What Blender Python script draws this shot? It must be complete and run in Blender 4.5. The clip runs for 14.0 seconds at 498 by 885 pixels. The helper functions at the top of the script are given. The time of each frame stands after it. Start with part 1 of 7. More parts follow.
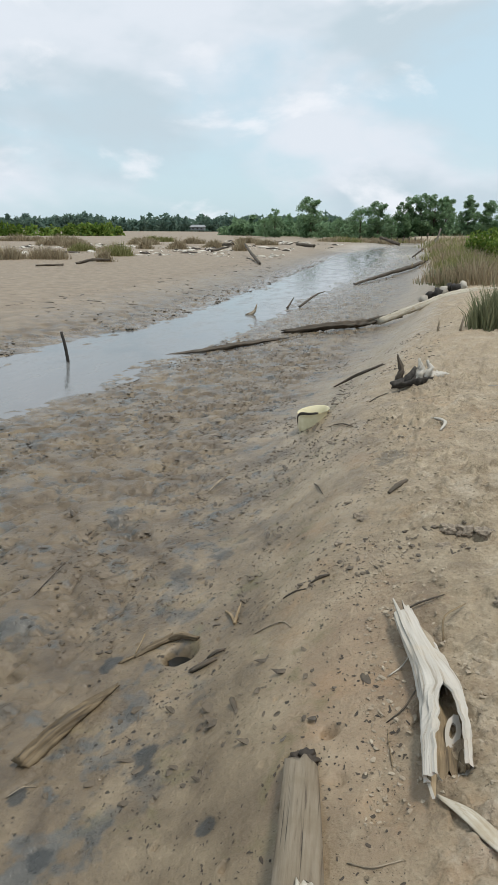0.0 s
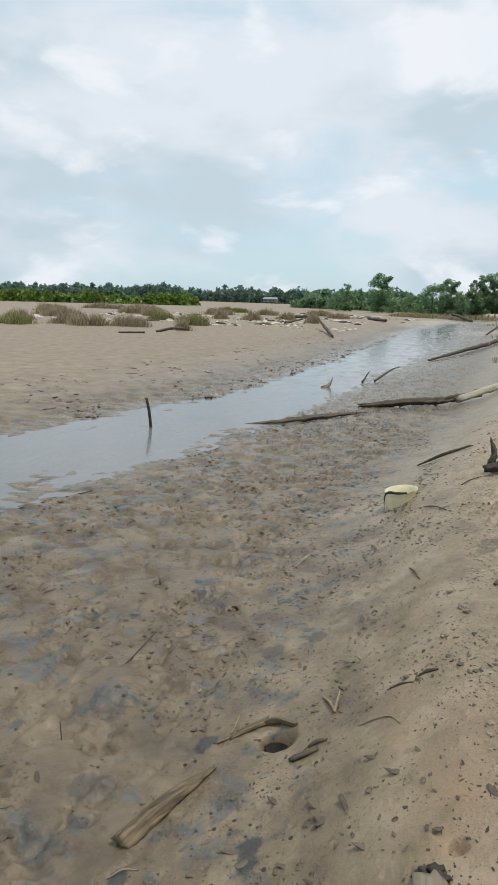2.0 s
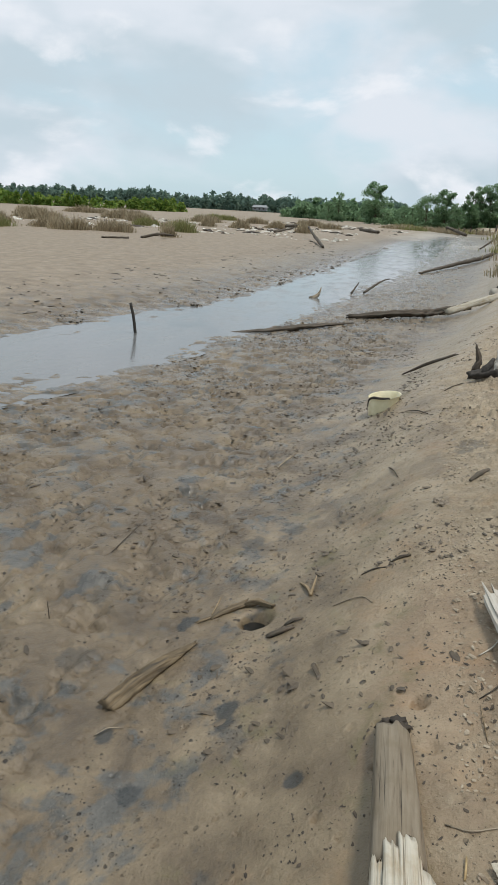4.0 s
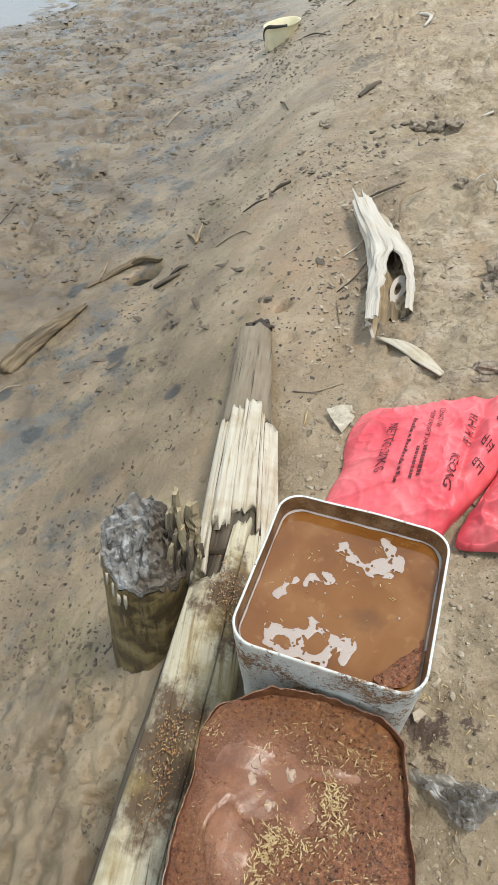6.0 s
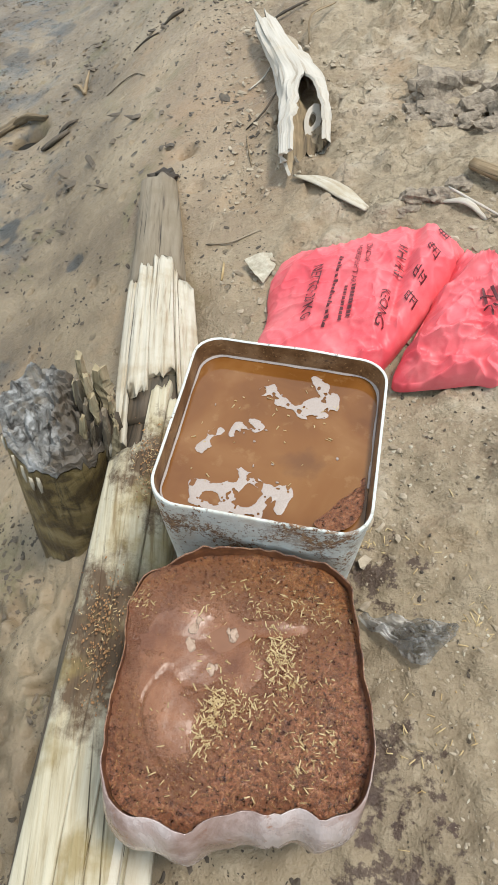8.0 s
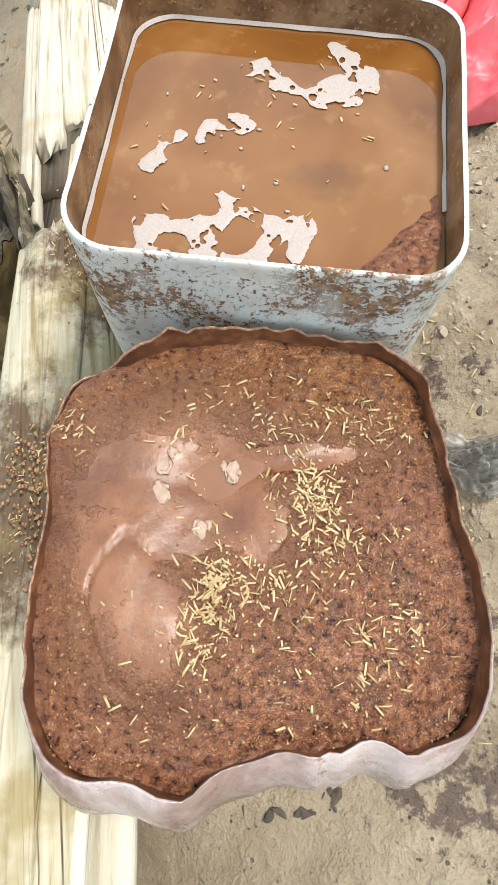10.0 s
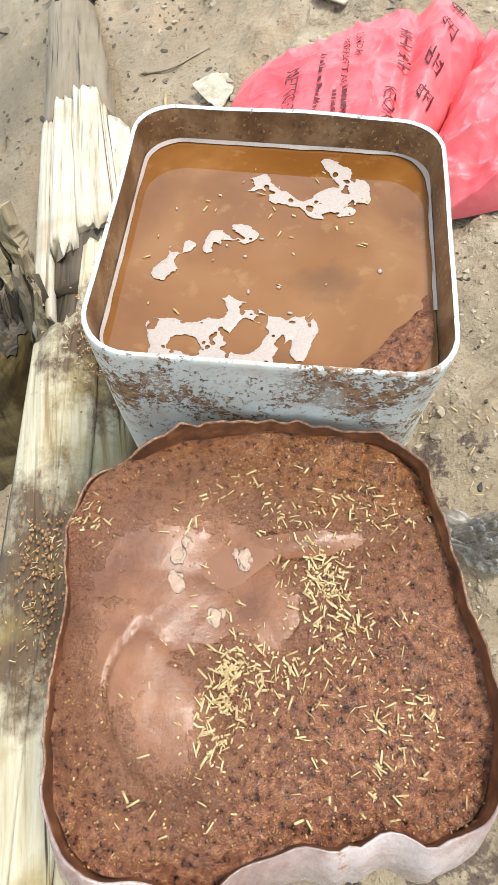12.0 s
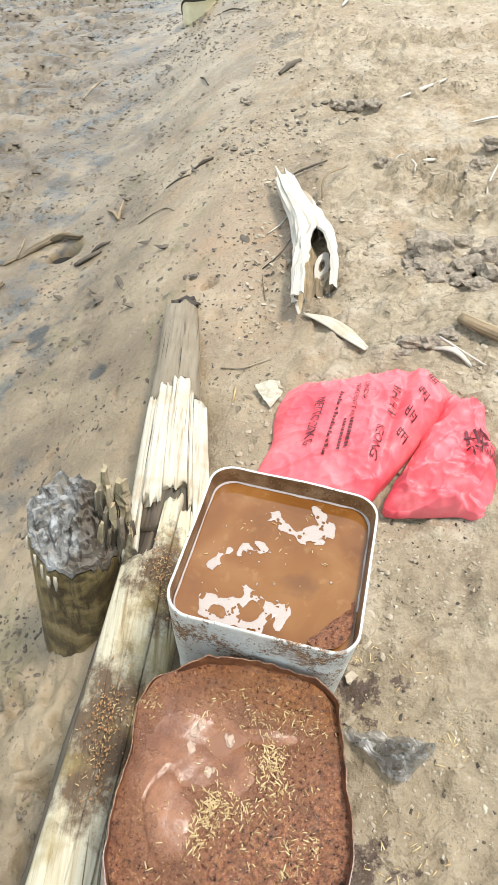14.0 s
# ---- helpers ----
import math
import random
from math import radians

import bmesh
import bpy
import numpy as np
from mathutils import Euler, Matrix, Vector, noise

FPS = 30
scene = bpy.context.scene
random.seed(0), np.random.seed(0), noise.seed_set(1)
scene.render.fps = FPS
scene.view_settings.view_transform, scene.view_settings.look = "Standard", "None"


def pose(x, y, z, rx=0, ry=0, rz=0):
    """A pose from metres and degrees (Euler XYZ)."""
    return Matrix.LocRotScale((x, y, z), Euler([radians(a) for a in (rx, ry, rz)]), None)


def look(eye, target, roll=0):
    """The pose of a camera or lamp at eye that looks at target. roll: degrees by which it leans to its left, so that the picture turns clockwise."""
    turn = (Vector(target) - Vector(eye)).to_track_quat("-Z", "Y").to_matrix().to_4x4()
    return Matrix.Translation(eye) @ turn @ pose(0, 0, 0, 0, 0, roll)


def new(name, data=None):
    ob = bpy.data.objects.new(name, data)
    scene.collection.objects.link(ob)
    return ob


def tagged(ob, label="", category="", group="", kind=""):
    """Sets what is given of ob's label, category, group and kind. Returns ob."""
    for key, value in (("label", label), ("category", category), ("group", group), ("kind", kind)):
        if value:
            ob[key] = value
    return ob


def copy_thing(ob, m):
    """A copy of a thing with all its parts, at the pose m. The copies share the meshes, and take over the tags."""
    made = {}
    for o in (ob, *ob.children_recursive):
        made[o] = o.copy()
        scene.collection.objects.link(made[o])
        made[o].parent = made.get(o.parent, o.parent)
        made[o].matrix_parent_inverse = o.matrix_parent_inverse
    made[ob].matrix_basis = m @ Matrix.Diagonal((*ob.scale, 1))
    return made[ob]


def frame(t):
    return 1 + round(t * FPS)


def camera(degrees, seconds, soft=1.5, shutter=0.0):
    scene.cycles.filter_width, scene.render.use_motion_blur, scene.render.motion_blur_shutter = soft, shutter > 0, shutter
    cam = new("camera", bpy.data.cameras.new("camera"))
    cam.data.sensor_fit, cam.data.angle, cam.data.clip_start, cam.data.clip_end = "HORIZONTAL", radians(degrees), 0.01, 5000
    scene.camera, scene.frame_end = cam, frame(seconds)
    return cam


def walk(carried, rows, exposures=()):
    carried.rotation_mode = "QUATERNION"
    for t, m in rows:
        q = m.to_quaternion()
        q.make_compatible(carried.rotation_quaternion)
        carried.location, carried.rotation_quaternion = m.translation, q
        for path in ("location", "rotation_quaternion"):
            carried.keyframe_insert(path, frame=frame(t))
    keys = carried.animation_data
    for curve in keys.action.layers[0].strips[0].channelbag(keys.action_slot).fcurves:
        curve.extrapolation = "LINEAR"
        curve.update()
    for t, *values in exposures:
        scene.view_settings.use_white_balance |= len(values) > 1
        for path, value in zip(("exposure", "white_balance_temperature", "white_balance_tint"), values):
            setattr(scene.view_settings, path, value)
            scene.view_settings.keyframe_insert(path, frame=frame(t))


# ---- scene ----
cam = camera(42.4, 14.0, 0.65)
PATH = [
    (0, (0.2614, 0.371, 1.713), (0.0002, 2.2506, 1.081), 0.3),
    (0.5, (0.1389, 0.3222, 1.752), (-0.115, 2.2287, 1.201), 1.1),
    (1, (0.0747, 0.3048, 1.784), (-0.3433, 2.1958, 1.285), -0.5),
    (1.5, (0.0057, 0.3064, 1.782), (-0.4894, 2.1862, 1.312), 0.8),
    (2, (-0.0024, 0.2925, 1.793), (-0.4674, 2.188, 1.359), 1.7),
    (2.2, (-0.0134, 0.2866, 1.789), (-0.4915, 2.1792, 1.354), 1.8),
    (4.3, (0.0502, 0.249, 1.615), (-0.3318, 2.0357, 0.802), 2.9),
    (4.5, (0.1072, 0.2445, 1.574), (-0.2713, 1.9831, 0.661), 2.5),
    (5, (0.2468, 0.2051, 1.491), (-0.1089, 1.8226, 0.369), 1.0),
    (5.5, (0.3446, 0.1792, 1.424), (0.1071, 1.7075, 0.157), 0.5),
    (6, (0.3826, 0.1788, 1.361), (0.2308, 1.5723, -0.065), -1.4),
    (6.5, (0.3955, 0.1767, 1.316), (0.2999, 1.4827, -0.196), -2.5),
    (7, (0.4124, 0.1596, 1.3), (0.3945, 1.4368, -0.239), -0.9),
    (7.2, (0.4153, 0.1565, 1.296), (0.4073, 1.4207, -0.253), -0.4),
    (9.3, (0.3902, 0.3478, 0.951), (0.5345, 1.2274, -0.84), 0.6),
    (9.5, (0.3892, 0.3488, 0.92), (0.5343, 1.2074, -0.88), 1.3),
    (10, (0.3819, 0.3199, 0.835), (0.511, 1.0687, -1.015), 2.0),
    (10.5, (0.3749, 0.3159, 0.811), (0.4554, 1.1132, -1.022), -3.1),
    (11, (0.371, 0.327, 0.826), (0.4655, 1.2261, -0.958), -2.7),
    (11.5, (0.372, 0.327, 0.841), (0.5029, 1.2627, -0.921), -1.4),
    (12, (0.3759, 0.3259, 0.864), (0.5279, 1.2665, -0.894), 0.2),
    (12.5, (0.3748, 0.3079, 1.002), (0.5211, 1.2896, -0.734), 2.9),
    (13, (0.402, 0.2267, 1.204), (0.5069, 1.3707, -0.433), 1.5),
    (13.5, (0.4093, 0.1486, 1.298), (0.4743, 1.41, -0.253), 4.4),
    (14, (0.3794, 0.1659, 1.343), (0.4524, 1.5332, -0.115), 3.9),
]
walk(cam, [(t, look(eye, target, roll)) for t, eye, target, roll in PATH],
     [(0, 0.0), (5.3, -0.05), (5.6, 0.04), (6.0, 0.50), (6.5, 0.60), (7.2, 0.60), (9.3, 0.45), (9.5, 0.5), (10.0, 1.0), (10.5, 1.06), (11.5, 1.06), (12.0, 1.02), (13.0, 1.0), (14, 1.04)])

# ---- world and sun: bright broken overcast ----
SUN_DIR = Vector((0.30, 0.0, 0.955)).normalized()
sun_el = math.asin(SUN_DIR.z)
sun_az = math.atan2(SUN_DIR.x, SUN_DIR.y)
world = bpy.data.worlds.new("sky")
scene.world = world
world.use_nodes = True
wn, wl = world.node_tree.nodes, world.node_tree.links
wn.clear()


def wnode(kind, **kw):
    n = wn.new(kind)
    for k, v in kw.items():
        n.inputs[k].default_value = v
    return n


w_out, w_bg = wnode("ShaderNodeOutputWorld"), wnode("ShaderNodeBackground", Strength=0.15)
w_sky = wn.new("ShaderNodeTexSky")
w_sky.sky_type, w_sky.sun_disc = "NISHITA", False
w_sky.sun_elevation, w_sky.sun_rotation = sun_el, sun_az
w_sky.dust_density, w_sky.air_density = 1.6, 1.0
w_tc = wn.new("ShaderNodeTexCoord")
w_map = wn.new("ShaderNodeMapping")
w_map.inputs["Scale"].default_value = (1.0, 1.0, 2.1)
w_map.inputs["Location"].default_value = (0.35, 0.1, 0.22)
wl.new(w_tc.outputs["Generated"], w_map.inputs["Vector"])


def wrange(source, a, b, c=0.0, d=1.0):
    n = wn.new("ShaderNodeMapRange")
    n.interpolation_type = "SMOOTHSTEP"
    for key, value in zip(("From Min", "From Max", "To Min", "To Max"), (a, b, c, d)):
        n.inputs[key].default_value = value
    wl.new(source, n.inputs["Value"])
    return n.outputs[0]


def wmix(fac, a, b):
    n = wn.new("ShaderNodeMix")
    n.data_type = "RGBA"
    for key, value in (("Factor", fac), ("A", a), ("B", b)):
        if hasattr(value, "is_linked"):
            wl.new(value, n.inputs[key])
        else:
            n.inputs[key].default_value = value
    return n.outputs["Result"]


w_big = wnode("ShaderNodeTexNoise", Scale=2.1, Detail=8.0, Roughness=0.5, Distortion=0.25)
w_puff = wnode("ShaderNodeTexNoise", Scale=5.2, Detail=7.0, Roughness=0.52, Distortion=0.2)
w_shade = wnode("ShaderNodeTexNoise", Scale=2.9, Detail=5.0, Roughness=0.5)
for n in (w_big, w_puff, w_shade):
    wl.new(w_map.outputs[0], n.inputs["Vector"])
# clear sky seen through a thin veil
w_clear = wmix(0.8, w_sky.outputs[0], (4.0, 5.2, 5.8, 1))
# broad soft cloud, grey in its thick parts
w_cloud = wmix(wrange(w_shade.outputs["Fac"], 0.42, 0.60), (5.1, 5.5, 6.0, 1), (3.75, 4.5, 5.0, 1))
w_base = wmix(wrange(w_big.outputs["Fac"], 0.41, 0.55), w_clear, w_cloud)
# brighter heads of cumulus
w_col = wmix(wrange(w_puff.outputs["Fac"], 0.51, 0.64, 0.0, 0.85), w_base, (5.95, 6.15, 6.5, 1))
wl.new(w_col, w_bg.inputs["Color"])
wl.new(w_bg.outputs[0], w_out.inputs[0])

sun_data = bpy.data.lights.new("sun", "SUN")
sun_data.energy, sun_data.angle, sun_data.color = 2.5, radians(11), (1.0, 0.95, 0.87)
sun = new("sun", sun_data)
sun.matrix_world = look(SUN_DIR * 50, (0, 0, 0))


# ---- materials ----
def ramp_set(r, stops):
    els = r.color_ramp.elements
    while len(els) < len(stops):
        els.new(0.5)
    for e, (p, c) in zip(els, stops):
        e.position, e.color = p, (*c, 1)


class Mat:
    """A small builder of node materials."""

    def __init__(self, name, rough=0.7, coords="Object"):
        self.m = bpy.data.materials.new(name)
        self.m.use_nodes = True
        self.t = self.m.node_tree
        self.n, self.l = self.t.nodes, self.t.links
        self.b = self.n["Principled BSDF"]
        self.b.inputs["Roughness"].default_value = rough
        self.tc = self.n.new("ShaderNodeTexCoord")
        self.co = self.tc.outputs[coords]

    def put(self, sock, value):
        if hasattr(value, "is_linked"):
            self.l.new(value, sock)
        elif isinstance(value, tuple) and len(value) == 3 and sock.type == "RGBA":
            sock.default_value = (*value, 1)
        else:
            sock.default_value = value

    def scaled(self, sx, sy, sz):
        n = self.n.new("ShaderNodeMapping")
        n.inputs["Scale"].default_value = (sx, sy, sz)
        self.l.new(self.co, n.inputs["Vector"])
        return n.outputs[0]

    def noise(self, scale, detail=5.0, rough=0.55, vec=None, dist=0.0):
        n = self.n.new("ShaderNodeTexNoise")
        n.inputs["Scale"].default_value, n.inputs["Detail"].default_value = scale, detail
        n.inputs["Roughness"].default_value, n.inputs["Distortion"].default_value = rough, dist
        self.l.new(vec or self.co, n.inputs["Vector"])
        return n.outputs["Fac"]

    def cells(self, scale, vec=None, feature="F1", rnd=1.0):
        n = self.n.new("ShaderNodeTexVoronoi")
        n.feature = feature
        n.inputs["Scale"].default_value, n.inputs["Randomness"].default_value = scale, rnd
        self.l.new(vec or self.co, n.inputs["Vector"])
        return n.outputs["Distance"]

    def spots(self, scale, least, most, vec=None):
        """Round spots of random size, from 0 to 1."""
        n = self.n.new("ShaderNodeTexVoronoi")
        n.inputs["Scale"].default_value = scale
        self.l.new(vec or self.co, n.inputs["Vector"])
        size = self.span(self.axis("X", n.outputs["Color"]), 0.0, 1.0, least, most)
        return self.span(self.math("SUBTRACT", n.outputs["Distance"], size), 0.0, 0.05, 1.0, 0.0)

    def ramp(self, fac, stops):
        n = self.n.new("ShaderNodeValToRGB")
        ramp_set(n, stops)
        self.l.new(fac, n.inputs[0])
        return n.outputs[0]

    def span(self, v, a, b, c=0.0, d=1.0):
        n = self.n.new("ShaderNodeMapRange")
        for k, x in zip(("From Min", "From Max", "To Min", "To Max"), (a, b, c, d)):
            n.inputs[k].default_value = x
        self.l.new(v, n.inputs["Value"])
        return n.outputs[0]

    def math(self, op, a, b=0.0):
        n = self.n.new("ShaderNodeMath")
        n.operation = op
        self.put(n.inputs[0], a), self.put(n.inputs[1], b)
        return n.outputs[0]

    def mix(self, fac, a, b, mode="MIX"):
        n = self.n.new("ShaderNodeMix")
        n.data_type, n.blend_type = "RGBA", mode
        self.put(n.inputs["Factor"], fac), self.put(n.inputs["A"], a), self.put(n.inputs["B"], b)
        return n.outputs["Result"]

    def axis(self, name, src=None):
        n = self.n.new("ShaderNodeSeparateXYZ")
        self.l.new(src or self.co, n.inputs[0])
        return n.outputs[name]

    def island(self):
        return self.n.new("ShaderNodeNewGeometry").outputs["Random Per Island"]

    def each(self):
        return self.n.new("ShaderNodeObjectInfo").outputs["Random"]

    def bump(self, height, strength=0.5, depth=0.01):
        n = self.n.new("ShaderNodeBump")
        n.inputs["Strength"].default_value, n.inputs["Distance"].default_value = strength, depth
        self.l.new(height, n.inputs["Height"])
        old = self.b.inputs["Normal"]
        if old.is_linked:
            self.l.new(old.links[0].from_socket, n.inputs["Normal"])
        self.l.new(n.outputs[0], old)
        return self

    def set(self, **kw):
        for k, v in kw.items():
            self.put(self.b.inputs[k.replace("_", " ")], v)
        return self


def mat_ground():
    k = Mat("estuary_mud")
    x, y, z = (k.axis(a) for a in "XYZ")
    big, mid, fine = k.noise(0.9, 4), k.noise(6, 7, 0.66), k.noise(48, 7, 0.7)
    soft = k.noise(2.6, 4, 0.5, None, 0.3)
    grit = k.noise(210, 4, 0.7)
    # height of the bank with an uneven edge sets how dry the soil is
    h = k.math("ADD", z, k.span(mid, 0.25, 0.75, -0.14, 0.14))
    h = k.math("ADD", h, k.span(big, 0.3, 0.7, -0.08, 0.08))
    dry = k.span(h, -0.04, 0.22)
    wet = k.span(h, -0.30, -0.68)
    tone = k.math("ADD", k.math("MULTIPLY", mid, 0.6), k.math("MULTIPLY", fine, 0.4))
    calm = k.math("ADD", k.math("MULTIPLY", soft, 0.72), k.math("MULTIPLY", tone, 0.28))
    mud = k.ramp(calm, [(0.36, (0.155, 0.116, 0.072)), (0.5, (0.228, 0.176, 0.111)), (0.64, (0.305, 0.241, 0.158))])
    soil = k.ramp(tone, [(0.36, (0.180, 0.136, 0.085)), (0.5, (0.312, 0.250, 0.168)), (0.64, (0.430, 0.358, 0.258))])
    slick = k.ramp(calm, [(0.36, (0.082, 0.061, 0.039)), (0.5, (0.140, 0.105, 0.066)), (0.64, (0.196, 0.150, 0.094))])
    col = k.mix(wet, mud, slick)
    col = k.mix(dry, col, soil)
    # ochre iron stains
    rust = k.span(k.noise(2.2, 6, 0.65), 0.53, 0.66)
    col = k.mix(k.math("MULTIPLY", k.math("MULTIPLY", rust, k.span(h, -0.75, -0.1)), 0.40), col, (0.31, 0.19, 0.095))
    # reddish clay on the slope by the buried log
    d = k.math("SQRT", k.math("ADD", k.math("POWER", k.math("SUBTRACT", x, 0.42), 2.0), k.math("POWER", k.math("MULTIPLY", k.math("SUBTRACT", y, 2.6), 0.35), 2.0)))
    d = k.math("ADD", d, k.span(mid, 0.3, 0.7, -0.12, 0.12))
    col = k.mix(k.span(d, 0.42, 0.12, 0.0, 0.25), col, (0.34, 0.215, 0.13))
    # pale caked silt on the dry bank
    pale = k.math("MULTIPLY", k.span(k.noise(3.1, 6, 0.7), 0.52, 0.60), k.span(h, 0.08, 0.2))
    col = k.mix(k.math("MULTIPLY", pale, 0.40), col, (0.48, 0.425, 0.345))
    # grey blue silt lying in soft patches on the lower mud
    patch = k.math("ADD", k.math("MULTIPLY", k.noise(2.2, 5, 0.6, None, 0.7), 0.6), k.math("MULTIPLY", k.noise(7.5, 4, 0.6), 0.4))
    silt = k.math("MULTIPLY", k.span(patch, 0.525, 0.585), k.span(h, -0.36, -0.62))
    col = k.mix(k.math("MULTIPLY", silt, 0.80), col, k.ramp(mid, [(0.35, (0.050, 0.054, 0.053)), (0.65, (0.115, 0.116, 0.108))]))
    # holes and dark bits round crab burrows, in colonies; the holes' shade is painted
    colony = k.span(k.noise(2.6, 4, 0.6), 0.47, 0.56)
    pits = k.math("MAXIMUM", k.math("MAXIMUM", k.spots(24, -0.40, 0.26), k.spots(60, -0.44, 0.28)), k.spots(11, -0.55, 0.17))
    wide = k.math("MULTIPLY", k.math("MAXIMUM", k.spots(6.5, -0.5, 0.16), k.spots(13, -0.5, 0.20)), k.span(k.noise(1.3, 4, 0.6), 0.44, 0.52))
    wide = k.math("MULTIPLY", wide, k.span(y, 2.6, 4.0))
    pits = k.math("MAXIMUM", k.math("MULTIPLY", pits, colony), wide)
    pits = k.math("MULTIPLY", k.math("MULTIPLY", pits, k.span(y, 1.0, 2.0, 0.25, 1.0)), k.span(z, 0.10, -0.05, 0.35, 1.0))
    tiny = k.math("MULTIPLY", k.spots(115, -0.50, 0.26), k.span(k.noise(5.5, 4, 0.6), 0.46, 0.58, 0.0, 0.8))
    pits = k.math("MAXIMUM", pits, tiny)
    col = k.mix(k.math("MULTIPLY", pits, 0.94), col, (0.020, 0.015, 0.010))
    # slop spilled beside the two containers
    for sx, sy, r in ((0.66, 0.68, 0.045), (0.62, 0.36, 0.07), (0.39, 1.14, 0.10), (0.61, 0.22, 0.06)):
        d = k.math("SQRT", k.math("ADD", k.math("POWER", k.math("SUBTRACT", x, sx), 2.0), k.math("POWER", k.math("SUBTRACT", y, sy), 2.0)))
        d = k.math("ADD", d, k.span(k.noise(30, 6, 0.7), 0.35, 0.65, -0.09, 0.09))
        col = k.mix(k.span(d, r, r * 0.35, 0.0, 0.85), col, (0.060, 0.034, 0.026))
    # fine drying cracks in the caked bank
    crack = k.cells(11, k.scaled(1, 1.3, 0.3), "DISTANCE_TO_EDGE")
    crack = k.math("MULTIPLY", k.span(k.math("ADD", crack, k.span(fine, 0.3, 0.7, -0.06, 0.06)), 0.016, 0.004), k.math("MULTIPLY", k.span(k.noise(1.7, 3), 0.50, 0.62), dry))
    col = k.mix(k.math("MULTIPLY", crack, 0.3), col, (0.07, 0.05, 0.033))
    # pale dry sand on the far bar
    sand = k.math("MULTIPLY", k.span(y, 48, 75), k.span(k.noise(0.16, 6, 0.7, k.scaled(1, 0.5, 1)), 0.44, 0.60))
    col = k.mix(k.math("MULTIPLY", sand, 0.7), col, (0.44, 0.38, 0.30))
    # paler farther up the slope: the sky's low-angle sheen, put into the colour
    pale = k.math("MULTIPLY", k.span(k.math("ADD", y, k.span(soft, 0.3, 0.7, -2.0, 2.0)), 3.5, 9.0), k.span(h, -0.72, -0.50))
    col = k.mix(k.math("MULTIPLY", pale, 0.42), col, (0.36, 0.290, 0.205))
    # olive algae in thin films
    algae = k.math("MULTIPLY", k.span(k.noise(3.4, 6, 0.65, None, 0.5), 0.56, 0.64), k.math("MULTIPLY", k.span(h, -0.75, -0.45), k.span(h, 0.0, -0.12)))
    col = k.mix(k.math("MULTIPLY", algae, 0.45), col, (0.135, 0.120, 0.050))
    # soft patches of black silt
    for sx, sy, r, ry in ((-0.515, 2.55, 0.060, 0.55), (-0.795, 2.115, 0.055, 0.8), (-0.125, 2.085, 0.040, 1.0), (-1.05, 2.42, 0.05, 0.8), (-0.79, 4.37, 0.10, 1.0), (-0.49, 4.54, 0.09, 1.0), (-0.39, 4.72, 0.07, 1.0), (0.69, 5.14, 0.14, 0.6),
                          (-1.45, 2.9, 0.10, 0.8), (-1.6, 3.5, 0.10, 0.8), (-0.95, 3.35, 0.06, 0.8)):
        d = k.math("SQRT", k.math("ADD", k.math("POWER", k.math("SUBTRACT", x, sx), 2.0), k.math("POWER", k.math("MULTIPLY", k.math("SUBTRACT", y, sy), ry), 2.0)))
        d = k.math("ADD", d, k.math("MULTIPLY", k.span(mid, 0.3, 0.7, -1.0, 1.0), r * 0.55))
        col = k.mix(k.span(d, r, r * 0.7, 0.0, 0.85 if r < 0.065 else 0.5), col, (0.036, 0.038, 0.036))
    # the far bank is drier and browner above the water
    bar = k.span(k.math("SUBTRACT", x, k.math("SUBTRACT", k.math("MULTIPLY", y, 0.11), 7.6)), -0.6, -4.0)
    col = k.mix(k.math("MULTIPLY", bar, 0.75), col, k.ramp(calm, [(0.36, (0.160, 0.123, 0.085)), (0.5, (0.215, 0.168, 0.120)), (0.64, (0.280, 0.226, 0.165))]))
    # grains and specks
    loose = k.span(dry, 0.0, 1.0, 0.22, 1.0)
    col = k.mix(k.math("MULTIPLY", k.span(grit, 0.60, 0.70, 0.0, 0.55), loose), col, (0.46, 0.40, 0.32))
    col = k.mix(k.math("MULTIPLY", k.span(grit, 0.40, 0.30, 0.0, 0.75), loose), col, (0.055, 0.040, 0.026))
    rough = k.math("SUBTRACT", 0.42, k.math("MULTIPLY", wet, 0.08))
    rough = k.math("ADD", rough, k.math("MULTIPLY", dry, 0.46))
    rough = k.math("SUBTRACT", rough, k.math("MULTIPLY", silt, 0.06))
    rough = k.math("SUBTRACT", rough, k.span(k.math("ADD", z, k.span(mid, 0.3, 0.7, -0.05, 0.05)), -0.76, -0.87, 0.0, 0.30))
    rough = k.math("ADD", rough, k.span(mid, 0.3, 0.7, -0.08, 0.10))
    rough = k.math("ADD", rough, k.math("MULTIPLY", bar, 0.28))
    k.set(Base_Color=col, Roughness=rough, Specular_IOR_Level=0.45)
    k.bump(mid, 0.35, 0.03)
    k.bump(k.math("SUBTRACT", k.math("MULTIPLY", fine, k.span(dry, 0.0, 1.0, 0.4, 1.0)), k.math("MAXIMUM", pits, crack)), 0.8, 0.014)
    k.bump(k.math("MULTIPLY", grit, loose), 0.6, 0.003)
    return k.m


def mat_water():
    k = Mat("creek_water", 0.06)
    v = k.scaled(1.0, 0.45, 1.0)
    n = k.noise(2.0, 5, 0.6, v)
    k.set(Base_Color=k.ramp(n, [(0.35, (0.115, 0.118, 0.118)), (0.7, (0.165, 0.165, 0.160))]),
          Roughness=k.span(n, 0.35, 0.65, 0.06, 0.24), Specular_IOR_Level=0.85)
    k.bump(k.noise(9, 4, 0.6, v), 0.16, 0.02)
    return k.m


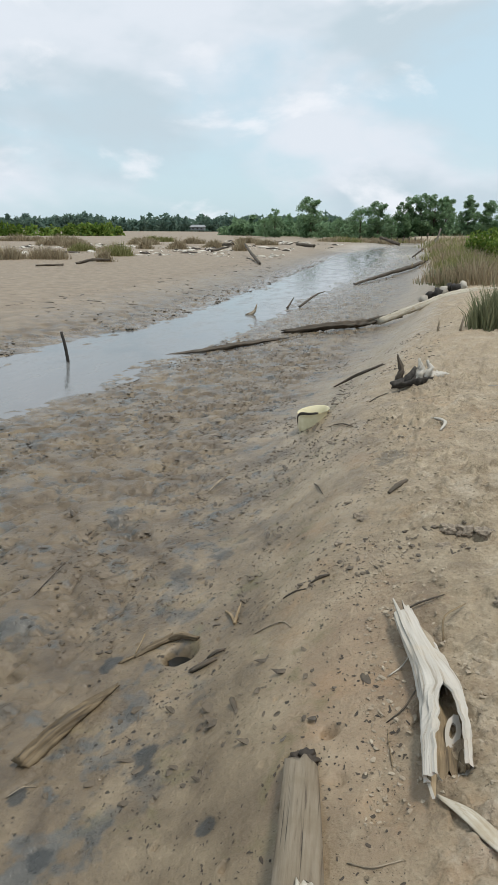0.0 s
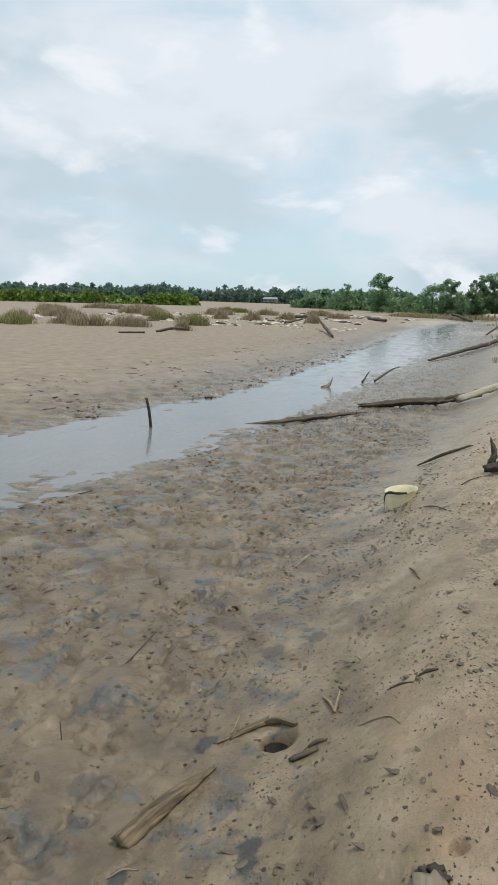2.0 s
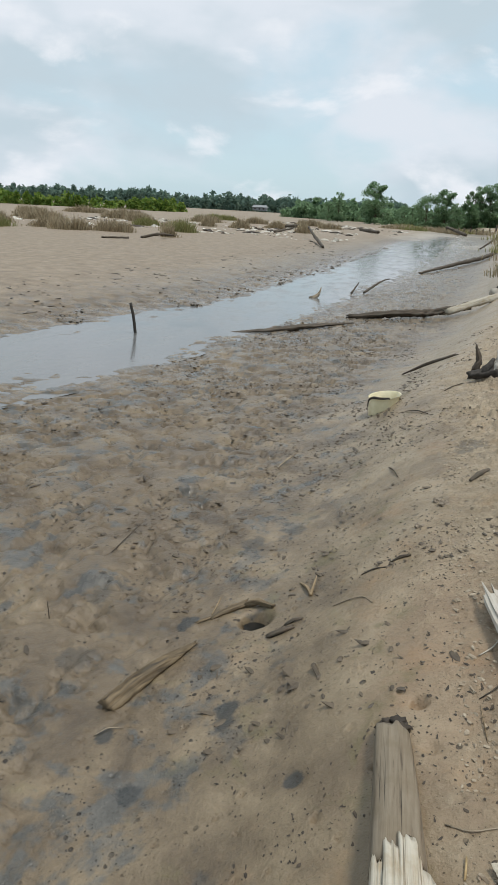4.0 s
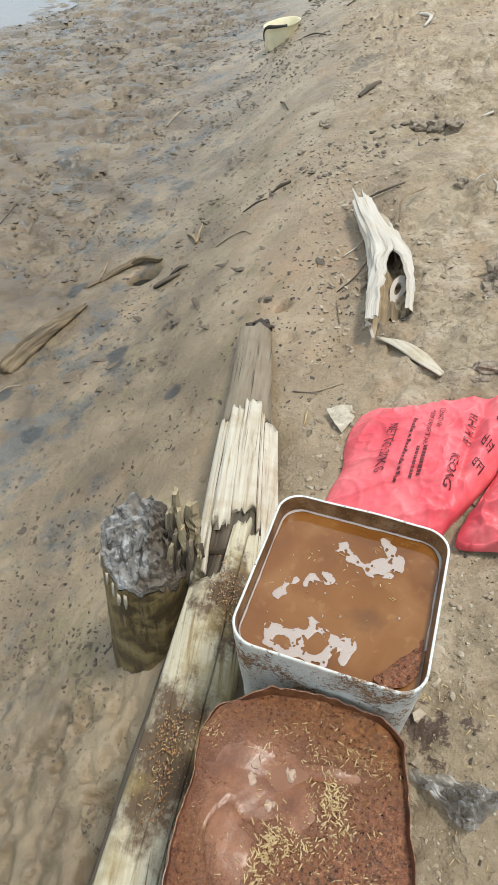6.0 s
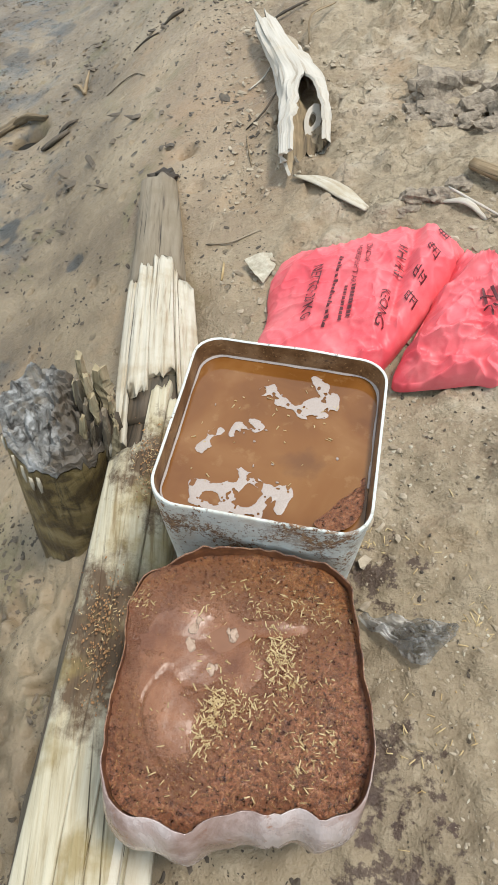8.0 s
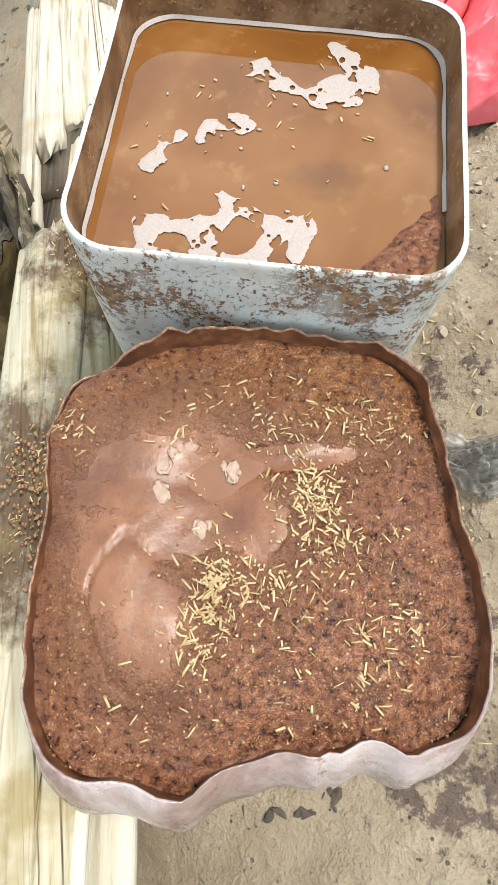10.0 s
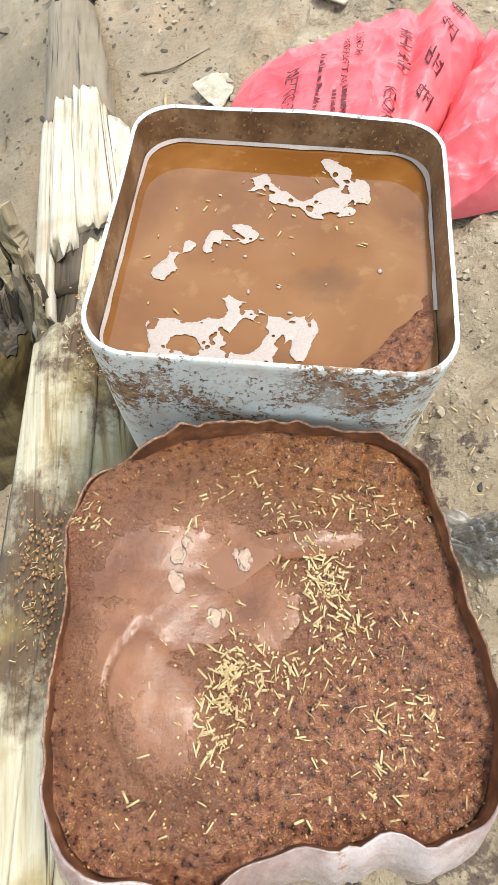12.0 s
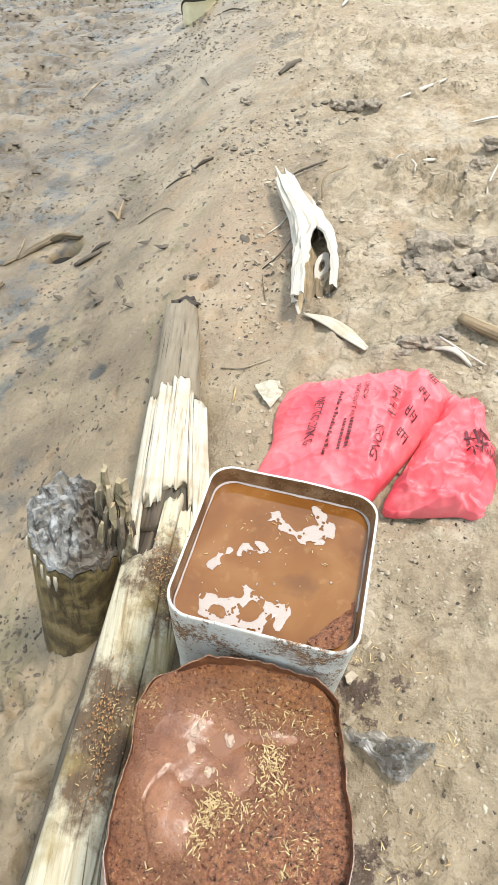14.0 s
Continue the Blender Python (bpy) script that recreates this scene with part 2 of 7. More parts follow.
def mat_wood(name, pale, mid, dark, rough=0.8, stain=None, dirt=0.5, spills=()):
    """Weathered wood; grain runs along the V of the UV map, in metres."""
    k = Mat(name, rough, "UV")
    v = k.scaled(60, 3.2, 1)
    grain = k.noise(1.0, 6, 0.65, v, 0.4)
    split = k.noise(1.0, 3, 0.5, k.scaled(130, 1.6, 1))
    ob = k.tc.outputs["Object"]
    blot = k.noise(9, 5, 0.6, ob)
    col = k.ramp(grain, [(0.34, dark), (0.44, mid), (0.60, pale)])
    col = k.mix(k.span(split, 0.38, 0.30), col, tuple(c * 0.25 for c in dark))
    for sx, sy, sr in spills:
        d = k.math("SQRT", k.math("ADD", k.math("POWER", k.math("SUBTRACT", k.axis("X", ob), sx), 2.0), k.math("POWER", k.math("MULTIPLY", k.math("SUBTRACT", k.axis("Y", ob), sy), 0.7), 2.0)))
        d = k.math("ADD", d, k.span(k.noise(24, 6, 0.7, ob), 0.3, 0.7, -0.05, 0.05))
        col = k.mix(k.span(d, sr, sr * 0.5, 0.0, 0.92), col, (0.064, 0.033, 0.014))
    if stain:
        col = k.mix(k.math("MULTIPLY", k.span(blot, 0.50, 0.66), dirt), col, stain)
    k.set(Base_Color=col, Roughness=k.span(grain, 0.3, 0.7, rough - 0.08, min(1, rough + 0.1)))
    k.bump(grain, 0.5, 0.003)
    k.bump(split, 0.7, 0.003)
    return k.m


def mat_plain(name, lo, hi, scale=20, rough=0.8, bump=0.4, depth=0.004, per=None):
    k = Mat(name, rough)
    n = k.noise(scale, 6, 0.62)
    col = k.ramp(n, [(0.3, lo), (0.7, hi)])
    if per == "island":
        col = k.mix(0.55, col, k.ramp(k.island(), [(0.0, lo), (1.0, hi)]))
    if per == "each":
        col = k.mix(0.55, col, k.ramp(k.each(), [(0.0, lo), (1.0, hi)]))
    k.set(Base_Color=col)
    if bump:
        k.bump(k.noise(scale * 3, 5, 0.6), bump, depth)
    return k.m


def mat_leaf(name, a, b, c, through_light=0.4):
    k = Mat(name, 0.6)
    col = k.ramp(k.island(), [(0.0, a), (0.55, b), (1.0, c)])
    k.set(Base_Color=col, Specular_IOR_Level=0.2)
    thin = k.n.new("ShaderNodeBsdfTranslucent")
    k.l.new(col, thin.inputs["Color"])
    both = k.n.new("ShaderNodeMixShader")
    both.inputs[0].default_value = through_light
    k.l.new(k.b.outputs[0], both.inputs[1]), k.l.new(thin.outputs[0], both.inputs[2])
    k.l.new(both.outputs[0], k.n["Material Output"].inputs["Surface"])
    return k.m


M_GROUND, M_WATER = mat_ground(), mat_water()
M_BLEACH = mat_wood("bleached_wood", (0.47, 0.435, 0.36), (0.41, 0.365, 0.285), (0.27, 0.215, 0.145), 0.85, (0.26, 0.185, 0.09), 0.4)
M_MOSSY = mat_wood("stained_bleached_wood", (0.44, 0.40, 0.30), (0.36, 0.315, 0.215), (0.20, 0.150, 0.080), 0.85, (0.21, 0.155, 0.055), 0.75, ((0.055, -0.10, 0.090), (-0.015, -0.43, 0.125)))
M_WHITE = mat_wood("white_driftwood", (0.47, 0.44, 0.39), (0.41, 0.375, 0.32), (0.25, 0.21, 0.16), 0.8, (0.45, 0.36, 0.25), 0.3)
M_GREY = mat_wood("grey_weathered_wood", (0.36, 0.30, 0.22), (0.25, 0.20, 0.14), (0.07, 0.05, 0.035), 0.85, (0.10, 0.08, 0.055), 0.6)
M_DARK = mat_wood("wet_dark_wood", (0.105, 0.078, 0.052), (0.052, 0.038, 0.025), (0.016, 0.012, 0.008), 0.7, (0.05, 0.05, 0.035), 0.6)
M_TAN = mat_wood("tan_wood", (0.31, 0.235, 0.14), (0.205, 0.145, 0.078), (0.05, 0.034, 0.019), 0.7, (0.12, 0.085, 0.045), 0.5)
M_ROT = mat_wood("rotten_brown_wood", (0.185, 0.135, 0.076), (0.105, 0.074, 0.040), (0.026, 0.018, 0.010), 0.7, (0.07, 0.052, 0.028), 0.6)
M_BLACK = mat_plain("charred_wood", (0.012, 0.010, 0.008), (0.05, 0.042, 0.034), 30, 0.8)
M_CLAY = mat_plain("dark_clay", (0.130, 0.103, 0.076), (0.37, 0.305, 0.230), 60, 0.9, 0.9, 0.008)
M_CLOD = mat_plain("dry_clod", (0.19, 0.145, 0.095), (0.42, 0.36, 0.275), 40, 0.9, 0.7, 0.004, per="island")
M_PELLET = mat_plain("mud_pellet", (0.014, 0.010, 0.007), (0.065, 0.047, 0.030), 60, 0.7, 0.5, 0.003, per="island")
M_SHELL = mat_plain("pale_card", (0.24, 0.21, 0.15), (0.50, 0.46, 0.37), 45, 0.8, 0.6, 0.004)
M_MUDWOOD = mat_wood("mud_caked_wood", (0.215, 0.178, 0.128), (0.175, 0.140, 0.096), (0.075, 0.056, 0.037), 0.8, (0.16, 0.125, 0.08), 0.6)


# ---- mesh helpers ----
def vnoise(x, y, seed=0):
    """Smooth value noise of arrays, from -1 to 1."""
    x, y = np.asarray(x, float), np.asarray(y, float)
    ix, iy = np.floor(x).astype(np.int64), np.floor(y).astype(np.int64)
    fx, fy = x - ix, y - iy
    fx, fy = fx * fx * (3 - 2 * fx), fy * fy * (3 - 2 * fy)

    def h(a, b):
        n = (a * 374761393 + b * 668265263 + seed * 1442695041) & 0xFFFFFFFF
        n = ((n ^ (n >> 13)) * 1274126177) & 0xFFFFFFFF
        return ((n ^ (n >> 16)) & 0xFFFF) / 32767.5 - 1

    return (h(ix, iy) * (1 - fx) + h(ix + 1, iy) * fx) * (1 - fy) + (h(ix, iy + 1) * (1 - fx) + h(ix + 1, iy + 1) * fx) * fy


def fbm(x, y, octaves=4, seed=0, gain=0.5):
    x, y = np.asarray(x, float), np.asarray(y, float)
    total, amp = 0, 1.0
    for o in range(octaves):
        total = total + amp * vnoise(x * 2**o + 17.3 * o, y * 2**o - 9.1 * o, seed + o)
        amp *= gain
    return total


def smooth(mesh):
    mesh.polygons.foreach_set("use_smooth", [True] * len(mesh.polygons))


def obj(name, verts, faces, material, soft=True):
    me = bpy.data.meshes.new(name)
    me.from_pydata([tuple(v) for v in verts], [], [tuple(f) for f in faces])
    me.materials.append(material)
    if soft:
        smooth(me)
    return new(name, me)


def part(name, bm, material, parent, label="", soft=True):
    """Links a bmesh as one mesh under a thing or a part."""
    me = bpy.data.meshes.new(name)
    bm.normal_update()
    bm.to_mesh(me)
    bm.free()
    me.materials.append(material)
    if soft:
        smooth(me)
    ob = new(name, me)
    if parent:
        ob.parent = parent
    return tagged(ob, label)


def thing(name, label, category, at=(0, 0, 0), group=""):
    """An empty at the base of a thing, which parents its parts."""
    ob = new(name)
    ob.location = at
    ob.empty_display_size = 0.05
    return tagged(ob, label, category, group)


def path_points(points, step):
    """A smooth line through points, with a node about every step."""
    p = [Vector(q) for q in points]
    p = [2 * p[0] - p[1]] + p + [2 * p[-1] - p[-2]]
    out = []
    for i in range(1, len(p) - 2):
        n = max(2, int((p[i + 1] - p[i]).length / step))
        for j in range(n):
            t = j / n
            a, b, c, d = p[i - 1], p[i], p[i + 1], p[i + 2]
            out.append(((2 * b) + (c - a) * t + (2 * a - 5 * b + 4 * c - d) * t * t + (3 * b - a - 3 * c + d) * t**3) * 0.5)
    return out + [p[-2]]


def limb(bm, points, radii, sides=12, step=0.03, flute=0.12, rough=0.1, flat=1.0, jag=0.0, seed=1, off=(0, 0, 0), twist=0.6, square=1.0):
    """A rough branch or log along points; radii from end to end. UV: round and along, in metres."""
    uv = bm.loops.layers.uv.verify()
    line = path_points(points, step)
    dist = [0.0]
    for a, b in zip(line, line[1:]):
        dist.append(dist[-1] + (b - a).length)
    rings, total = [], dist[-1]
    rnd = random.Random(seed)
    ends = [(rnd.uniform(0, jag), rnd.uniform(0, jag)) for _ in range(sides)]
    for i, c in enumerate(line):
        d = (line[min(i + 1, len(line) - 1)] - line[max(i - 1, 0)]).normalized()
        side = d.cross(Vector((0, 0, 1)))
        side = side.normalized() if side.length > 1e-3 else Vector((1, 0, 0))
        up = side.cross(d)
        t = dist[i] / total
        r = float(np.interp(t, np.linspace(0, 1, len(radii)), radii))
        ring = []
        for k in range(sides):
            a = 2 * math.pi * k / sides
            f = 1 + flute * noise.noise((math.cos(a) * 1.6 + seed * 3.1, math.sin(a) * 1.6 + twist * dist[i], seed * 1.7))
            f += flute * 0.6 * noise.noise((math.cos(a) * 4 + seed, math.sin(a) * 4, dist[i] * 2.5))
            f += flute * 0.45 * noise.noise((math.cos(a) * 9 + seed, math.sin(a) * 9, dist[i] * 5))
            f += rough * noise.noise((math.cos(a) * 2 + seed, math.sin(a) * 2, dist[i] / max(r, 0.01) * 0.9))
            ca, sa = (math.copysign(abs(q) ** square, q) for q in (math.cos(a), math.sin(a)))
            v = c + (side * ca + up * sa * flat) * r * f
            if i == 0:
                v -= d * ends[k][0]
            if i == len(line) - 1:
                v += d * ends[k][1]
            ring.append(bm.verts.new(v - Vector(off)))
        rings.append(ring)
    for i in range(len(rings) - 1):
        for k in range(sides):
            j = (k + 1) % sides
            f = bm.faces.new((rings[i][k], rings[i][j], rings[i + 1][j], rings[i + 1][k]))
            r = radii[0] if len(radii) == 1 else float(np.interp(dist[i] / total, np.linspace(0, 1, len(radii)), radii))
            w = 2 * math.pi * max(r, 0.01) / sides
            for loop, (a, b) in zip(f.loops, ((k, i), (k + 1, i), (k + 1, i + 1), (k, i + 1))):
                loop[uv].uv = (a * w + seed * 0.37, dist[b] + seed * 0.53)
    for ring, flip in ((rings[0], True), (rings[-1], False)):
        mid = bm.verts.new(sum((v.co for v in ring), Vector()) / sides + Vector((0, 0, 0)))
        for k in range(sides):
            j = (k + 1) % sides
            bm.faces.new((ring[j], ring[k], mid) if flip else (ring[k], ring[j], mid))
    return bm


def lump(bm, at, size, seed, rough=0.35, cuts=2):
    """An uneven clod."""
    geo = bmesh.ops.create_icosphere(bm, subdivisions=cuts, radius=1.0)
    for v in geo["verts"]:
        n = 1 + rough * noise.noise(v.co * 1.3 + Vector((seed * 5.1, seed, 0))) + 0.5 * rough * noise.noise(v.co * 3.1 + Vector((seed, 0, seed)))
        v.co = Vector((v.co.x * size[0], v.co.y * size[1], v.co.z * size[2])) * n + Vector(at)
    return bm


# ---- the ground: one sheet from the bank to the horizon ----
def bank_shift(y):
    return np.interp(y, [-40, 3, 7.5, 12, 18.5, 38, 55, 115, 400], [-1.5, 0, 0.15, 1.2, 2.5, 5.0, 7.2, 14, 20])


def creek_near(y):
    return np.interp(y, [-60, 0, 5, 7, 8.6, 9.8, 12, 14.6, 21.4, 38, 60, 90, 120], [-30, -8.5, -5.9, -5.1, -4.3, -3.9, -3.55, -2.75, -1.65, 1.0, 3.2, 6.0, 9.0])


def creek_far(y):
    return np.interp(y, [-60, 0, 7, 10.5, 11.5, 13.2, 15.3, 16.9, 21, 29, 48, 70, 90, 120], [-60, -15, -9.5, -7.6, -7.0, -6.6, -6.05, -5.1, -4.4, -3.5, -1.9, -0.2, 4.0, 8.8])


PROFILE_U = [-1.1, -0.6, -0.35, -0.2, 0, 0.2, 0.3, 0.4, 0.55, 0.7, 0.9, 1.1, 2, 5, 60]
PROFILE_Z = [-0.70, -0.60, -0.50, -0.42, -0.25, -0.13, -0.06, -0.01, 0.02, 0.08, 0.14, 0.18, 0.24, 0.32, 0.5]
_u = np.linspace(-3, 3, 1201)
_w = np.exp(-0.5 * (np.arange(-60, 61) * 0.005 / 0.10) ** 2)
SMOOTH_Z = np.convolve(np.interp(np.clip(_u, -1.1, None), PROFILE_U, PROFILE_Z), _w / _w.sum(), "same")
WATER_Z = -0.86


def land(x, y):
    """Height of the bare ground, without its small relief."""
    x, y = np.asarray(x, float), np.asarray(y, float)
    u = x - bank_shift(y) + 0.05 * vnoise(y * 0.9, x * 0.3, 5)
    xn, xf = creek_near(y), creek_far(y)
    z = np.where(np.abs(u) < 1.8, np.interp(u, _u, SMOOTH_Z), np.interp(u, PROFILE_U, PROFILE_Z))
    un = np.minimum(xn - bank_shift(y), -1.3)
    flat = -0.70 + (WATER_Z + 0.012 + 0.70) * np.clip((u + 1.1) / (un + 1.1), 0, 1)
    z = np.where(u < -1.1, flat, z)
    creek = (x < xn) & (x >= xf)
    t = np.clip((xn - x) / np.maximum(xn - xf, 0.1), 0, 1)
    z = np.where(creek, WATER_Z + 0.012 - 0.045 * np.sin(math.pi * t) ** 0.7 + 0.022 * fbm(x * 2.2, y * 0.5, 3, 63), z)
    up = np.clip(xf - x, 0, None)
    rise = 0.50 * (1 - np.exp(-up / 5.0)) + 0.0006 * up
    z = np.where(x < xf, WATER_Z + 0.012 + rise, z)
    far = np.clip((y - 70) / 200, 0, 1)
    return z * (1 - far) + far * np.maximum(z, -0.35)


# hollows: x, y, radius, depth
HOLLOWS = [(-0.537, 3.355, 0.080, 0.15), (-0.515, 2.55, 0.07, 0.015), (-0.795, 2.115, 0.075, 0.015), (-0.125, 2.08, 0.05, 0.015),
           (0.30, 2.31, 0.030, 0.045), (0.48, 1.93, 0.06, 0.022), (0.98, 3.64, 0.14, 0.05), (0.33, 2.07, 0.03, 0.02)]


def ground_z(x, y):
    """Height of the ground with its relief."""
    x, y = np.asarray(x, float), np.asarray(y, float)
    z = land(x, y)
    u = x - bank_shift(y)
    dry = np.clip((u - 0.35) / 0.5, 0, 1)
    near = np.clip(1 - (np.hypot(x, y) - 9) / 30, 0.25, 1)
    wet = np.clip((-u - 0.7) / 0.8, 0, 1) * (x > creek_far(y) - 2)
    z = z + 0.020 * fbm(x * 1.1, y * 1.1, 3, 3) * (0.5 + dry)
    z = z + 0.0065 * fbm(x * 7, y * 7, 3, 11) * (0.7 + 0.9 * dry)
    # clods on the dry bank
    c = fbm(x * 16, y * 16, 3, 23)
    z = z + np.clip(c - 0.10, 0, 1) * 0.042 * dry * near * (1 + vnoise(x * 1.5, y * 1.5, 31))
    # trampled slick mud lower down
    p = fbm(x * 4.6, y * 4.0, 4, 41, 0.6)
    z = z - np.clip(p - 0.05, 0, 0.6) * 0.075 * wet - 0.030 * np.clip(1 - np.abs(fbm(x * 3.1, y * 2.6, 3, 47)) * 5, 0, 1) * wet
    z = z + (0.0025 + 0.004 * dry) * fbm(x * 24, y * 24, 2, 57) * near
    # kneaded mud at the foot of the log
    foot = np.clip((0.10 - x) / 0.1, 0, 1) * np.clip((1.1 - y) / 0.3, 0, 1) * np.clip((x + 1.2) / 0.4, 0, 1)
    q = fbm(x * 15, y * 11, 3, 71, 0.6)
    z = z - foot * (0.055 * np.clip(q - 0.05, 0, 1) + 0.022 * np.clip(1 - 4 * np.abs(fbm(x * 9, y * 7, 2, 73)), 0, 1) + 0.020 * np.clip(fbm(x * 26, y * 22, 2, 75), 0, 1))
    for hx, hy, r, d in HOLLOWS:
        z = z - d * np.exp(-(((x - hx) ** 2 + (y - hy) ** 2) / r**2) ** 2)
    return z


def gz(x, y):
    return float(ground_z(x, y))


def spread(knots):
    """Grid lines: (value, spacing) knots with the spacing gliding between them."""
    out, v = [knots[0][0]], knots[0][0]
    ks, ss = [k for k, _ in knots], [math.log(s) for _, s in knots]
    while v < ks[-1]:
        v += math.exp(float(np.interp(v, ks, ss)))
        out.append(v)
    return np.array(out)


def build_ground():
    xs = spread([(-2500, 600), (-120, 14), (-30, 1.2), (-6, 0.16), (-1.5, 0.022), (-0.7, 0.011), (1.2, 0.010), (2.0, 0.03), (5, 0.25), (20, 1.5), (150, 20), (2500, 600)])
    ys = spread([(-60, 15), (-5, 0.8), (-0.3, 0.04), (0.2, 0.011), (2.6, 0.011), (4.0, 0.016), (8, 0.04), (18, 0.16), (50, 0.8), (150, 4), (600, 60), (3500, 800)])
    gx, gy = np.meshgrid(xs, ys)
    z = ground_z(gx, gy)
    # burrow mouths with a low rim of thrown-out mud
    rs = np.random.RandomState(5)
    for _ in range(170):
        py = 0.3 + 6.5 * rs.rand() ** 1.4
        px = -1.4 + 1.75 * rs.rand() + bank_shift(py)
        r, d = rs.uniform(0.009, 0.014), rs.uniform(0.010, 0.022)
        i0, i1 = np.searchsorted(xs, (px - 4 * r, px + 4 * r))
        j0, j1 = np.searchsorted(ys, (py - 4 * r, py + 4 * r))
        q = ((gx[j0:j1, i0:i1] - px) ** 2 + (gy[j0:j1, i0:i1] - py) ** 2) / r**2
        z[j0:j1, i0:i1] += -d * np.exp(-(q**2)) + 0.35 * d * np.exp(-((np.sqrt(q) - 1.8) ** 2) * 2) * (gx[j0:j1, i0:i1] < px)
    nx, ny = len(xs), len(ys)
    me = bpy.data.meshes.new("ground")
    co = np.stack([gx, gy, z], -1).reshape(-1, 3)
    i = np.arange((ny - 1) * (nx - 1))
    a = (i // (nx - 1)) * nx + i % (nx - 1)
    quads = np.stack([a, a + 1, a + nx + 1, a + nx], -1)
    me.vertices.add(len(co)), me.loops.add(quads.size), me.polygons.add(len(quads))
    me.vertices.foreach_set("co", co.ravel())
    me.loops.foreach_set("vertex_index", quads.ravel())
    me.polygons.foreach_set("loop_start", np.arange(0, quads.size, 4))
    me.update(calc_edges=True)
    smooth(me)
    me.materials.append(M_GROUND)
    return tagged(new("ground", me), "bare brown tidal mud bank sloping to a creek", "ground", kind="structure")


build_ground()


def build_water():
    ys = np.concatenate([np.linspace(-60, 7, 20), np.linspace(8, 60, 60), np.linspace(62, 120, 20)])
    verts, faces = [], []
    for y in ys:
        a, b = float(creek_far(y)) - 0.4, float(creek_near(y)) + 0.4
        verts += [(a, y, WATER_Z), (b, y, WATER_Z)]
    for i in range(len(ys) - 1):
        faces.append((2 * i, 2 * i + 1, 2 * i + 3, 2 * i + 2))
    ob = obj("water", verts, faces, M_WATER)
    tagged(ob, "shallow silvery grey creek water over mud", "water", kind="structure")


build_water()


# ---- the two cut-down containers ----
def mat_white_plastic():
    k = Mat("dirty_white_plastic", 0.38)
    y, z = k.axis("Y"), k.axis("Z")
    streak = k.noise(16, 6, 0.66, k.scaled(1, 1, 0.5))
    grain, crumb = k.noise(420, 4, 0.7), k.noise(130, 5, 0.72)
    # slop spilled over the rim clings in crumbs to the wall that faces the mash, thickest in a band below the rim
    band = k.span(k.math("ABSOLUTE", k.math("SUBTRACT", z, k.span(k.noise(9, 4, 0.6, k.scaled(1, 1, 0.2)), 0.3, 0.7, 0.26, 0.37))), 0.0, 0.07, 0.075, -0.06)
    patch = k.math("ADD", k.span(k.noise(17, 5, 0.6), 0.35, 0.65, -0.085, 0.085), band)
    mixed = k.math("ADD", k.math("ADD", k.math("MULTIPLY", grain, 0.40), k.math("MULTIPLY", crumb, 0.60)), patch)
    slop = k.span(mixed, 0.535, 0.560)
    zone = k.span(k.math("ADD", y, k.span(streak, 0.3, 0.7, -0.05, 0.05)), -0.10, -0.15)
    dirt = k.math("MULTIPLY", slop, zone)
    specks = k.math("MULTIPLY", k.span(k.noise(190, 3), 0.62, 0.67), k.span(k.noise(13, 3), 0.44, 0.60))
    dirt = k.math("MAXIMUM", dirt, specks)
    col = k.ramp(streak, [(0.3, (0.46, 0.485, 0.46)), (0.6, (0.57, 0.595, 0.565)), (0.85, (0.52, 0.50, 0.44))])
    film = k.math("MULTIPLY", k.span(k.noise(30, 6, 0.7), 0.42, 0.62), k.math("MULTIPLY", zone, 0.55))
    col = k.mix(film, col, (0.42, 0.335, 0.25))
    col = k.mix(dirt, col, k.ramp(k.noise(160, 3), [(0.3, (0.085, 0.042, 0.022)), (0.5, (0.19, 0.10, 0.050)), (0.7, (0.34, 0.215, 0.115))]))
    k.set(Base_Color=col, Roughness=k.math("ADD", 0.33, k.math("MULTIPLY", dirt, 0.4)), Subsurface_Weight=0.0)
    k.bump(k.math("ADD", dirt, k.math("MULTIPLY", streak, 0.3)), 0.7, 0.003)
    return k.m


def mat_inner_plastic():
    k = Mat("stained_inner_plastic", 0.35)
    n = k.noise(25, 6, 0.65)
    col = k.ramp(n, [(0.36, (0.085, 0.038, 0.014)), (0.5, (0.150, 0.076, 0.032)), (0.62, (0.24, 0.140, 0.070))])
    # bran dried on in specks
    col = k.mix(k.math("MULTIPLY", k.span(k.noise(210, 3, 0.6), 0.60, 0.66), k.span(k.noise(18, 4), 0.42, 0.58)), col, (0.36, 0.22, 0.10))
    col = k.mix(k.span(k.noise(120, 4, 0.7), 0.42, 0.34, 0.0, 0.7), col, (0.040, 0.016, 0.008))
    k.set(Base_Color=col)
    k.bump(n, 0.3, 0.002)
    return k.m


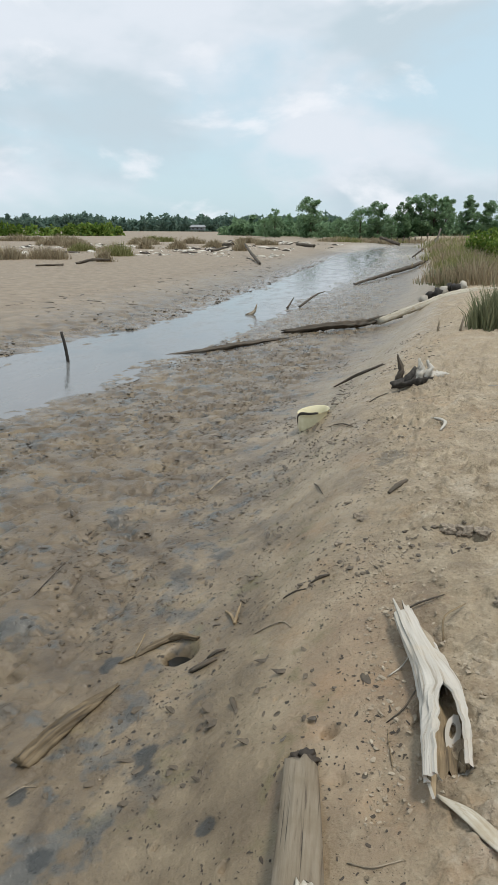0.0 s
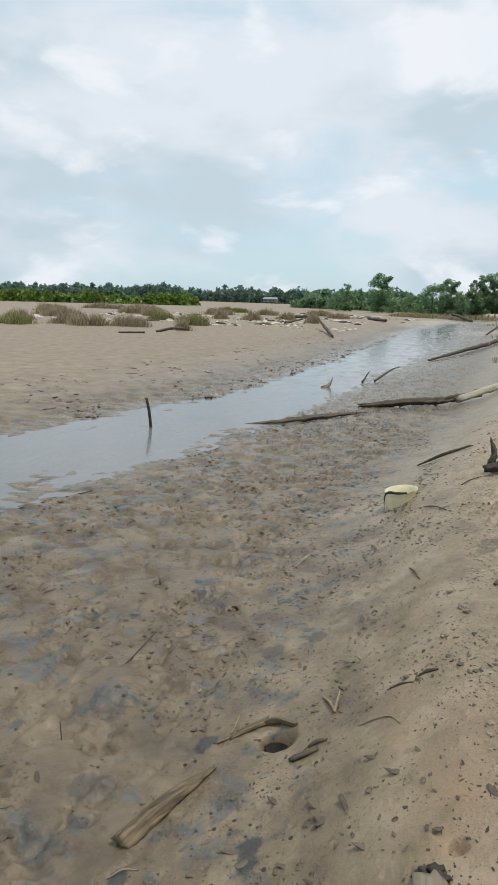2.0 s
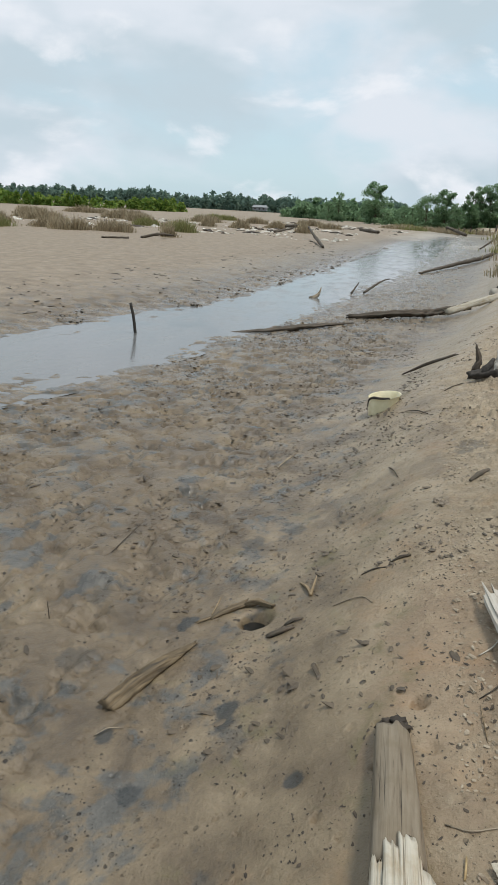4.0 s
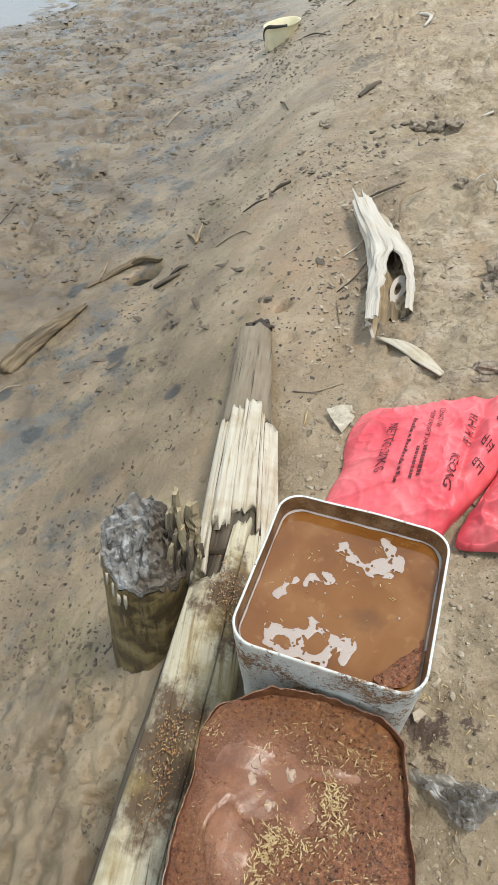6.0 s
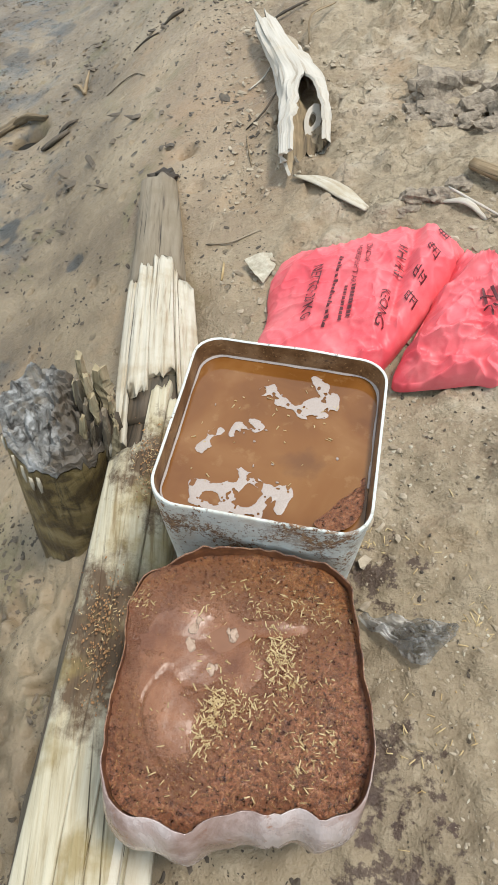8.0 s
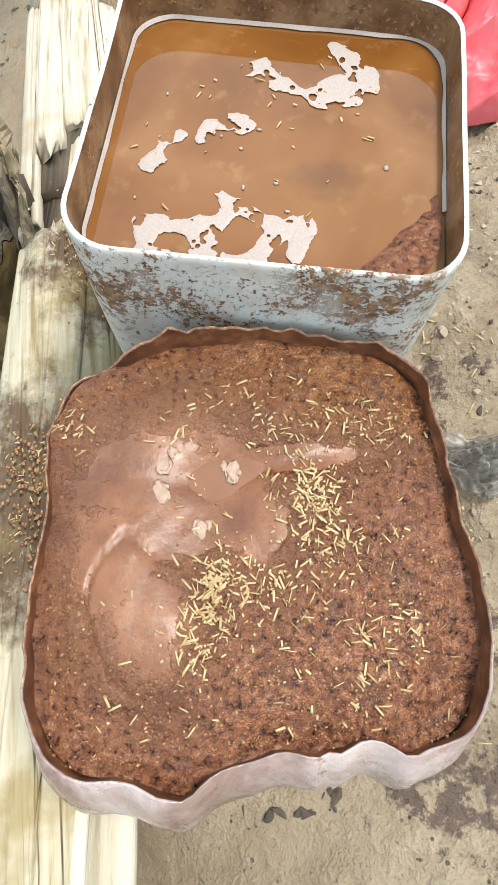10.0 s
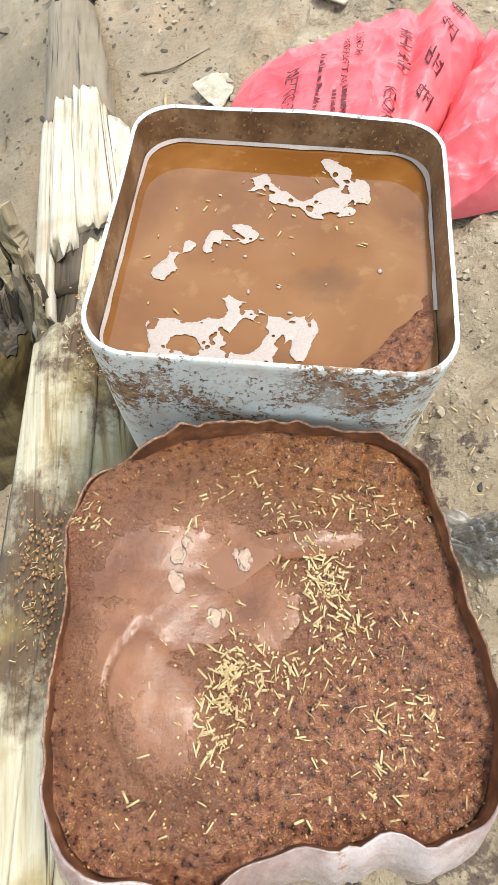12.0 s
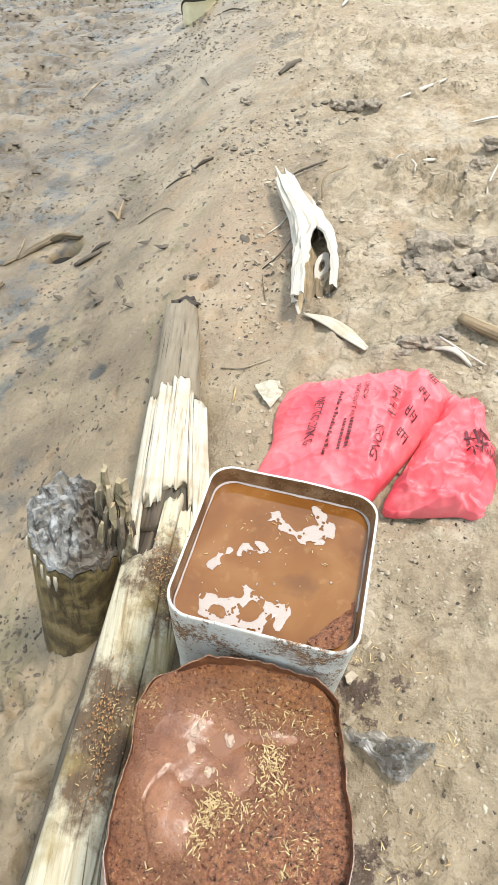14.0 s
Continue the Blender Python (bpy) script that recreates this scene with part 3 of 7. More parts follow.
def mat_brew():
    k = Mat("brown_brew", 0.02)
    n, fine = k.noise(7, 4, 0.5, None, 0.6), k.noise(40, 4, 0.6)
    col = k.ramp(n, [(0.36, (0.125, 0.045, 0.008)), (0.5, (0.165, 0.064, 0.014)), (0.64, (0.205, 0.092, 0.028))])
    # a dark lees patch below the surface
    d = k.math("SQRT", k.math("ADD", k.math("POWER", k.math("SUBTRACT", k.axis("X"), 0.045), 2.0), k.math("POWER", k.math("ADD", k.axis("Y"), 0.035), 2.0)))
    d = k.math("ADD", d, k.span(k.noise(25, 4, 0.6), 0.3, 0.7, -0.018, 0.018))
    col = k.mix(k.span(d, 0.032, 0.005, 0.0, 0.5), col, (0.075, 0.030, 0.012))
    col = k.mix(k.span(fine, 0.60, 0.70, 0.0, 0.35), col, (0.27, 0.15, 0.06))
    k.set(Base_Color=col, Specular_IOR_Level=0.55)
    k.bump(k.noise(14, 2), 0.02, 0.01)
    return k.m


def mat_foam():
    k = Mat("foam", 0.5)
    c = k.cells(420)
    k.set(Base_Color=k.ramp(c, [(0.0, (0.29, 0.235, 0.205)), (0.7, (0.34, 0.285, 0.255))]))
    k.bump(c, 0.2, 0.0006)
    return k.m


def mat_mash():
    k = Mat("wet_brown_mash", 0.4)
    big, mid, fine = k.noise(13, 6, 0.62, None, 0.5), k.noise(170, 6, 0.74), k.noise(460, 4, 0.7)
    x, y = k.axis("X"), k.axis("Y")
    warp = k.span(k.math("ADD", k.math("MULTIPLY", big, 0.55), k.math("MULTIPLY", k.noise(60, 5, 0.7), 0.45)), 0.35, 0.65, -0.28, 0.28)
    # smooth slurry on the one half, coarse bran on the other
    side = None
    for sx, sy, rx, ry in ((-0.050, 0.050, 0.100, 0.072), (-0.078, -0.052, 0.042, 0.052), (0.040, 0.068, 0.070, 0.018), (-0.10, -0.005, 0.045, 0.075), (0.005, 0.015, 0.035, 0.045)):
        d = k.math("SQRT", k.math("ADD", k.math("POWER", k.math("DIVIDE", k.math("SUBTRACT", x, sx), rx), 2.0), k.math("POWER", k.math("DIVIDE", k.math("SUBTRACT", y, sy), ry), 2.0)))
        side = d if side is None else k.math("MINIMUM", side, d)
    slurry = k.span(k.math("ADD", side, warp), 1.85, 0.65)
    coarse = k.ramp(mid, [(0.39, (0.050, 0.017, 0.009)), (0.46, (0.235, 0.083, 0.040)), (0.55, (0.365, 0.143, 0.070)), (0.66, (0.61, 0.31, 0.165))])
    # rusty drier bran along the far wall, dark wet bran towards the folded front
    rusty = k.span(k.math("ADD", k.math("ADD", y, k.math("MULTIPLY", x, 0.35)), k.span(big, 0.3, 0.7, -0.06, 0.06)), 0.055, 0.12)
    coarse = k.mix(k.math("MULTIPLY", rusty, 0.65), coarse, k.ramp(mid, [(0.38, (0.065, 0.020, 0.005)), (0.47, (0.24, 0.080, 0.018)), (0.56, (0.36, 0.140, 0.034)), (0.68, (0.56, 0.29, 0.085))]))
    wet = k.span(k.noise(34, 5, 0.65), 0.53, 0.62)
    coarse = k.mix(k.math("MULTIPLY", wet, 0.45), coarse, (0.085, 0.034, 0.024))
    smooth_c = k.ramp(k.math("ADD", k.math("MULTIPLY", big, 0.6), k.math("MULTIPLY", k.noise(48, 4, 0.6), 0.4)), [(0.38, (0.122, 0.046, 0.021)), (0.5, (0.170, 0.069, 0.032)), (0.62, (0.222, 0.096, 0.047))])
    # bran pokes through where the slurry thins out
    film = k.span(k.math("ADD", slurry, k.span(mid, 0.3, 0.7, -0.30, 0.30)), 0.10, 0.90)
    col = k.mix(film, coarse, smooth_c)
    gold = k.math("MULTIPLY", k.span(fine, 0.61, 0.67), k.span(big, 0.35, 0.6, 0.35, 1.0))
    col = k.mix(k.math("MULTIPLY", gold, k.span(slurry, 0.0, 1.0, 1.0, 0.15)), col, (0.40, 0.25, 0.075))
    k.set(Base_Color=col, Roughness=k.math("SUBTRACT", k.span(mid, 0.3, 0.7, 0.24, 0.40), k.math("MULTIPLY", slurry, 0.04)), Specular_IOR_Level=0.5)
    rough = k.math("SUBTRACT", 1.04, slurry)
    k.bump(k.math("MULTIPLY", k.noise(36, 5, 0.65, None, 0.4), k.math("SUBTRACT", 1.02, slurry)), 0.8, 0.012)
    k.bump(k.math("MULTIPLY", mid, rough), 1.0, 0.012)
    k.bump(k.math("MULTIPLY", fine, rough), 1.0, 0.003)
    return k.m


def mat_clear_plastic():
    k = Mat("milky_plastic", 0.25)
    n = k.noise(14, 5, 0.6, k.scaled(1, 1, 0.6), 0.8)
    col = k.ramp(n, [(0.34, (0.24, 0.150, 0.122)), (0.48, (0.38, 0.285, 0.260)), (0.62, (0.53, 0.445, 0.425))])
    stain = k.span(k.noise(38, 5, 0.7), 0.60, 0.68)
    col = k.mix(stain, col, (0.25, 0.105, 0.05))
    # mash dried on the upper edge, all but on the folded front
    z, y = k.axis("Z"), k.axis("Y")
    rim = k.math("MULTIPLY", k.span(k.math("ADD", z, k.span(k.noise(35, 5, 0.6), 0.3, 0.7, -0.02, 0.02)), 0.272, 0.298), k.span(k.math("ADD", y, k.span(n, 0.3, 0.7, -0.04, 0.04)), -0.12, -0.05))
    col = k.mix(k.math("MULTIPLY", rim, 0.92), col, k.ramp(k.noise(150, 4, 0.7), [(0.35, (0.085, 0.030, 0.015)), (0.5, (0.20, 0.085, 0.038)), (0.65, (0.42, 0.235, 0.12))]))
    k.bump(k.noise(1.0, 4, 0.6, k.scaled(60, 60, 9)), 0.45, 0.008)
    k.set(Base_Color=col, Transmission_Weight=0.22, Roughness=k.span(n, 0.3, 0.7, 0.16, 0.34))
    k.bump(n, 0.3, 0.003)
    return k.m


def mat_rust_inside():
    k = Mat("mash_stained_wall", 0.5)
    n = k.noise(40, 6, 0.65)
    k.set(Base_Color=k.ramp(n, [(0.34, (0.050, 0.018, 0.009)), (0.52, (0.130, 0.045, 0.018)), (0.68, (0.27, 0.115, 0.048))]))
    k.bump(n, 0.5, 0.002)
    return k.m


M_PLASTIC, M_INNER, M_BREW, M_FOAM = mat_white_plastic(), mat_inner_plastic(), mat_brew(), mat_foam()
M_FROTH = mat_plain("froth", (0.24, 0.15, 0.10), (0.38, 0.27, 0.20), 160, 0.45, 0.5, 0.002)
M_POOL = mat_plain("thin_slurry", (0.155, 0.068, 0.034), (0.21, 0.098, 0.053), 26, 0.16, 0)
M_MASH, M_MILKY, M_RUSTY = mat_mash(), mat_clear_plastic(), mat_rust_inside()
M_BRAN = mat_plain("bran_grain", (0.055, 0.020, 0.010), (0.42, 0.22, 0.085), 300, 0.6, 0, per="island")
M_STRAW = mat_plain("straw", (0.27, 0.165, 0.060), (0.56, 0.45, 0.25), 40, 0.6, 0, per="island")


def rounded(hx, hy, r, n=9, side=7):
    """Points round a rounded rectangle, counter-clockwise from the middle of the +x side's lower end."""
    pts = []
    for cx, cy, a0 in ((hx - r, hy - r, 0), (-hx + r, hy - r, 90), (-hx + r, -hy + r, 180), (hx - r, -hy + r, 270)):
        for i in range(n):
            a = radians(a0 + 90 * i / (n - 1))
            pts.append((cx + r * math.cos(a), cy + r * math.sin(a)))
        nx, ny = {0: (-hx + r, hy), 90: (-hx, -hy + r), 180: (hx - r, -hy), 270: (hx, hy - r)}[a0]
        px, py = pts[-1]
        for i in range(1, side):
            pts.append((px + (nx - px) * i / side, py + (ny - py) * i / side))
    return pts


def shell(loops):
    """A bmesh skin through closed loops of points."""
    bm = bmesh.new()
    rings = [[bm.verts.new(p) for p in loop] for loop in loops]
    n = len(rings[0])
    for a, b in zip(rings, rings[1:]):
        for k in range(n):
            bm.faces.new((a[k], a[(k + 1) % n], b[(k + 1) % n], b[k]))
    return bm


def disc(loop, rings, zf):
    """A closed sheet inside a loop, with height zf(x, y)."""
    bm = bmesh.new()
    cx, cy = sum(p[0] for p in loop) / len(loop), sum(p[1] for p in loop) / len(loop)
    grid = []
    for r in range(1, rings + 1):
        t = r / rings
        grid.append([bm.verts.new((cx + (x - cx) * t, cy + (y - cy) * t, zf(cx + (x - cx) * t, cy + (y - cy) * t))) for x, y in loop])
    mid, n = bm.verts.new((cx, cy, zf(cx, cy))), len(loop)
    for k in range(n):
        bm.faces.new((mid, grid[0][k], grid[0][(k + 1) % n]))
        for a, b in zip(grid, grid[1:]):
            bm.faces.new((a[k], b[k], b[(k + 1) % n], a[(k + 1) % n]))
    return bm


def closed_curve(points, n):
    pts = [Vector((*p, 0)) for p in points]
    out = []
    for i in range(len(pts)):
        a, b, c, d = pts[i - 1], pts[i], pts[(i + 1) % len(pts)], pts[(i + 2) % len(pts)]
        for j in range(n):
            t = j / n
            v = ((2 * b) + (c - a) * t + (2 * a - 5 * b + 4 * c - d) * t * t + (3 * b - a - 3 * c + d) * t**3) * 0.5
            out.append((v.x, v.y))
    return out


def straws(spots, seed, zf, lo=0.006, hi=0.014, thick=0.0006):
    """Bits of chopped straw; spots: (x, y, spread, count)."""
    rnd, bm = random.Random(seed), bmesh.new()
    for sx, sy, spread_r, count in spots:
        for _ in range(count):
            x, y = rnd.gauss(sx, spread_r), rnd.gauss(sy, spread_r)
            z = zf(x, y)
            if z is None:
                continue
            a, tilt, h = rnd.uniform(0, math.pi), rnd.uniform(-0.35, 0.35), (lo + (hi - lo) * rnd.random() ** 1.8) / 2
            d = Vector((math.cos(a) * math.cos(tilt), math.sin(a) * math.cos(tilt), math.sin(tilt)))
            s = Vector((-math.sin(a), math.cos(a), 0)) * thick * rnd.uniform(0.5, 1.5)
            u = Vector((0, 0, thick * 0.8))
            c = Vector((x, y, z + thick + abs(math.sin(tilt)) * h * 0.5))
            vs = [bm.verts.new(c + d * h * p + s * q + u * w) for p in (-1, 1) for q, w in ((-1, -1), (1, -1), (1, 1), (-1, 1))]
            for f in ((0, 1, 2, 3), (7, 6, 5, 4), (0, 4, 5, 1), (1, 5, 6, 2), (2, 6, 7, 3), (3, 7, 4, 0)):
                bm.faces.new([vs[i] for i in f])
    return bm


TUB_C, TUB_TURN, TUB_RIM, BREW_Z = (0.4715, 0.7555), -14.4, 0.462, 0.425


def build_tub():
    """Square white jerrycan with its top cut off, full of brown brew."""
    ca, sa = math.cos(radians(TUB_TURN)), math.sin(radians(TUB_TURN))
    base = 0.085
    tub = thing("cut_jerrycan", "dirty white square plastic jerrycan cut open and full of brown liquid", "container", (TUB_C[0], TUB_C[1], base))
    tub.rotation_euler = (0, 0, radians(TUB_TURN))

    def ring(hx, hy, r, z, wob=0.0, seed=0):
        out = []
        for x, y in rounded(hx, hy, r):
            f = 1 + wob * noise.noise((x * 9 + seed, y * 9, z * 6))
            dz = 0.0035 * noise.noise((x * 12, y * 12, 3.3)) if z > 0.30 else 0
            # the front wall sags a little in the middle
            out.append((x * f, y * f, z + dz - base))
        return out

    hx, hy = 0.151, 0.154
    levels = [(0.090, 0.87, 0.05), (0.105, 0.905, 0.05), (0.16, 0.925, 0.05), (0.22, 0.942, 0.05), (0.235, 0.935, 0.05), (0.25, 0.946, 0.05), (0.32, 0.966, 0.05),
              (0.392, 0.982, 0.05), (0.400, 0.976, 0.05), (0.408, 0.985, 0.05), (0.440, 0.994, 0.05), (0.455, 1.000, 0.05), (TUB_RIM - 0.001, 1.000, 0.05)]
    loops = [ring(hx * s, hy * s, 0.044 * s, z, 0.012) for z, s, _ in levels]
    loops.append(ring(hx - 0.0015, hy - 0.0015, 0.043, TUB_RIM + 0.001, 0.012))
    loops.append(ring(hx - 0.004, hy - 0.004, 0.041, TUB_RIM - 0.001, 0.012))
    bm = shell(loops)
    bmesh.ops.holes_fill(bm, edges=[e for e in bm.edges if e.is_boundary and e.verts[0].co.z < 0.02])
    body = part("body", bm, M_PLASTIC, tub)
    bm = shell([ring(hx - 0.0042, hy - 0.0042, 0.041, TUB_RIM - 0.0015, 0.012), ring(hx * 0.99 - 0.005, hy * 0.99 - 0.005, 0.040, 0.44, 0.012),
                ring(hx * 0.975 - 0.005, hy * 0.975 - 0.005, 0.039, 0.38, 0.012)])
    for f in bm.faces:
        f.normal_flip()
    part("inner_wall", bm, M_INNER, tub, "brown stained inner wall")
    inner = [(x * 0.986, y * 0.986) for x, y in rounded(hx * 0.988 - 0.004, hy * 0.988 - 0.004, 0.040)]
    liquid = part("liquid", disc(inner, 6, lambda x, y: BREW_Z - base), M_BREW, tub, "still brown liquid with a cloudy reflection")

    def local(x, y):
        x, y = 0.373 + 0.953 * (x - 0.373) - TUB_C[0], 0.327 + 0.953 * (y - 0.327) - TUB_C[1]
        return ca * x + sa * y, -sa * x + ca * y

    def foam_patch(lines, width, seed, gaps=0.55):
        """Thin scum round some strokes, holed and ragged."""
        strokes = [[Vector(local(*p)) for p in line] for line in lines]
        xs = [p.x for s in strokes for p in s]
        ys = [p.y for s in strokes for p in s]
        step, cells = 0.0011, {}
        nx, ny = int((max(xs) - min(xs) + 0.05) / step), int((max(ys) - min(ys) + 0.05) / step)
        x0, y0 = min(xs) - 0.025, min(ys) - 0.025
        gx, gy = np.meshgrid(x0 + step * np.arange(nx), y0 + step * np.arange(ny))
        d = np.full(gx.shape, 9.0)
        for s in strokes:
            for a, b in zip(s, s[1:]):
                ab = b - a
                t = np.clip(((gx - a.x) * ab.x + (gy - a.y) * ab.y) / max(ab.length_squared, 1e-9), 0, 1)
                d = np.minimum(d, np.hypot(gx - a.x - ab.x * t, gy - a.y - ab.y * t))
        edge = width * (1 + 0.60 * fbm(gx * 55, gy * 55, 3, seed, 0.4)) - d
        holes = fbm(gx * 120, gy * 120, 2, seed + 9)
        inside = (edge > 0) & ((holes < gaps) | (edge > width * 0.95))
        bm, made = bmesh.new(), {}

        def vert(i, j):
            if (i, j) not in made:
                h = 0.0007 * min(1.0, max(0.0, float(edge[min(j, ny - 1), min(i, nx - 1)])) / 0.004)
                made[i, j] = bm.verts.new((x0 + step * i, y0 + step * j, BREW_Z + 0.0008 + h - base))
            return made[i, j]

        for j, i in zip(*np.nonzero(inside)):
            bm.faces.new((vert(i, j), vert(i + 1, j), vert(i + 1, j + 1), vert(i, j + 1)))
        for _ in range(4):
            bmesh.ops.smooth_vert(bm, verts=bm.verts, factor=0.5, use_axis_x=True, use_axis_y=True)
        part("foam", bm, M_FOAM, liquid, "pale grey foam scum")

    foam_patch([[(0.467, 0.869), (0.478, 0.872), (0.486, 0.854), (0.505, 0.838), (0.525, 0.822), (0.548, 0.826), (0.566, 0.837), (0.571, 0.859), (0.561, 0.884)],
                [(0.525, 0.83), (0.55, 0.84)]], 0.0120, 1, 0.50)
    foam_patch([[(0.364, 0.766), (0.377, 0.792), (0.395, 0.797)], [(0.409, 0.793), (0.419, 0.808), (0.441, 0.808), (0.450, 0.801)]], 0.0085, 4, 0.45)
    foam_patch([[(0.350, 0.702), (0.351, 0.673), (0.374, 0.662), (0.402, 0.660), (0.420, 0.651), (0.438, 0.650), (0.449, 0.666), (0.465, 0.680), (0.485, 0.680), (0.474, 0.652)],
                [(0.352, 0.700), (0.370, 0.699), (0.393, 0.690), (0.425, 0.706), (0.419, 0.728)], [(0.393, 0.690), (0.402, 0.662)], [(0.428, 0.711), (0.446, 0.698), (0.462, 0.682)]], 0.0090, 7, 0.50)
    # scum line along the walls
    bm = bmesh.new()
    loop = rounded(hx * 0.984 - 0.005, hy * 0.984 - 0.005, 0.039, 12, 22)
    a = [bm.verts.new((x, y, BREW_Z + 0.004 - base)) for x, y in loop]
    b = [bm.verts.new((x * (0.984 + 0.012 * noise.noise((x * 40, y * 40, 1))), y * (0.984 + 0.012 * noise.noise((x * 40, y * 40, 1))), BREW_Z + 0.0012 - base)) for x, y in loop]
    for i in range(len(loop)):
        j = (i + 1) % len(loop)
        x, y = loop[i]
        if y > 0.10 or x < -0.12 or (x > 0.12 and y > -0.06):
            bm.faces.new((a[i], a[j], b[j], b[i]))
    part("scum_line", bm, M_FOAM, liquid, "pale scum line along the walls")
    heap = closed_curve([(0.076, -0.128), (0.092, -0.106), (0.106, -0.084), (0.124, -0.064), (0.136, -0.036), (0.139, -0.075), (0.137, -0.100), (0.126, -0.122), (0.108, -0.135), (0.092, -0.138)], 6)
    bm = disc(heap, 14, lambda x, y: BREW_Z - base - 0.003 + 0.30 * min(0.03, max(0.0, (x - 0.078) * 0.72 + (-y - 0.045) * 0.70 - 0.032)) + 0.0035 * noise.noise((x * 60, y * 60, 2)) + 0.002 * noise.noise((x * 150, y * 150, 5)))
    part("sediment", bm, M_MASH, liquid, "heap of brown mash in the corner")
    ok = lambda x, y: BREW_Z - base if abs(x) < 0.13 and abs(y) < 0.13 else None
    part("chopped_straw", straws([(0, 0, 0.07, 26), (-0.02, 0.12, 0.05, 14), (0.06, 0.08, 0.02, 14)], 5, ok, 0.003, 0.010), M_STRAW, liquid)["kind"] = "stuff"
    drop = straws([(0, 0.02, 0.07, 0)], 6, ok)
    for i in range(12):
        r = random.Random(40 + i)
        lump(drop, (r.uniform(-0.11, 0.12), r.uniform(-0.10, 0.11), BREW_Z + 0.0008 - base), (r.uniform(0.001, 0.0035), r.uniform(0.001, 0.0035), 0.0012), i, 0.2, 1)
    part("foam_fleck", drop, M_FOAM, liquid)["kind"] = "stuff"
    return tub


build_tub()

PAN_C, PAN_TURN, PAN_RIM = (0.404, 0.428), -4.0, 0.371


def build_pan():
    """Second jerrycan, cut lower and ragged, heaped with mash."""
    base = 0.06
    pan = thing("mash_jerrycan", "ragged milky plastic jerrycan heaped with wet brown bran mash", "container", (PAN_C[0], PAN_C[1], base))
    pan.rotation_euler = (0, 0, radians(PAN_TURN))
    hx, hy = 0.160, 0.148
    outline = rounded(hx, hy, 0.046, 16, 30)

    def bow(x, y):
        """Bows of the soft walls, and the crumpled front."""
        if y > 0.05:
            y += 0.026 * max(0, 1 - (x / 0.13) ** 2) * (y - 0.05) / 0.1 + 0.006 * noise.noise((x * 26, 3.1, 0)) * (y - 0.05) / 0.1
        if y < -0.06:
            f = min(1.0, (-0.06 - y) / 0.06)
            y += f * (0.012 * noise.noise((x * 17, 7.7, 0)) + 0.020 * (abs(noise.noise((x * 21 + 3, 2.7, 0))) - 0.15) - 0.016 * math.exp(-(((x + 0.055) / 0.03) ** 2)))
        x *= 1 - 0.085 * min(1.0, max(0.0, (y + 0.06) / 0.2))
        x += 0.006 * noise.noise((y * 14, 1.1, x * 3)) + 0.003 * noise.noise((y * 45, 6.1, x * 3))
        return x, y

    # height of the torn far edge along the wall
    torn_x, torn_h = [-0.16, -0.115, -0.095, -0.065, -0.03, 0.0, 0.03, 0.055, 0.085, 0.105, 0.118, 0.135, 0.16], [0.0, 0.003, 0.017, 0.029, 0.027, 0.024, 0.019, 0.024, 0.017, 0.020, 0.026, 0.012, 0.010]

    def ring(s, z, ragged=0.0, front=0.0, part_of=1.0):
        out = []
        for x0, y0 in outline:
            x, y = bow(x0, y0)
            dz = 0
            if ragged:
                dz = ragged * (0.5 * noise.noise((x0 * 18, y0 * 18, 1.0)) + 0.6 * noise.noise((x0 * 47, y0 * 47, 5.0)) + 0.35 * noise.noise((x0 * 120, y0 * 120, 5.0)))
                back = min(1.0, max(0.0, (y0 - 0.06) / 0.05))
                dz += part_of * back * (float(np.interp(x0, torn_x, torn_h)) + 0.004 * noise.noise((x0 * 75, 1.0, 9.0)) - 0.004) + 0.010 * part_of * max(0.0, x0 / hx) ** 3
                dz -= 0.014 * part_of * max(0.0, -y0 / hy) ** 3
            y -= front * max(0.0, -y0 / hy) ** 2
            x -= 0.5 * front * max(0.0, -y0 / hy) ** 2 * max(0.0, -x0 / hx) ** 2
            out.append((x * s, y * s, z + dz - base))
        return out

    loops = [ring(0.86, 0.065), ring(0.93, 0.075), ring(0.985, 0.10, 0, 0.012), ring(1.005, 0.17, 0, 0.022), ring(1.008, 0.25, 0, 0.026), ring(1.006, 0.30, 0, 0.024), ring(1.002, 0.330, 0.004, 0.018, 0.2),
             ring(1.0, 0.352, 0.008, 0.010, 0.55), ring(1.0, PAN_RIM, 0.010), ring(0.994, PAN_RIM + 0.0006, 0.010), ring(0.990, PAN_RIM - 0.002, 0.010)]
    bm = shell(loops)
    bmesh.ops.holes_fill(bm, edges=[e for e in bm.edges if e.is_boundary and e.verts[0].co.z < 0.02])
    part("body", bm, M_MILKY, pan)
    bm = shell([ring(0.989, PAN_RIM - 0.0015, 0.010), ring(0.986, 0.352, 0.008, 0, 0.55), ring(0.980, 0.325, 0.004, 0, 0.2), ring(0.972, 0.28)])
    for f in bm.faces:
        f.normal_flip()
    part("inner_wall", bm, M_RUSTY, pan, "rust brown stained inner wall")

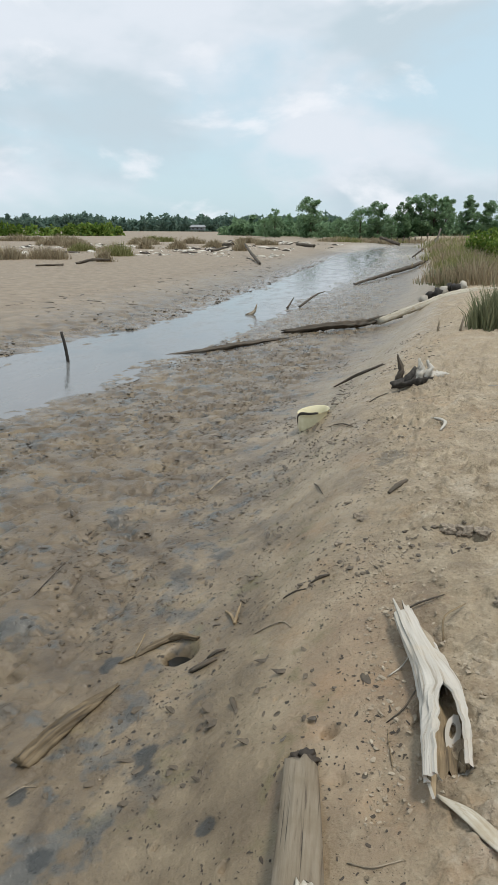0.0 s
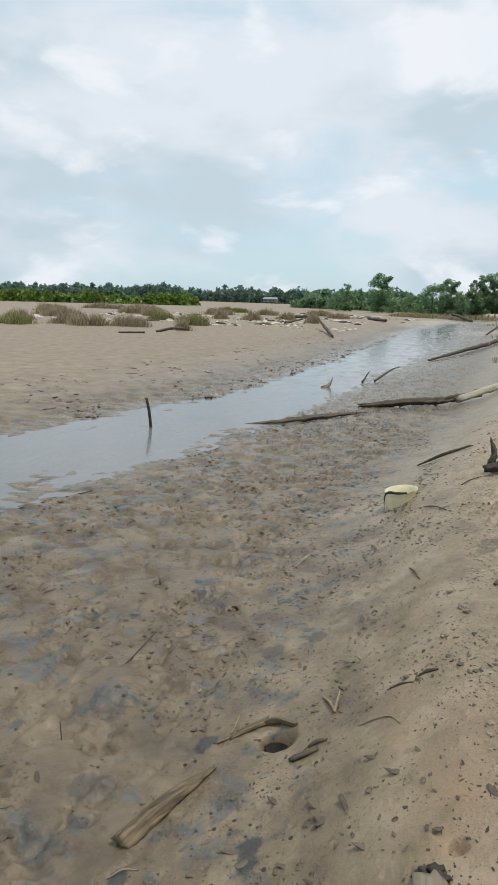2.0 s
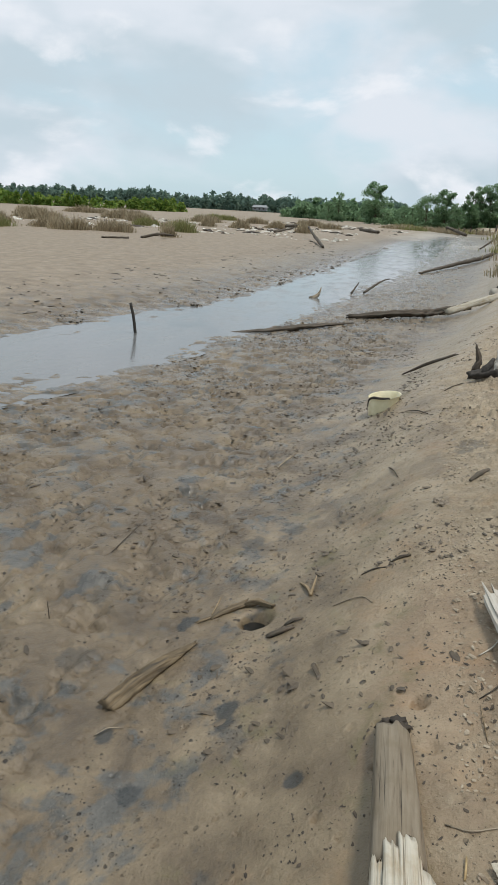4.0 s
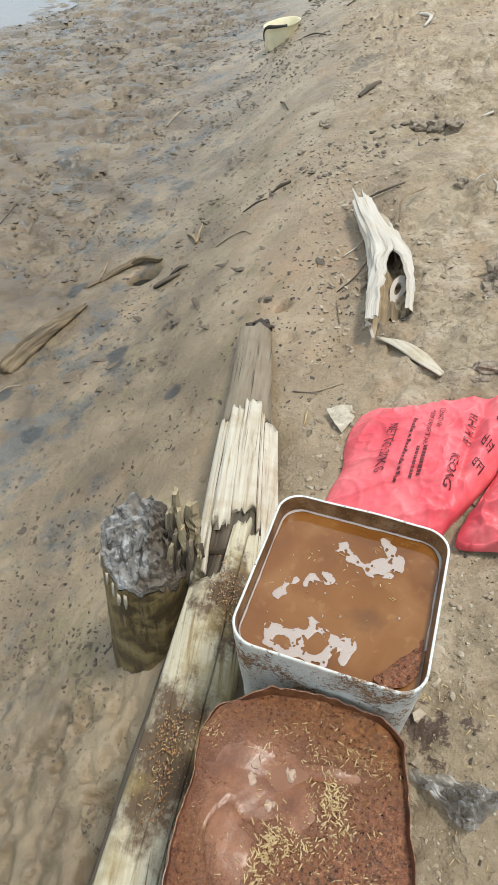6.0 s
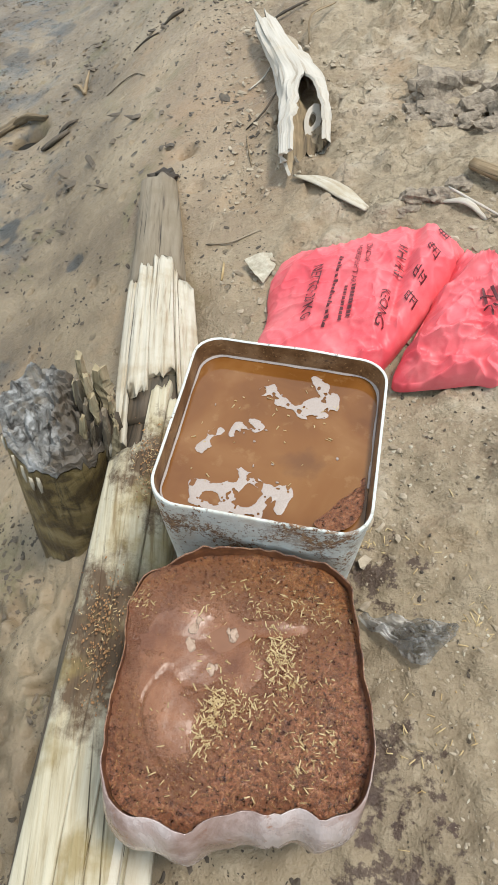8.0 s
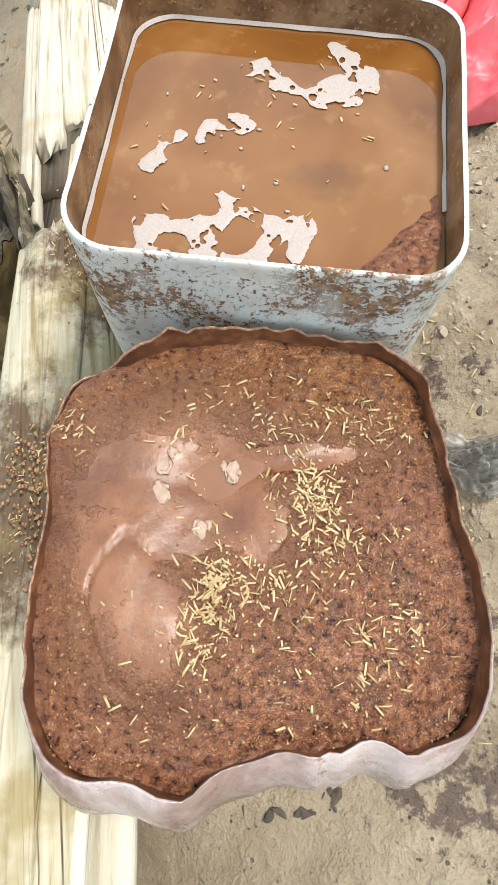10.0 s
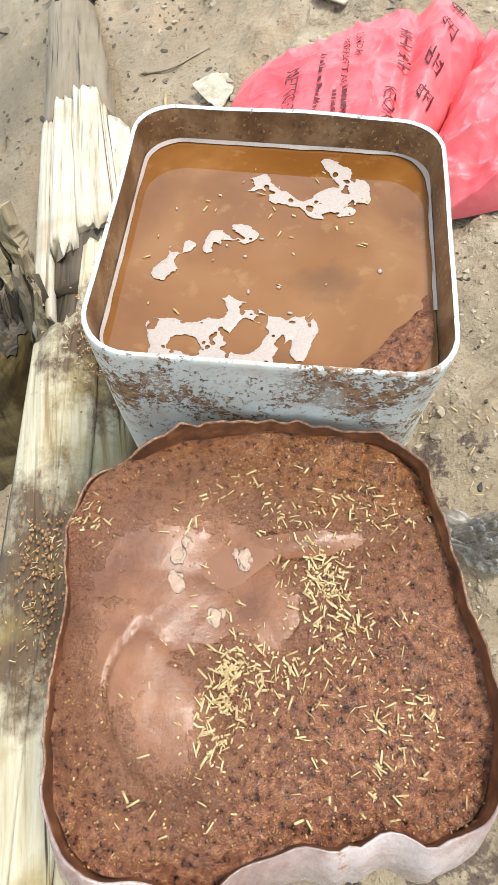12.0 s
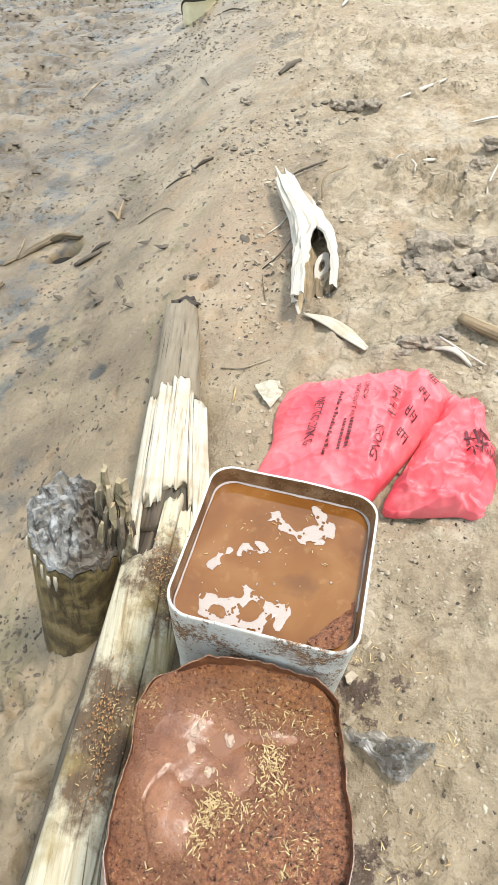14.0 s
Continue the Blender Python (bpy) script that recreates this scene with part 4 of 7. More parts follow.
    def top(x, y):
        e = max(abs(x) / 0.155, abs(y + 0.0) / 0.15)
        z = 0.367 - (0.006 if y < 0.03 else 0.003) * max(0, e - 0.70) ** 1.3 / 0.3**1.3 + 0.008 * max(0, y - 0.06) / 0.1 - 0.020 * max(0, -y - 0.05) / 0.1
        z += 0.006 * noise.noise((x * 14, y * 14, 0.2))
        # smooth on the slurry, crumbly on the bran
        slick = min(math.hypot((x + 0.05) / 0.115, (y - 0.045) / 0.085), math.hypot((x + 0.078) / 0.045, (y + 0.05) / 0.055), math.hypot((x - 0.04) / 0.07, (y - 0.068) / 0.02))
        rough = min(1.0, max(0.12, (slick - 0.75) / 0.5))
        z += rough * (0.0034 * noise.noise((x * 40, y * 40, 0.7)) + 0.0022 * noise.noise((x * 105, y * 105, 0.7)) + 0.0012 * noise.noise((x * 210, y * 210, 2.7)))
        # pooled hollow, with flat arms that run out from it
        z -= 0.009 * math.exp(-(((x + 0.028) / 0.040) ** 2 + ((y - 0.055) / 0.045) ** 2))
        z -= 0.008 * math.exp(-(((x - 0.02) / 0.06) ** 2 + ((y - 0.066 - 0.12 * (x - 0.02)) / 0.013) ** 2))
        a, r = math.atan2(y - 0.05, x + 0.03), math.hypot(x + 0.03, y - 0.05)
        z += 0.0007 * noise.noise((math.cos(a) * 5, math.sin(a) * 5, r * 12)) * math.exp(-(((r - 0.065) / 0.035) ** 2)) * (1 if y > 0.0 else 0.3)
        # the slumped clod, cracked away along its far side
        dx, dy = x + 0.078 + 0.20 * (y + 0.05), y + 0.050
        b = (dx / 0.033) ** 2 + (dy / 0.050) ** 2
        b *= 1 + 0.35 * noise.noise((x * 34, y * 34, 6.6))
        z += 0.007 / (1 + b**3)
        side = min(1.0, max(0.0, (-dx + 0.25 * dy + 0.012) / 0.02))
        z -= 0.0042 * math.exp(-(((math.sqrt(b) - 1.12 - 0.05 * noise.noise((x * 40, y * 40, 3.3))) / 0.05) ** 2)) * side
        return z - base

    loop = [(x * 0.988, y * 0.988) for x, y in (bow(*p) for p in rounded(hx, hy, 0.052, 16, 22))]
    mash = part("mash", disc(loop, 90, top), M_MASH, pan, "wet brown bran mash with smooth slurry and straw")
    pool = []
    for i in range(40):
        a = 2 * math.pi * i / 40
        r = 0.034 * (1 + 0.35 * noise.noise((math.cos(a) * 1.5, math.sin(a) * 1.5, 9)))
        pool.append((-0.026 + r * math.cos(a), 0.056 + 1.15 * r * math.sin(a)))
    part("pool", disc(pool, 3, lambda x, y: 0.3585 - base), M_POOL, mash, "shallow brown pool in the mash")
    bm = bmesh.new()
    for i, (x, y, s) in enumerate(((-0.062, 0.069, 0.009), (-0.065, 0.045, 0.009), (-0.037, 0.015, 0.008), (-0.009, 0.061, 0.009), (-0.056, 0.078, 0.005), (-0.030, 0.019, 0.004), (-0.016, 0.066, 0.004))):
        lump(bm, (x, y, max(top(x, y), 0.3585 - base) + 0.0006), (s * 0.7, s, 0.0005), i, 0.6, 3)
    part("foam", bm, M_FROTH, mash, "pale foam flecks")["kind"] = "stuff"
    ok = lambda x, y: top(x, y) if abs(x) < 0.148 and abs(y) < 0.14 else None
    part("chopped_straw", straws([(-0.022, -0.022, 0.011, 120), (-0.030, -0.045, 0.011, 90), (-0.042, -0.072, 0.010, 60), (0.052, 0.038, 0.013, 120), (0.058, -0.004, 0.017, 90), (0.016, -0.031, 0.010, 45),
                               (0.087, -0.07, 0.013, 30), (0.115, -0.064, 0.010, 26), (0.073, -0.10, 0.012, 22), (0.024, 0.083, 0.009, 24), (0.06, 0.09, 0.025, 80), (0.11, 0.085, 0.016, 50), (-0.01, 0.125, 0.035, 70),
                               (-0.135, 0.10, 0.010, 30), (0.05, -0.03, 0.055, 150), (-0.07, -0.10, 0.03, 20), (0.0, 0.0, 0.09, 60)], 11, ok, 0.0015, 0.0105, 0.0006), M_STRAW, mash)["kind"] = "stuff"
    # bran grains, uncountable
    r, bm = random.Random(77), bmesh.new()
    cube = ((-1, -1), (1, -1), (1, 1), (-1, 1))
    for _ in range(7500):
        x, y = r.uniform(-0.15, 0.15), r.uniform(-0.142, 0.160)
        lone = min(math.hypot((x + 0.055) / 0.115, (y - 0.045) / 0.090), math.hypot((x + 0.078) / 0.040, (y + 0.052) / 0.044), math.hypot((x - 0.035) / 0.06, (y - 0.068) / 0.016)) + 0.4 * noise.noise((x * 20, y * 20, 4))
        if lone < 1.0 and r.random() > 0.06 or y > 0.135 + 0.03 * (1 - (x / 0.13) ** 2):
            continue
        s, a, z = 0.0004 + 0.0011 * r.random() ** 2.5, r.uniform(0, 3.1), top(x, y)
        ca, sa, q = math.cos(a) * s, math.sin(a) * s, r.uniform(0.4, 0.9)
        low = [bm.verts.new((x + ca * i - sa * j * q, y + sa * i + ca * j * q, z - 0.0005)) for i, j in cube]
        up = [bm.verts.new((x + 0.6 * (ca * i - sa * j * q), y + 0.6 * (sa * i + ca * j * q), z + s * r.uniform(0.7, 1.5))) for i, j in cube]
        bm.faces.new(up)
        for i in range(4):
            bm.faces.new((low[i], low[(i + 1) % 4], up[(i + 1) % 4], up[i]))
    part("bran", bm, M_BRAN, mash, soft=False)["kind"] = "stuff"
    return pan


build_pan()


# ---- red feed sack ----
def mat_sack():
    k = Mat("red_woven_plastic", 0.42)
    x, y = k.scaled(1, 0.02, 1), k.scaled(0.02, 1, 1)
    weave = k.math("ADD", k.noise(420, 1, 0.5, x), k.noise(420, 1, 0.5, y))
    n = k.noise(6, 5, 0.6)
    col = k.ramp(n, [(0.36, (0.60, 0.065, 0.085)), (0.5, (0.68, 0.105, 0.125)), (0.64, (0.72, 0.14, 0.16))])
    dust = k.math("MULTIPLY", k.span(k.noise(10, 6, 0.65), 0.50, 0.65), 0.18)
    col = k.mix(dust, col, (0.72, 0.36, 0.34))
    k.set(Base_Color=col, Roughness=k.span(n, 0.3, 0.7, 0.42, 0.58), Specular_IOR_Level=0.4)
    k.bump(weave, 0.18, 0.001)
    return k.m


M_SACK = mat_sack()
M_INK = mat_plain("dark_print", (0.050, 0.006, 0.009), (0.120, 0.012, 0.018), 160, 0.5, 0)


class Lobe:
    """One pillow of the sack over an outline; height(x, y) is its upper face."""

    def __init__(self, points, centre, tall, seed, tilt=(0, 0), wrinkle=1.0, fold=None):
        self.fold = fold
        self.loop, self.c, self.tall, self.seed, self.tilt, self.w = closed_curve(points, 28), centre, tall, seed, tilt, wrinkle
        self.ang = np.unwrap([math.atan2(y - centre[1], x - centre[0]) for x, y in self.loop])
        self.rad = np.array([math.hypot(x - centre[0], y - centre[1]) for x, y in self.loop])
        order = np.argsort(self.ang)
        self.ang, self.rad = self.ang[order], self.rad[order]

    def edge(self, a):
        a = self.ang[0] + (a - self.ang[0]) % (2 * math.pi)
        return float(np.interp(a, np.append(self.ang, self.ang[0] + 2 * math.pi), np.append(self.rad, self.rad[0])))

    def height(self, x, y, s=None):
        dx, dy = x - self.c[0], y - self.c[1]
        t = math.hypot(dx, dy) / max(self.edge(math.atan2(dy, dx)), 1e-6) if s is None else s
        t = min(t, 1.0)
        z = self.tall * (1 - t**3.6) ** 0.75 * (1 + self.tilt[0] * dx + self.tilt[1] * dy)
        q = self.seed
        fold = abs(noise.noise((x * 7 + y * 3 + q, y * 5 - x * 4, q))) - 0.25
        z += self.w * 0.030 * fold * (1 - 0.5 * t)
        # sharp creases of the stiff woven plastic
        for sx, sy, amp, sharp in ((5.5, 9.0, 0.020, 9), (12.0, 6.0, 0.012, 9), (20.0, 24.0, 0.007, 8), (38.0, 30.0, 0.003, 6)):
            n = 1 - abs(noise.noise((x * sx + y * 0.6 * sy + q, y * sy - x * 0.5 * sx, q * 1.7 + sx)))
            z += self.w * amp * (n**sharp - 0.25)
        z += self.w * 0.005 * (abs(noise.noise((x * 21 - y * 9, y * 17 + x * 8 + q, 3.0))) - 0.2) * (0.4 + t)
        z += self.w * 0.0012 * noise.noise((x * 60, y * 60, q))
        if self.fold:
            z += self.fold(x, y) * min(1.0, 3 * (1 - t))
        return float(land(x, y)) + 0.012 + max(0.0, z)

    def mesh(self, rings=64):
        bm = bmesh.new()
        n, grid = len(self.loop), []
        for r in range(1, rings + 1):
            t = (r / rings) ** 0.8
            grid.append([bm.verts.new((self.c[0] + (x - self.c[0]) * t, self.c[1] + (y - self.c[1]) * t,
                                       self.height(self.c[0] + (x - self.c[0]) * t, self.c[1] + (y - self.c[1]) * t, t))) for x, y in self.loop])
        low = [bm.verts.new((v.co.x * 0.99 + self.c[0] * 0.01, v.co.y * 0.99 + self.c[1] * 0.01, float(land(v.co.x, v.co.y)) - 0.015)) for v in grid[-1]]
        grid.append(low)
        mid = bm.verts.new((*self.c, self.height(*self.c)))
        flip = self.ang[1] > self.ang[0]
        for k in range(n):
            j = (k + 1) % n
            bm.faces.new((mid, grid[0][k], grid[0][j]))
            for a, b in zip(grid, grid[1:]):
                bm.faces.new((a[k], b[k], b[j], a[j]))
        bmesh.ops.recalc_face_normals(bm, faces=bm.faces)
        return bm


def words(name, text, at, turn, size, lobe, parent, stretch=1.0):
    """Printed letters laid on the sack. turn: degrees of the reading direction."""
    cu = bpy.data.curves.new("letters", "FONT")
    cu.body, cu.size, cu.resolution_u = text, size, 2
    tmp = bpy.data.objects.new("letters", cu)
    scene.collection.objects.link(tmp)
    me = bpy.data.meshes.new_from_object(tmp)
    bpy.data.objects.remove(tmp)
    bm = bmesh.new()
    bm.from_mesh(me)
    bpy.data.meshes.remove(me)
    bmesh.ops.subdivide_edges(bm, edges=[e for e in bm.edges if e.calc_length() > size * 0.3], cuts=2, use_grid_fill=False)
    bmesh.ops.triangulate(bm, faces=bm.faces)
    lay(bm, at, turn, lobe, stretch)
    return part(name, bm, M_INK, parent, soft=False)


def lay(bm, at, turn, lobe, stretch=1.0):
    ca, sa = math.cos(radians(turn)), math.sin(radians(turn))
    for v in bm.verts:
        x, y = v.co.x * stretch, v.co.y
        wx, wy = at[0] + ca * x - sa * y, at[1] + sa * x + ca * y
        v.co = (wx, wy, lobe.height(wx, wy) + 0.0048)


def bars(name, boxes, at, turn, lobe, parent):
    """Unreadable print: boxes (x, y, w, h) laid on the sack."""
    bm = bmesh.new()
    for x, y, w, h in boxes:
        nx = max(1, int(w / 0.006))
        top = [bm.verts.new((x + w * i / nx, y + h, 0)) for i in range(nx + 1)]
        low = [bm.verts.new((x + w * i / nx, y, 0)) for i in range(nx + 1)]
        for i in range(nx):
            bm.faces.new((low[i], low[i + 1], top[i + 1], top[i]))
    lay(bm, at, turn, lobe)
    return part(name, bm, M_INK, parent, soft=False)


def build_sack():
    sack = thing("feed_sack", "crumpled red woven plastic feed sack with dark printed letters", "sack")
    def bend(x, y):
        """A deep fold across the body, with a raised panel beyond it."""
        d = ((x - 0.752) * 0.295 - (y - 1.19) * 0.122) / 0.319
        ripple = 0.012 * noise.noise((y * 9, x * 3, 1.5))
        d += ripple
        return -0.020 * math.exp(-((d / 0.014) ** 2)) + 0.018 * math.exp(-(((d - 0.040) / 0.022) ** 2)) - 0.016 * max(0.0, d - 0.06) / 0.1

    def pucker(x, y):
        """Tight gathers that run to the mouth."""
        a = math.atan2(y - 1.02, x - 1.08)
        return 0.007 * (abs(math.sin(a * 13 + 2.5 * noise.noise((x * 9, y * 9, 2)))) - 0.5) + 0.016 * (abs(noise.noise((a * 4, x * 4, 3))) - 0.2) - 0.007 * math.exp(-(((y - 1.105 + 0.10 * (x - 0.9)) / 0.006) ** 2)) + 0.006 * (abs(noise.noise((x * 40, y * 55, 7))) - 0.2) * (1 if y < 1.11 else 0.3)

    left = Lobe([(0.435, 1.185), (0.470, 1.30), (0.508, 1.385), (0.516, 1.465), (0.540, 1.545), (0.590, 1.590), (0.70, 1.575), (0.80, 1.560), (0.89, 1.555), (0.950, 1.535), (0.990, 1.44), (0.945, 1.36), (0.86, 1.27), (0.77, 1.17), (0.70, 1.11), (0.58, 1.115)],
                (0.74, 1.36), 0.085, 2.3, (0.7, -0.3), 0.60, bend)
    right = Lobe([(0.985, 1.43), (1.03, 1.36), (1.045, 1.26), (1.03, 1.155), (0.985, 1.055), (0.93, 1.07), (0.84, 1.08), (0.765, 1.105), (0.82, 1.20), (0.90, 1.32)],
                 (0.94, 1.20), 0.080, 6.1, (0.2, 1.6), 1.5, pucker)
    a = part("sack_body", left.mesh(), M_SACK, sack)
    b = part("sack_mouth", right.mesh(), M_SACK, sack, "tucked under mouth end of the sack")
    words("print_weight", "NETTO:20KG", (0.628, 1.462), -107, 0.034, left, a, 0.86)
    bars("print_address", [(0.0125 * q, 0, 0.0075, 0.0065 if q % 3 else 0.010) for q in range(18)], (0.688, 1.455), -108, left, a)
    words("print_permit", "IZIN EDAR", (0.757, 1.482), -106, 0.018, left, a)
    words("print_brand_notice", "MERK TERDAFTAR", (0.735, 1.482), -106, 0.016, left, a)
    bars("print_small", [(0.13 + 0.0105 * q, 0, 0.0075, 0.009) for q in range(10)] + [(0.13 + 0.0095 * q, -0.016, 0.0065, 0.007) for q in range(12)], (0.737, 1.475), -106, left, a)
    words("print_name", "KEONG", (0.762, 1.310), -108, 0.030, left, a)
    bars("print_name_start", [(0.030 * q + dx, dy, w, h) for q in range(4) for dx, dy, w, h in ((0, 0, 0.0035, 0.022), (0.013, 0, 0.0035, 0.022), (0.0035, 0.0095, 0.0095, 0.0035))], (0.822, 1.44), -108, left, a)
    glyph = [(0, 0, 0.026, 0.0025), (0.003, 0.010, 0.020, 0.0025), (0, 0.018, 0.026, 0.0025), (0.005, 0.026, 0.018, 0.0025), (0.003, 0, 0.003, 0.026), (0.012, 0.004, 0.0025, 0.022), (0.021, 0, 0.003, 0.026)]
    for x, y, t in ((0.845, 1.30, 50), (0.885, 1.36, 50), (0.925, 1.43, 40), (0.82, 1.25, 50)):
        bars("print_sign", glyph, (x, y), t, left, a)
    words("print_meal", "MEAL", (1.030, 1.205), 184, 0.036, right, b, 0.86)
    bars("print_sign", [(0, 0, 0.04, 0.006), (0.0, 0.030, 0.04, 0.006), (0.0, 0.0, 0.006, 0.036), (0.034, 0.0, 0.006, 0.036), (0.012, 0.014, 0.016, 0.006), (0.048, -0.004, 0.006, 0.044), (0.048, 0.012, 0.030, 0.006), (0.066, -0.004, 0.006, 0.036)], (1.028, 1.245), 184, right, b)


build_sack()


# ---- split log along the bank, and the rotten post ----
def strip(bm, a, b, w0, w1, t0, t1, seed, bow=0.0, jag=0.03, dz=0.0):
    """A long splinter of wood from a to b."""
    a, b = Vector(a), Vector(b)
    m = (a + b) / 2 + Vector((bow, 0, dz))
    return limb(bm, [a, m, b], [w0 / 2, (w0 + w1) / 4 * 1.02, w1 / 2], 12, 0.03, 0.045, 0.05, (t0 + t1) / (w0 + w1), jag, seed, twist=0.25, square=0.32)


def build_plank():
    log = thing("split_log", "long bleached split log with cracks, dark stains and a muddy end", "log", (0.2, 1.0, 0))
    off = Vector((0.2, 1.0, 0))
    rnd = random.Random(8)

    def piece(name, mat, a, b, w0, w1, t0, t1, seed, label="", bow=0.0, jag=0.03, dz=0.0):
        bm = bmesh.new()
        strip(bm, Vector(a) - off, Vector(b) - off, w0, w1, t0, t1, seed, bow, jag, dz)
        return part(name, bm, mat, log, label)

    bm = bmesh.new()
    limb(bm, [Vector((0.228, 1.66, -0.02)) - off, Vector((0.245, 1.3, 0.03)) - off, Vector((0.245, 1.05, 0.055)) - off], [0.058, 0.078, 0.082], 16, 0.05, 0.1, 0.08, 0.75, 0.02, 4)
    part("core", bm, M_DARK, log, "dark rotten core")
    bm = bmesh.new()
    for i, (x, y, r) in enumerate(((0.190, 2.19, 0.042), (0.220, 2.195, 0.038), (0.170, 2.15, 0.026), (0.245, 2.17, 0.026))):
        lump(bm, Vector((x, y, gz(x, y) + 0.012)) - off, (r, r * 0.7, r * 0.6), i + 2, 0.9, 3)
    part("mud_cap", bm, M_PELLET, log, "dark mud round the buried end")["kind"] = "stuff"
    def slabs(mat, ys, left, right, top, arch, cuts, starts, ends, seed, thick=0.030, lower=(0,) * 9, gape=0.016, name="stave", label=""):
        """Staves split from one rounded face; left, right, top: values at both ends of ys."""
        n = len(cuts) - 1

        def face(y, t):
            f = (y - ys[0]) / (ys[1] - ys[0])
            a, b, h = (q[0] + (q[1] - q[0]) * f for q in (left, right, top))
            u = 2 * t - 1
            z = h + arch * (1 - abs(u) ** 2.4) - 0.006 * max(0.0, 1 - 9 * abs(noise.noise((t * 11 + 0.05 * noise.noise((y * 6, seed, 3)), y * 0.7, seed + 5)))) + 0.004 * noise.noise((t * 3 + seed, y * 3, 1)) + 0.0016 * noise.noise((t * 40, y * 4, seed))
            return Vector((a + (b - a) * t + 0.004 * noise.noise((y * 2.5, seed, 4)), y, z))

        for c in range(n):
            bm = bmesh.new()
            uv = bm.loops.layers.uv.verify()
            steps, across, rows = max(8, int(abs(starts[c] - ends[c]) / 0.018)), 14, []
            drop = rnd.uniform(-0.003, 0.001)
            for i in range(steps + 1):
                row = []
                for k in range(across + 1):
                    e = k / across
                    y = starts[c] + (ends[c] - starts[c]) * i / steps
                    if i in (0, steps):
                        y += 0.030 * noise.noise((e * 2.6 + c * 3.1, seed, i)) + 0.026 * noise.noise((e * 7 + c, seed, i + 0.5))
                    lo, hi = (cuts[q] + (0.018 * noise.noise((y * 7, q * 3.7 + seed, 2)) if 0 < q < n else 0) for q in (c, c + 1))
                    open_lo, open_hi = (0.003 + gape * max(0, noise.noise((y * 5, q * 5.1 + seed, 8))) for q in (c, c + 1))
                    t = lo + open_lo * 0.5 + (hi - open_hi * 0.5 - lo - open_lo * 0.5) * e
                    p = face(y, t)
                    p.z += drop + lower[c] - (0.0014 if k in (0, across) else 0) - (0.006 if i in (0, steps) else 0)
                    row.append(p)
                down = Vector((0, 0, thick))
                row = [row[0] - down] + row + [row[-1] - down]
                rows.append([bm.verts.new(p - off) for p in row])
            for i in range(steps):
                for k in range(across + 2):
                    f = bm.faces.new((rows[i][k], rows[i][k + 1], rows[i + 1][k + 1], rows[i + 1][k]))
                    for loop in f.loops:
                        loop[uv].uv = (loop.vert.co.x + (0.4 * loop.vert.co.z if k in (0, across + 1) else 0) + c * 0.37 + seed, loop.vert.co.y + c * 0.53)
            for row in (rows[0], rows[-1]):
                bm.faces.new(row)
            bmesh.ops.recalc_face_normals(bm, faces=bm.faces)
            part(name, bm, mat, log, label)

    # bleached upper staves
    slabs(M_BLEACH, (1.63, 1.05), (0.146, 0.150), (0.318, 0.352), (0.020, 0.108), 0.034, (0.0, 0.17, 0.40, 0.71, 0.77, 1.0), (1.57, 1.61, 1.645, 1.60, 1.56), (0.985, 1.12, 1.160, 1.12, 0.985), 3,
          lower=(-0.009, 0, 0.002, -0.010, -0.012), gape=0.010)
    # the mud-caked end, broken off square
    slabs(M_MUDWOOD, (2.20, 1.58), (0.146, 0.148), (0.262, 0.302), (-0.060, 0.018), 0.026, (0.0, 1.0), (2.16,), (1.58,), 21, 0.09, (0,), 0.02, "buried_end", "grey mud-caked end of the log")
    # lower staves, stained by spilled mash
    slabs(M_MOSSY, (1.12, -0.22), (0.178, 0.014), (0.325, 0.176), (0.112, 0.122), 0.026, (0.0, 0.44, 0.70, 1.0), (0.955, 1.115, 1.09), (-0.22, -0.23, -0.21), 9, 0.040, (0, 0.004, -0.004), 0.018)
    bm = bmesh.new()
    limb(bm, [Vector((0.24, 1.12, 0.045)) - off, Vector((0.16, 0.5, 0.065)) - off, Vector((0.085, -0.25, 0.07)) - off], [0.065, 0.075, 0.08], 16, 0.06, 0.1, 0.08, 0.75, 0.02, 6)
    part("core", bm, M_DARK, log, "dark rotten core")
    for i, (a, b) in enumerate((((0.292, 0.98, 0.06), (0.185, 0.10, 0.09)), ((0.225, 0.42, 0.10), (0.155, -0.2, 0.115)), ((0.262, 0.45, 0.05), (0.20, -0.2, 0.07)))):
        piece("loose_stave", M_MOSSY if i == 0 else M_BLEACH, a, b, 0.040, 0.042, 0.034, 0.034, 60 + i, jag=0.03)
    # mash slopped over the lower staves
    def top(x, y):
        t = (1.1 - y) / 1.3
        xc = 0.245 - 0.157 * t
        return 0.152 - 2.4 * (x - xc) ** 2 - off.z if abs(x - xc) < 0.07 else None
    for name, spots, seed in (("mash_spill", [(0.252, 0.93, 0.020, 30), (0.262, 0.87, 0.022, 40), (0.185, 0.60, 0.024, 50), (0.175, 0.52, 0.022, 25)], 3),):
        bm = straws(spots, seed, lambda x, y: top(x, y), 0.003, 0.009, 0.0005)
        for v in bm.verts:
            v.co -= off
        part("chopped_straw", bm, M_STRAW, log)["kind"] = "stuff"
        bm = bmesh.new()
        r = random.Random(2)
        for sx, sy, s, c in spots:
            for i in range(int(c * 5)):
                x, y = r.gauss(sx, s * 0.9), r.gauss(sy, s * 1.6)
                z = top(x, y)
                if z is not None:
                    q = r.uniform(0.0008, 0.0022)
                    lump(bm, Vector((x, y, z - 0.002)) - off, (q, q * r.uniform(0.7, 1.6), q * 0.35), i, 0.5, 1)
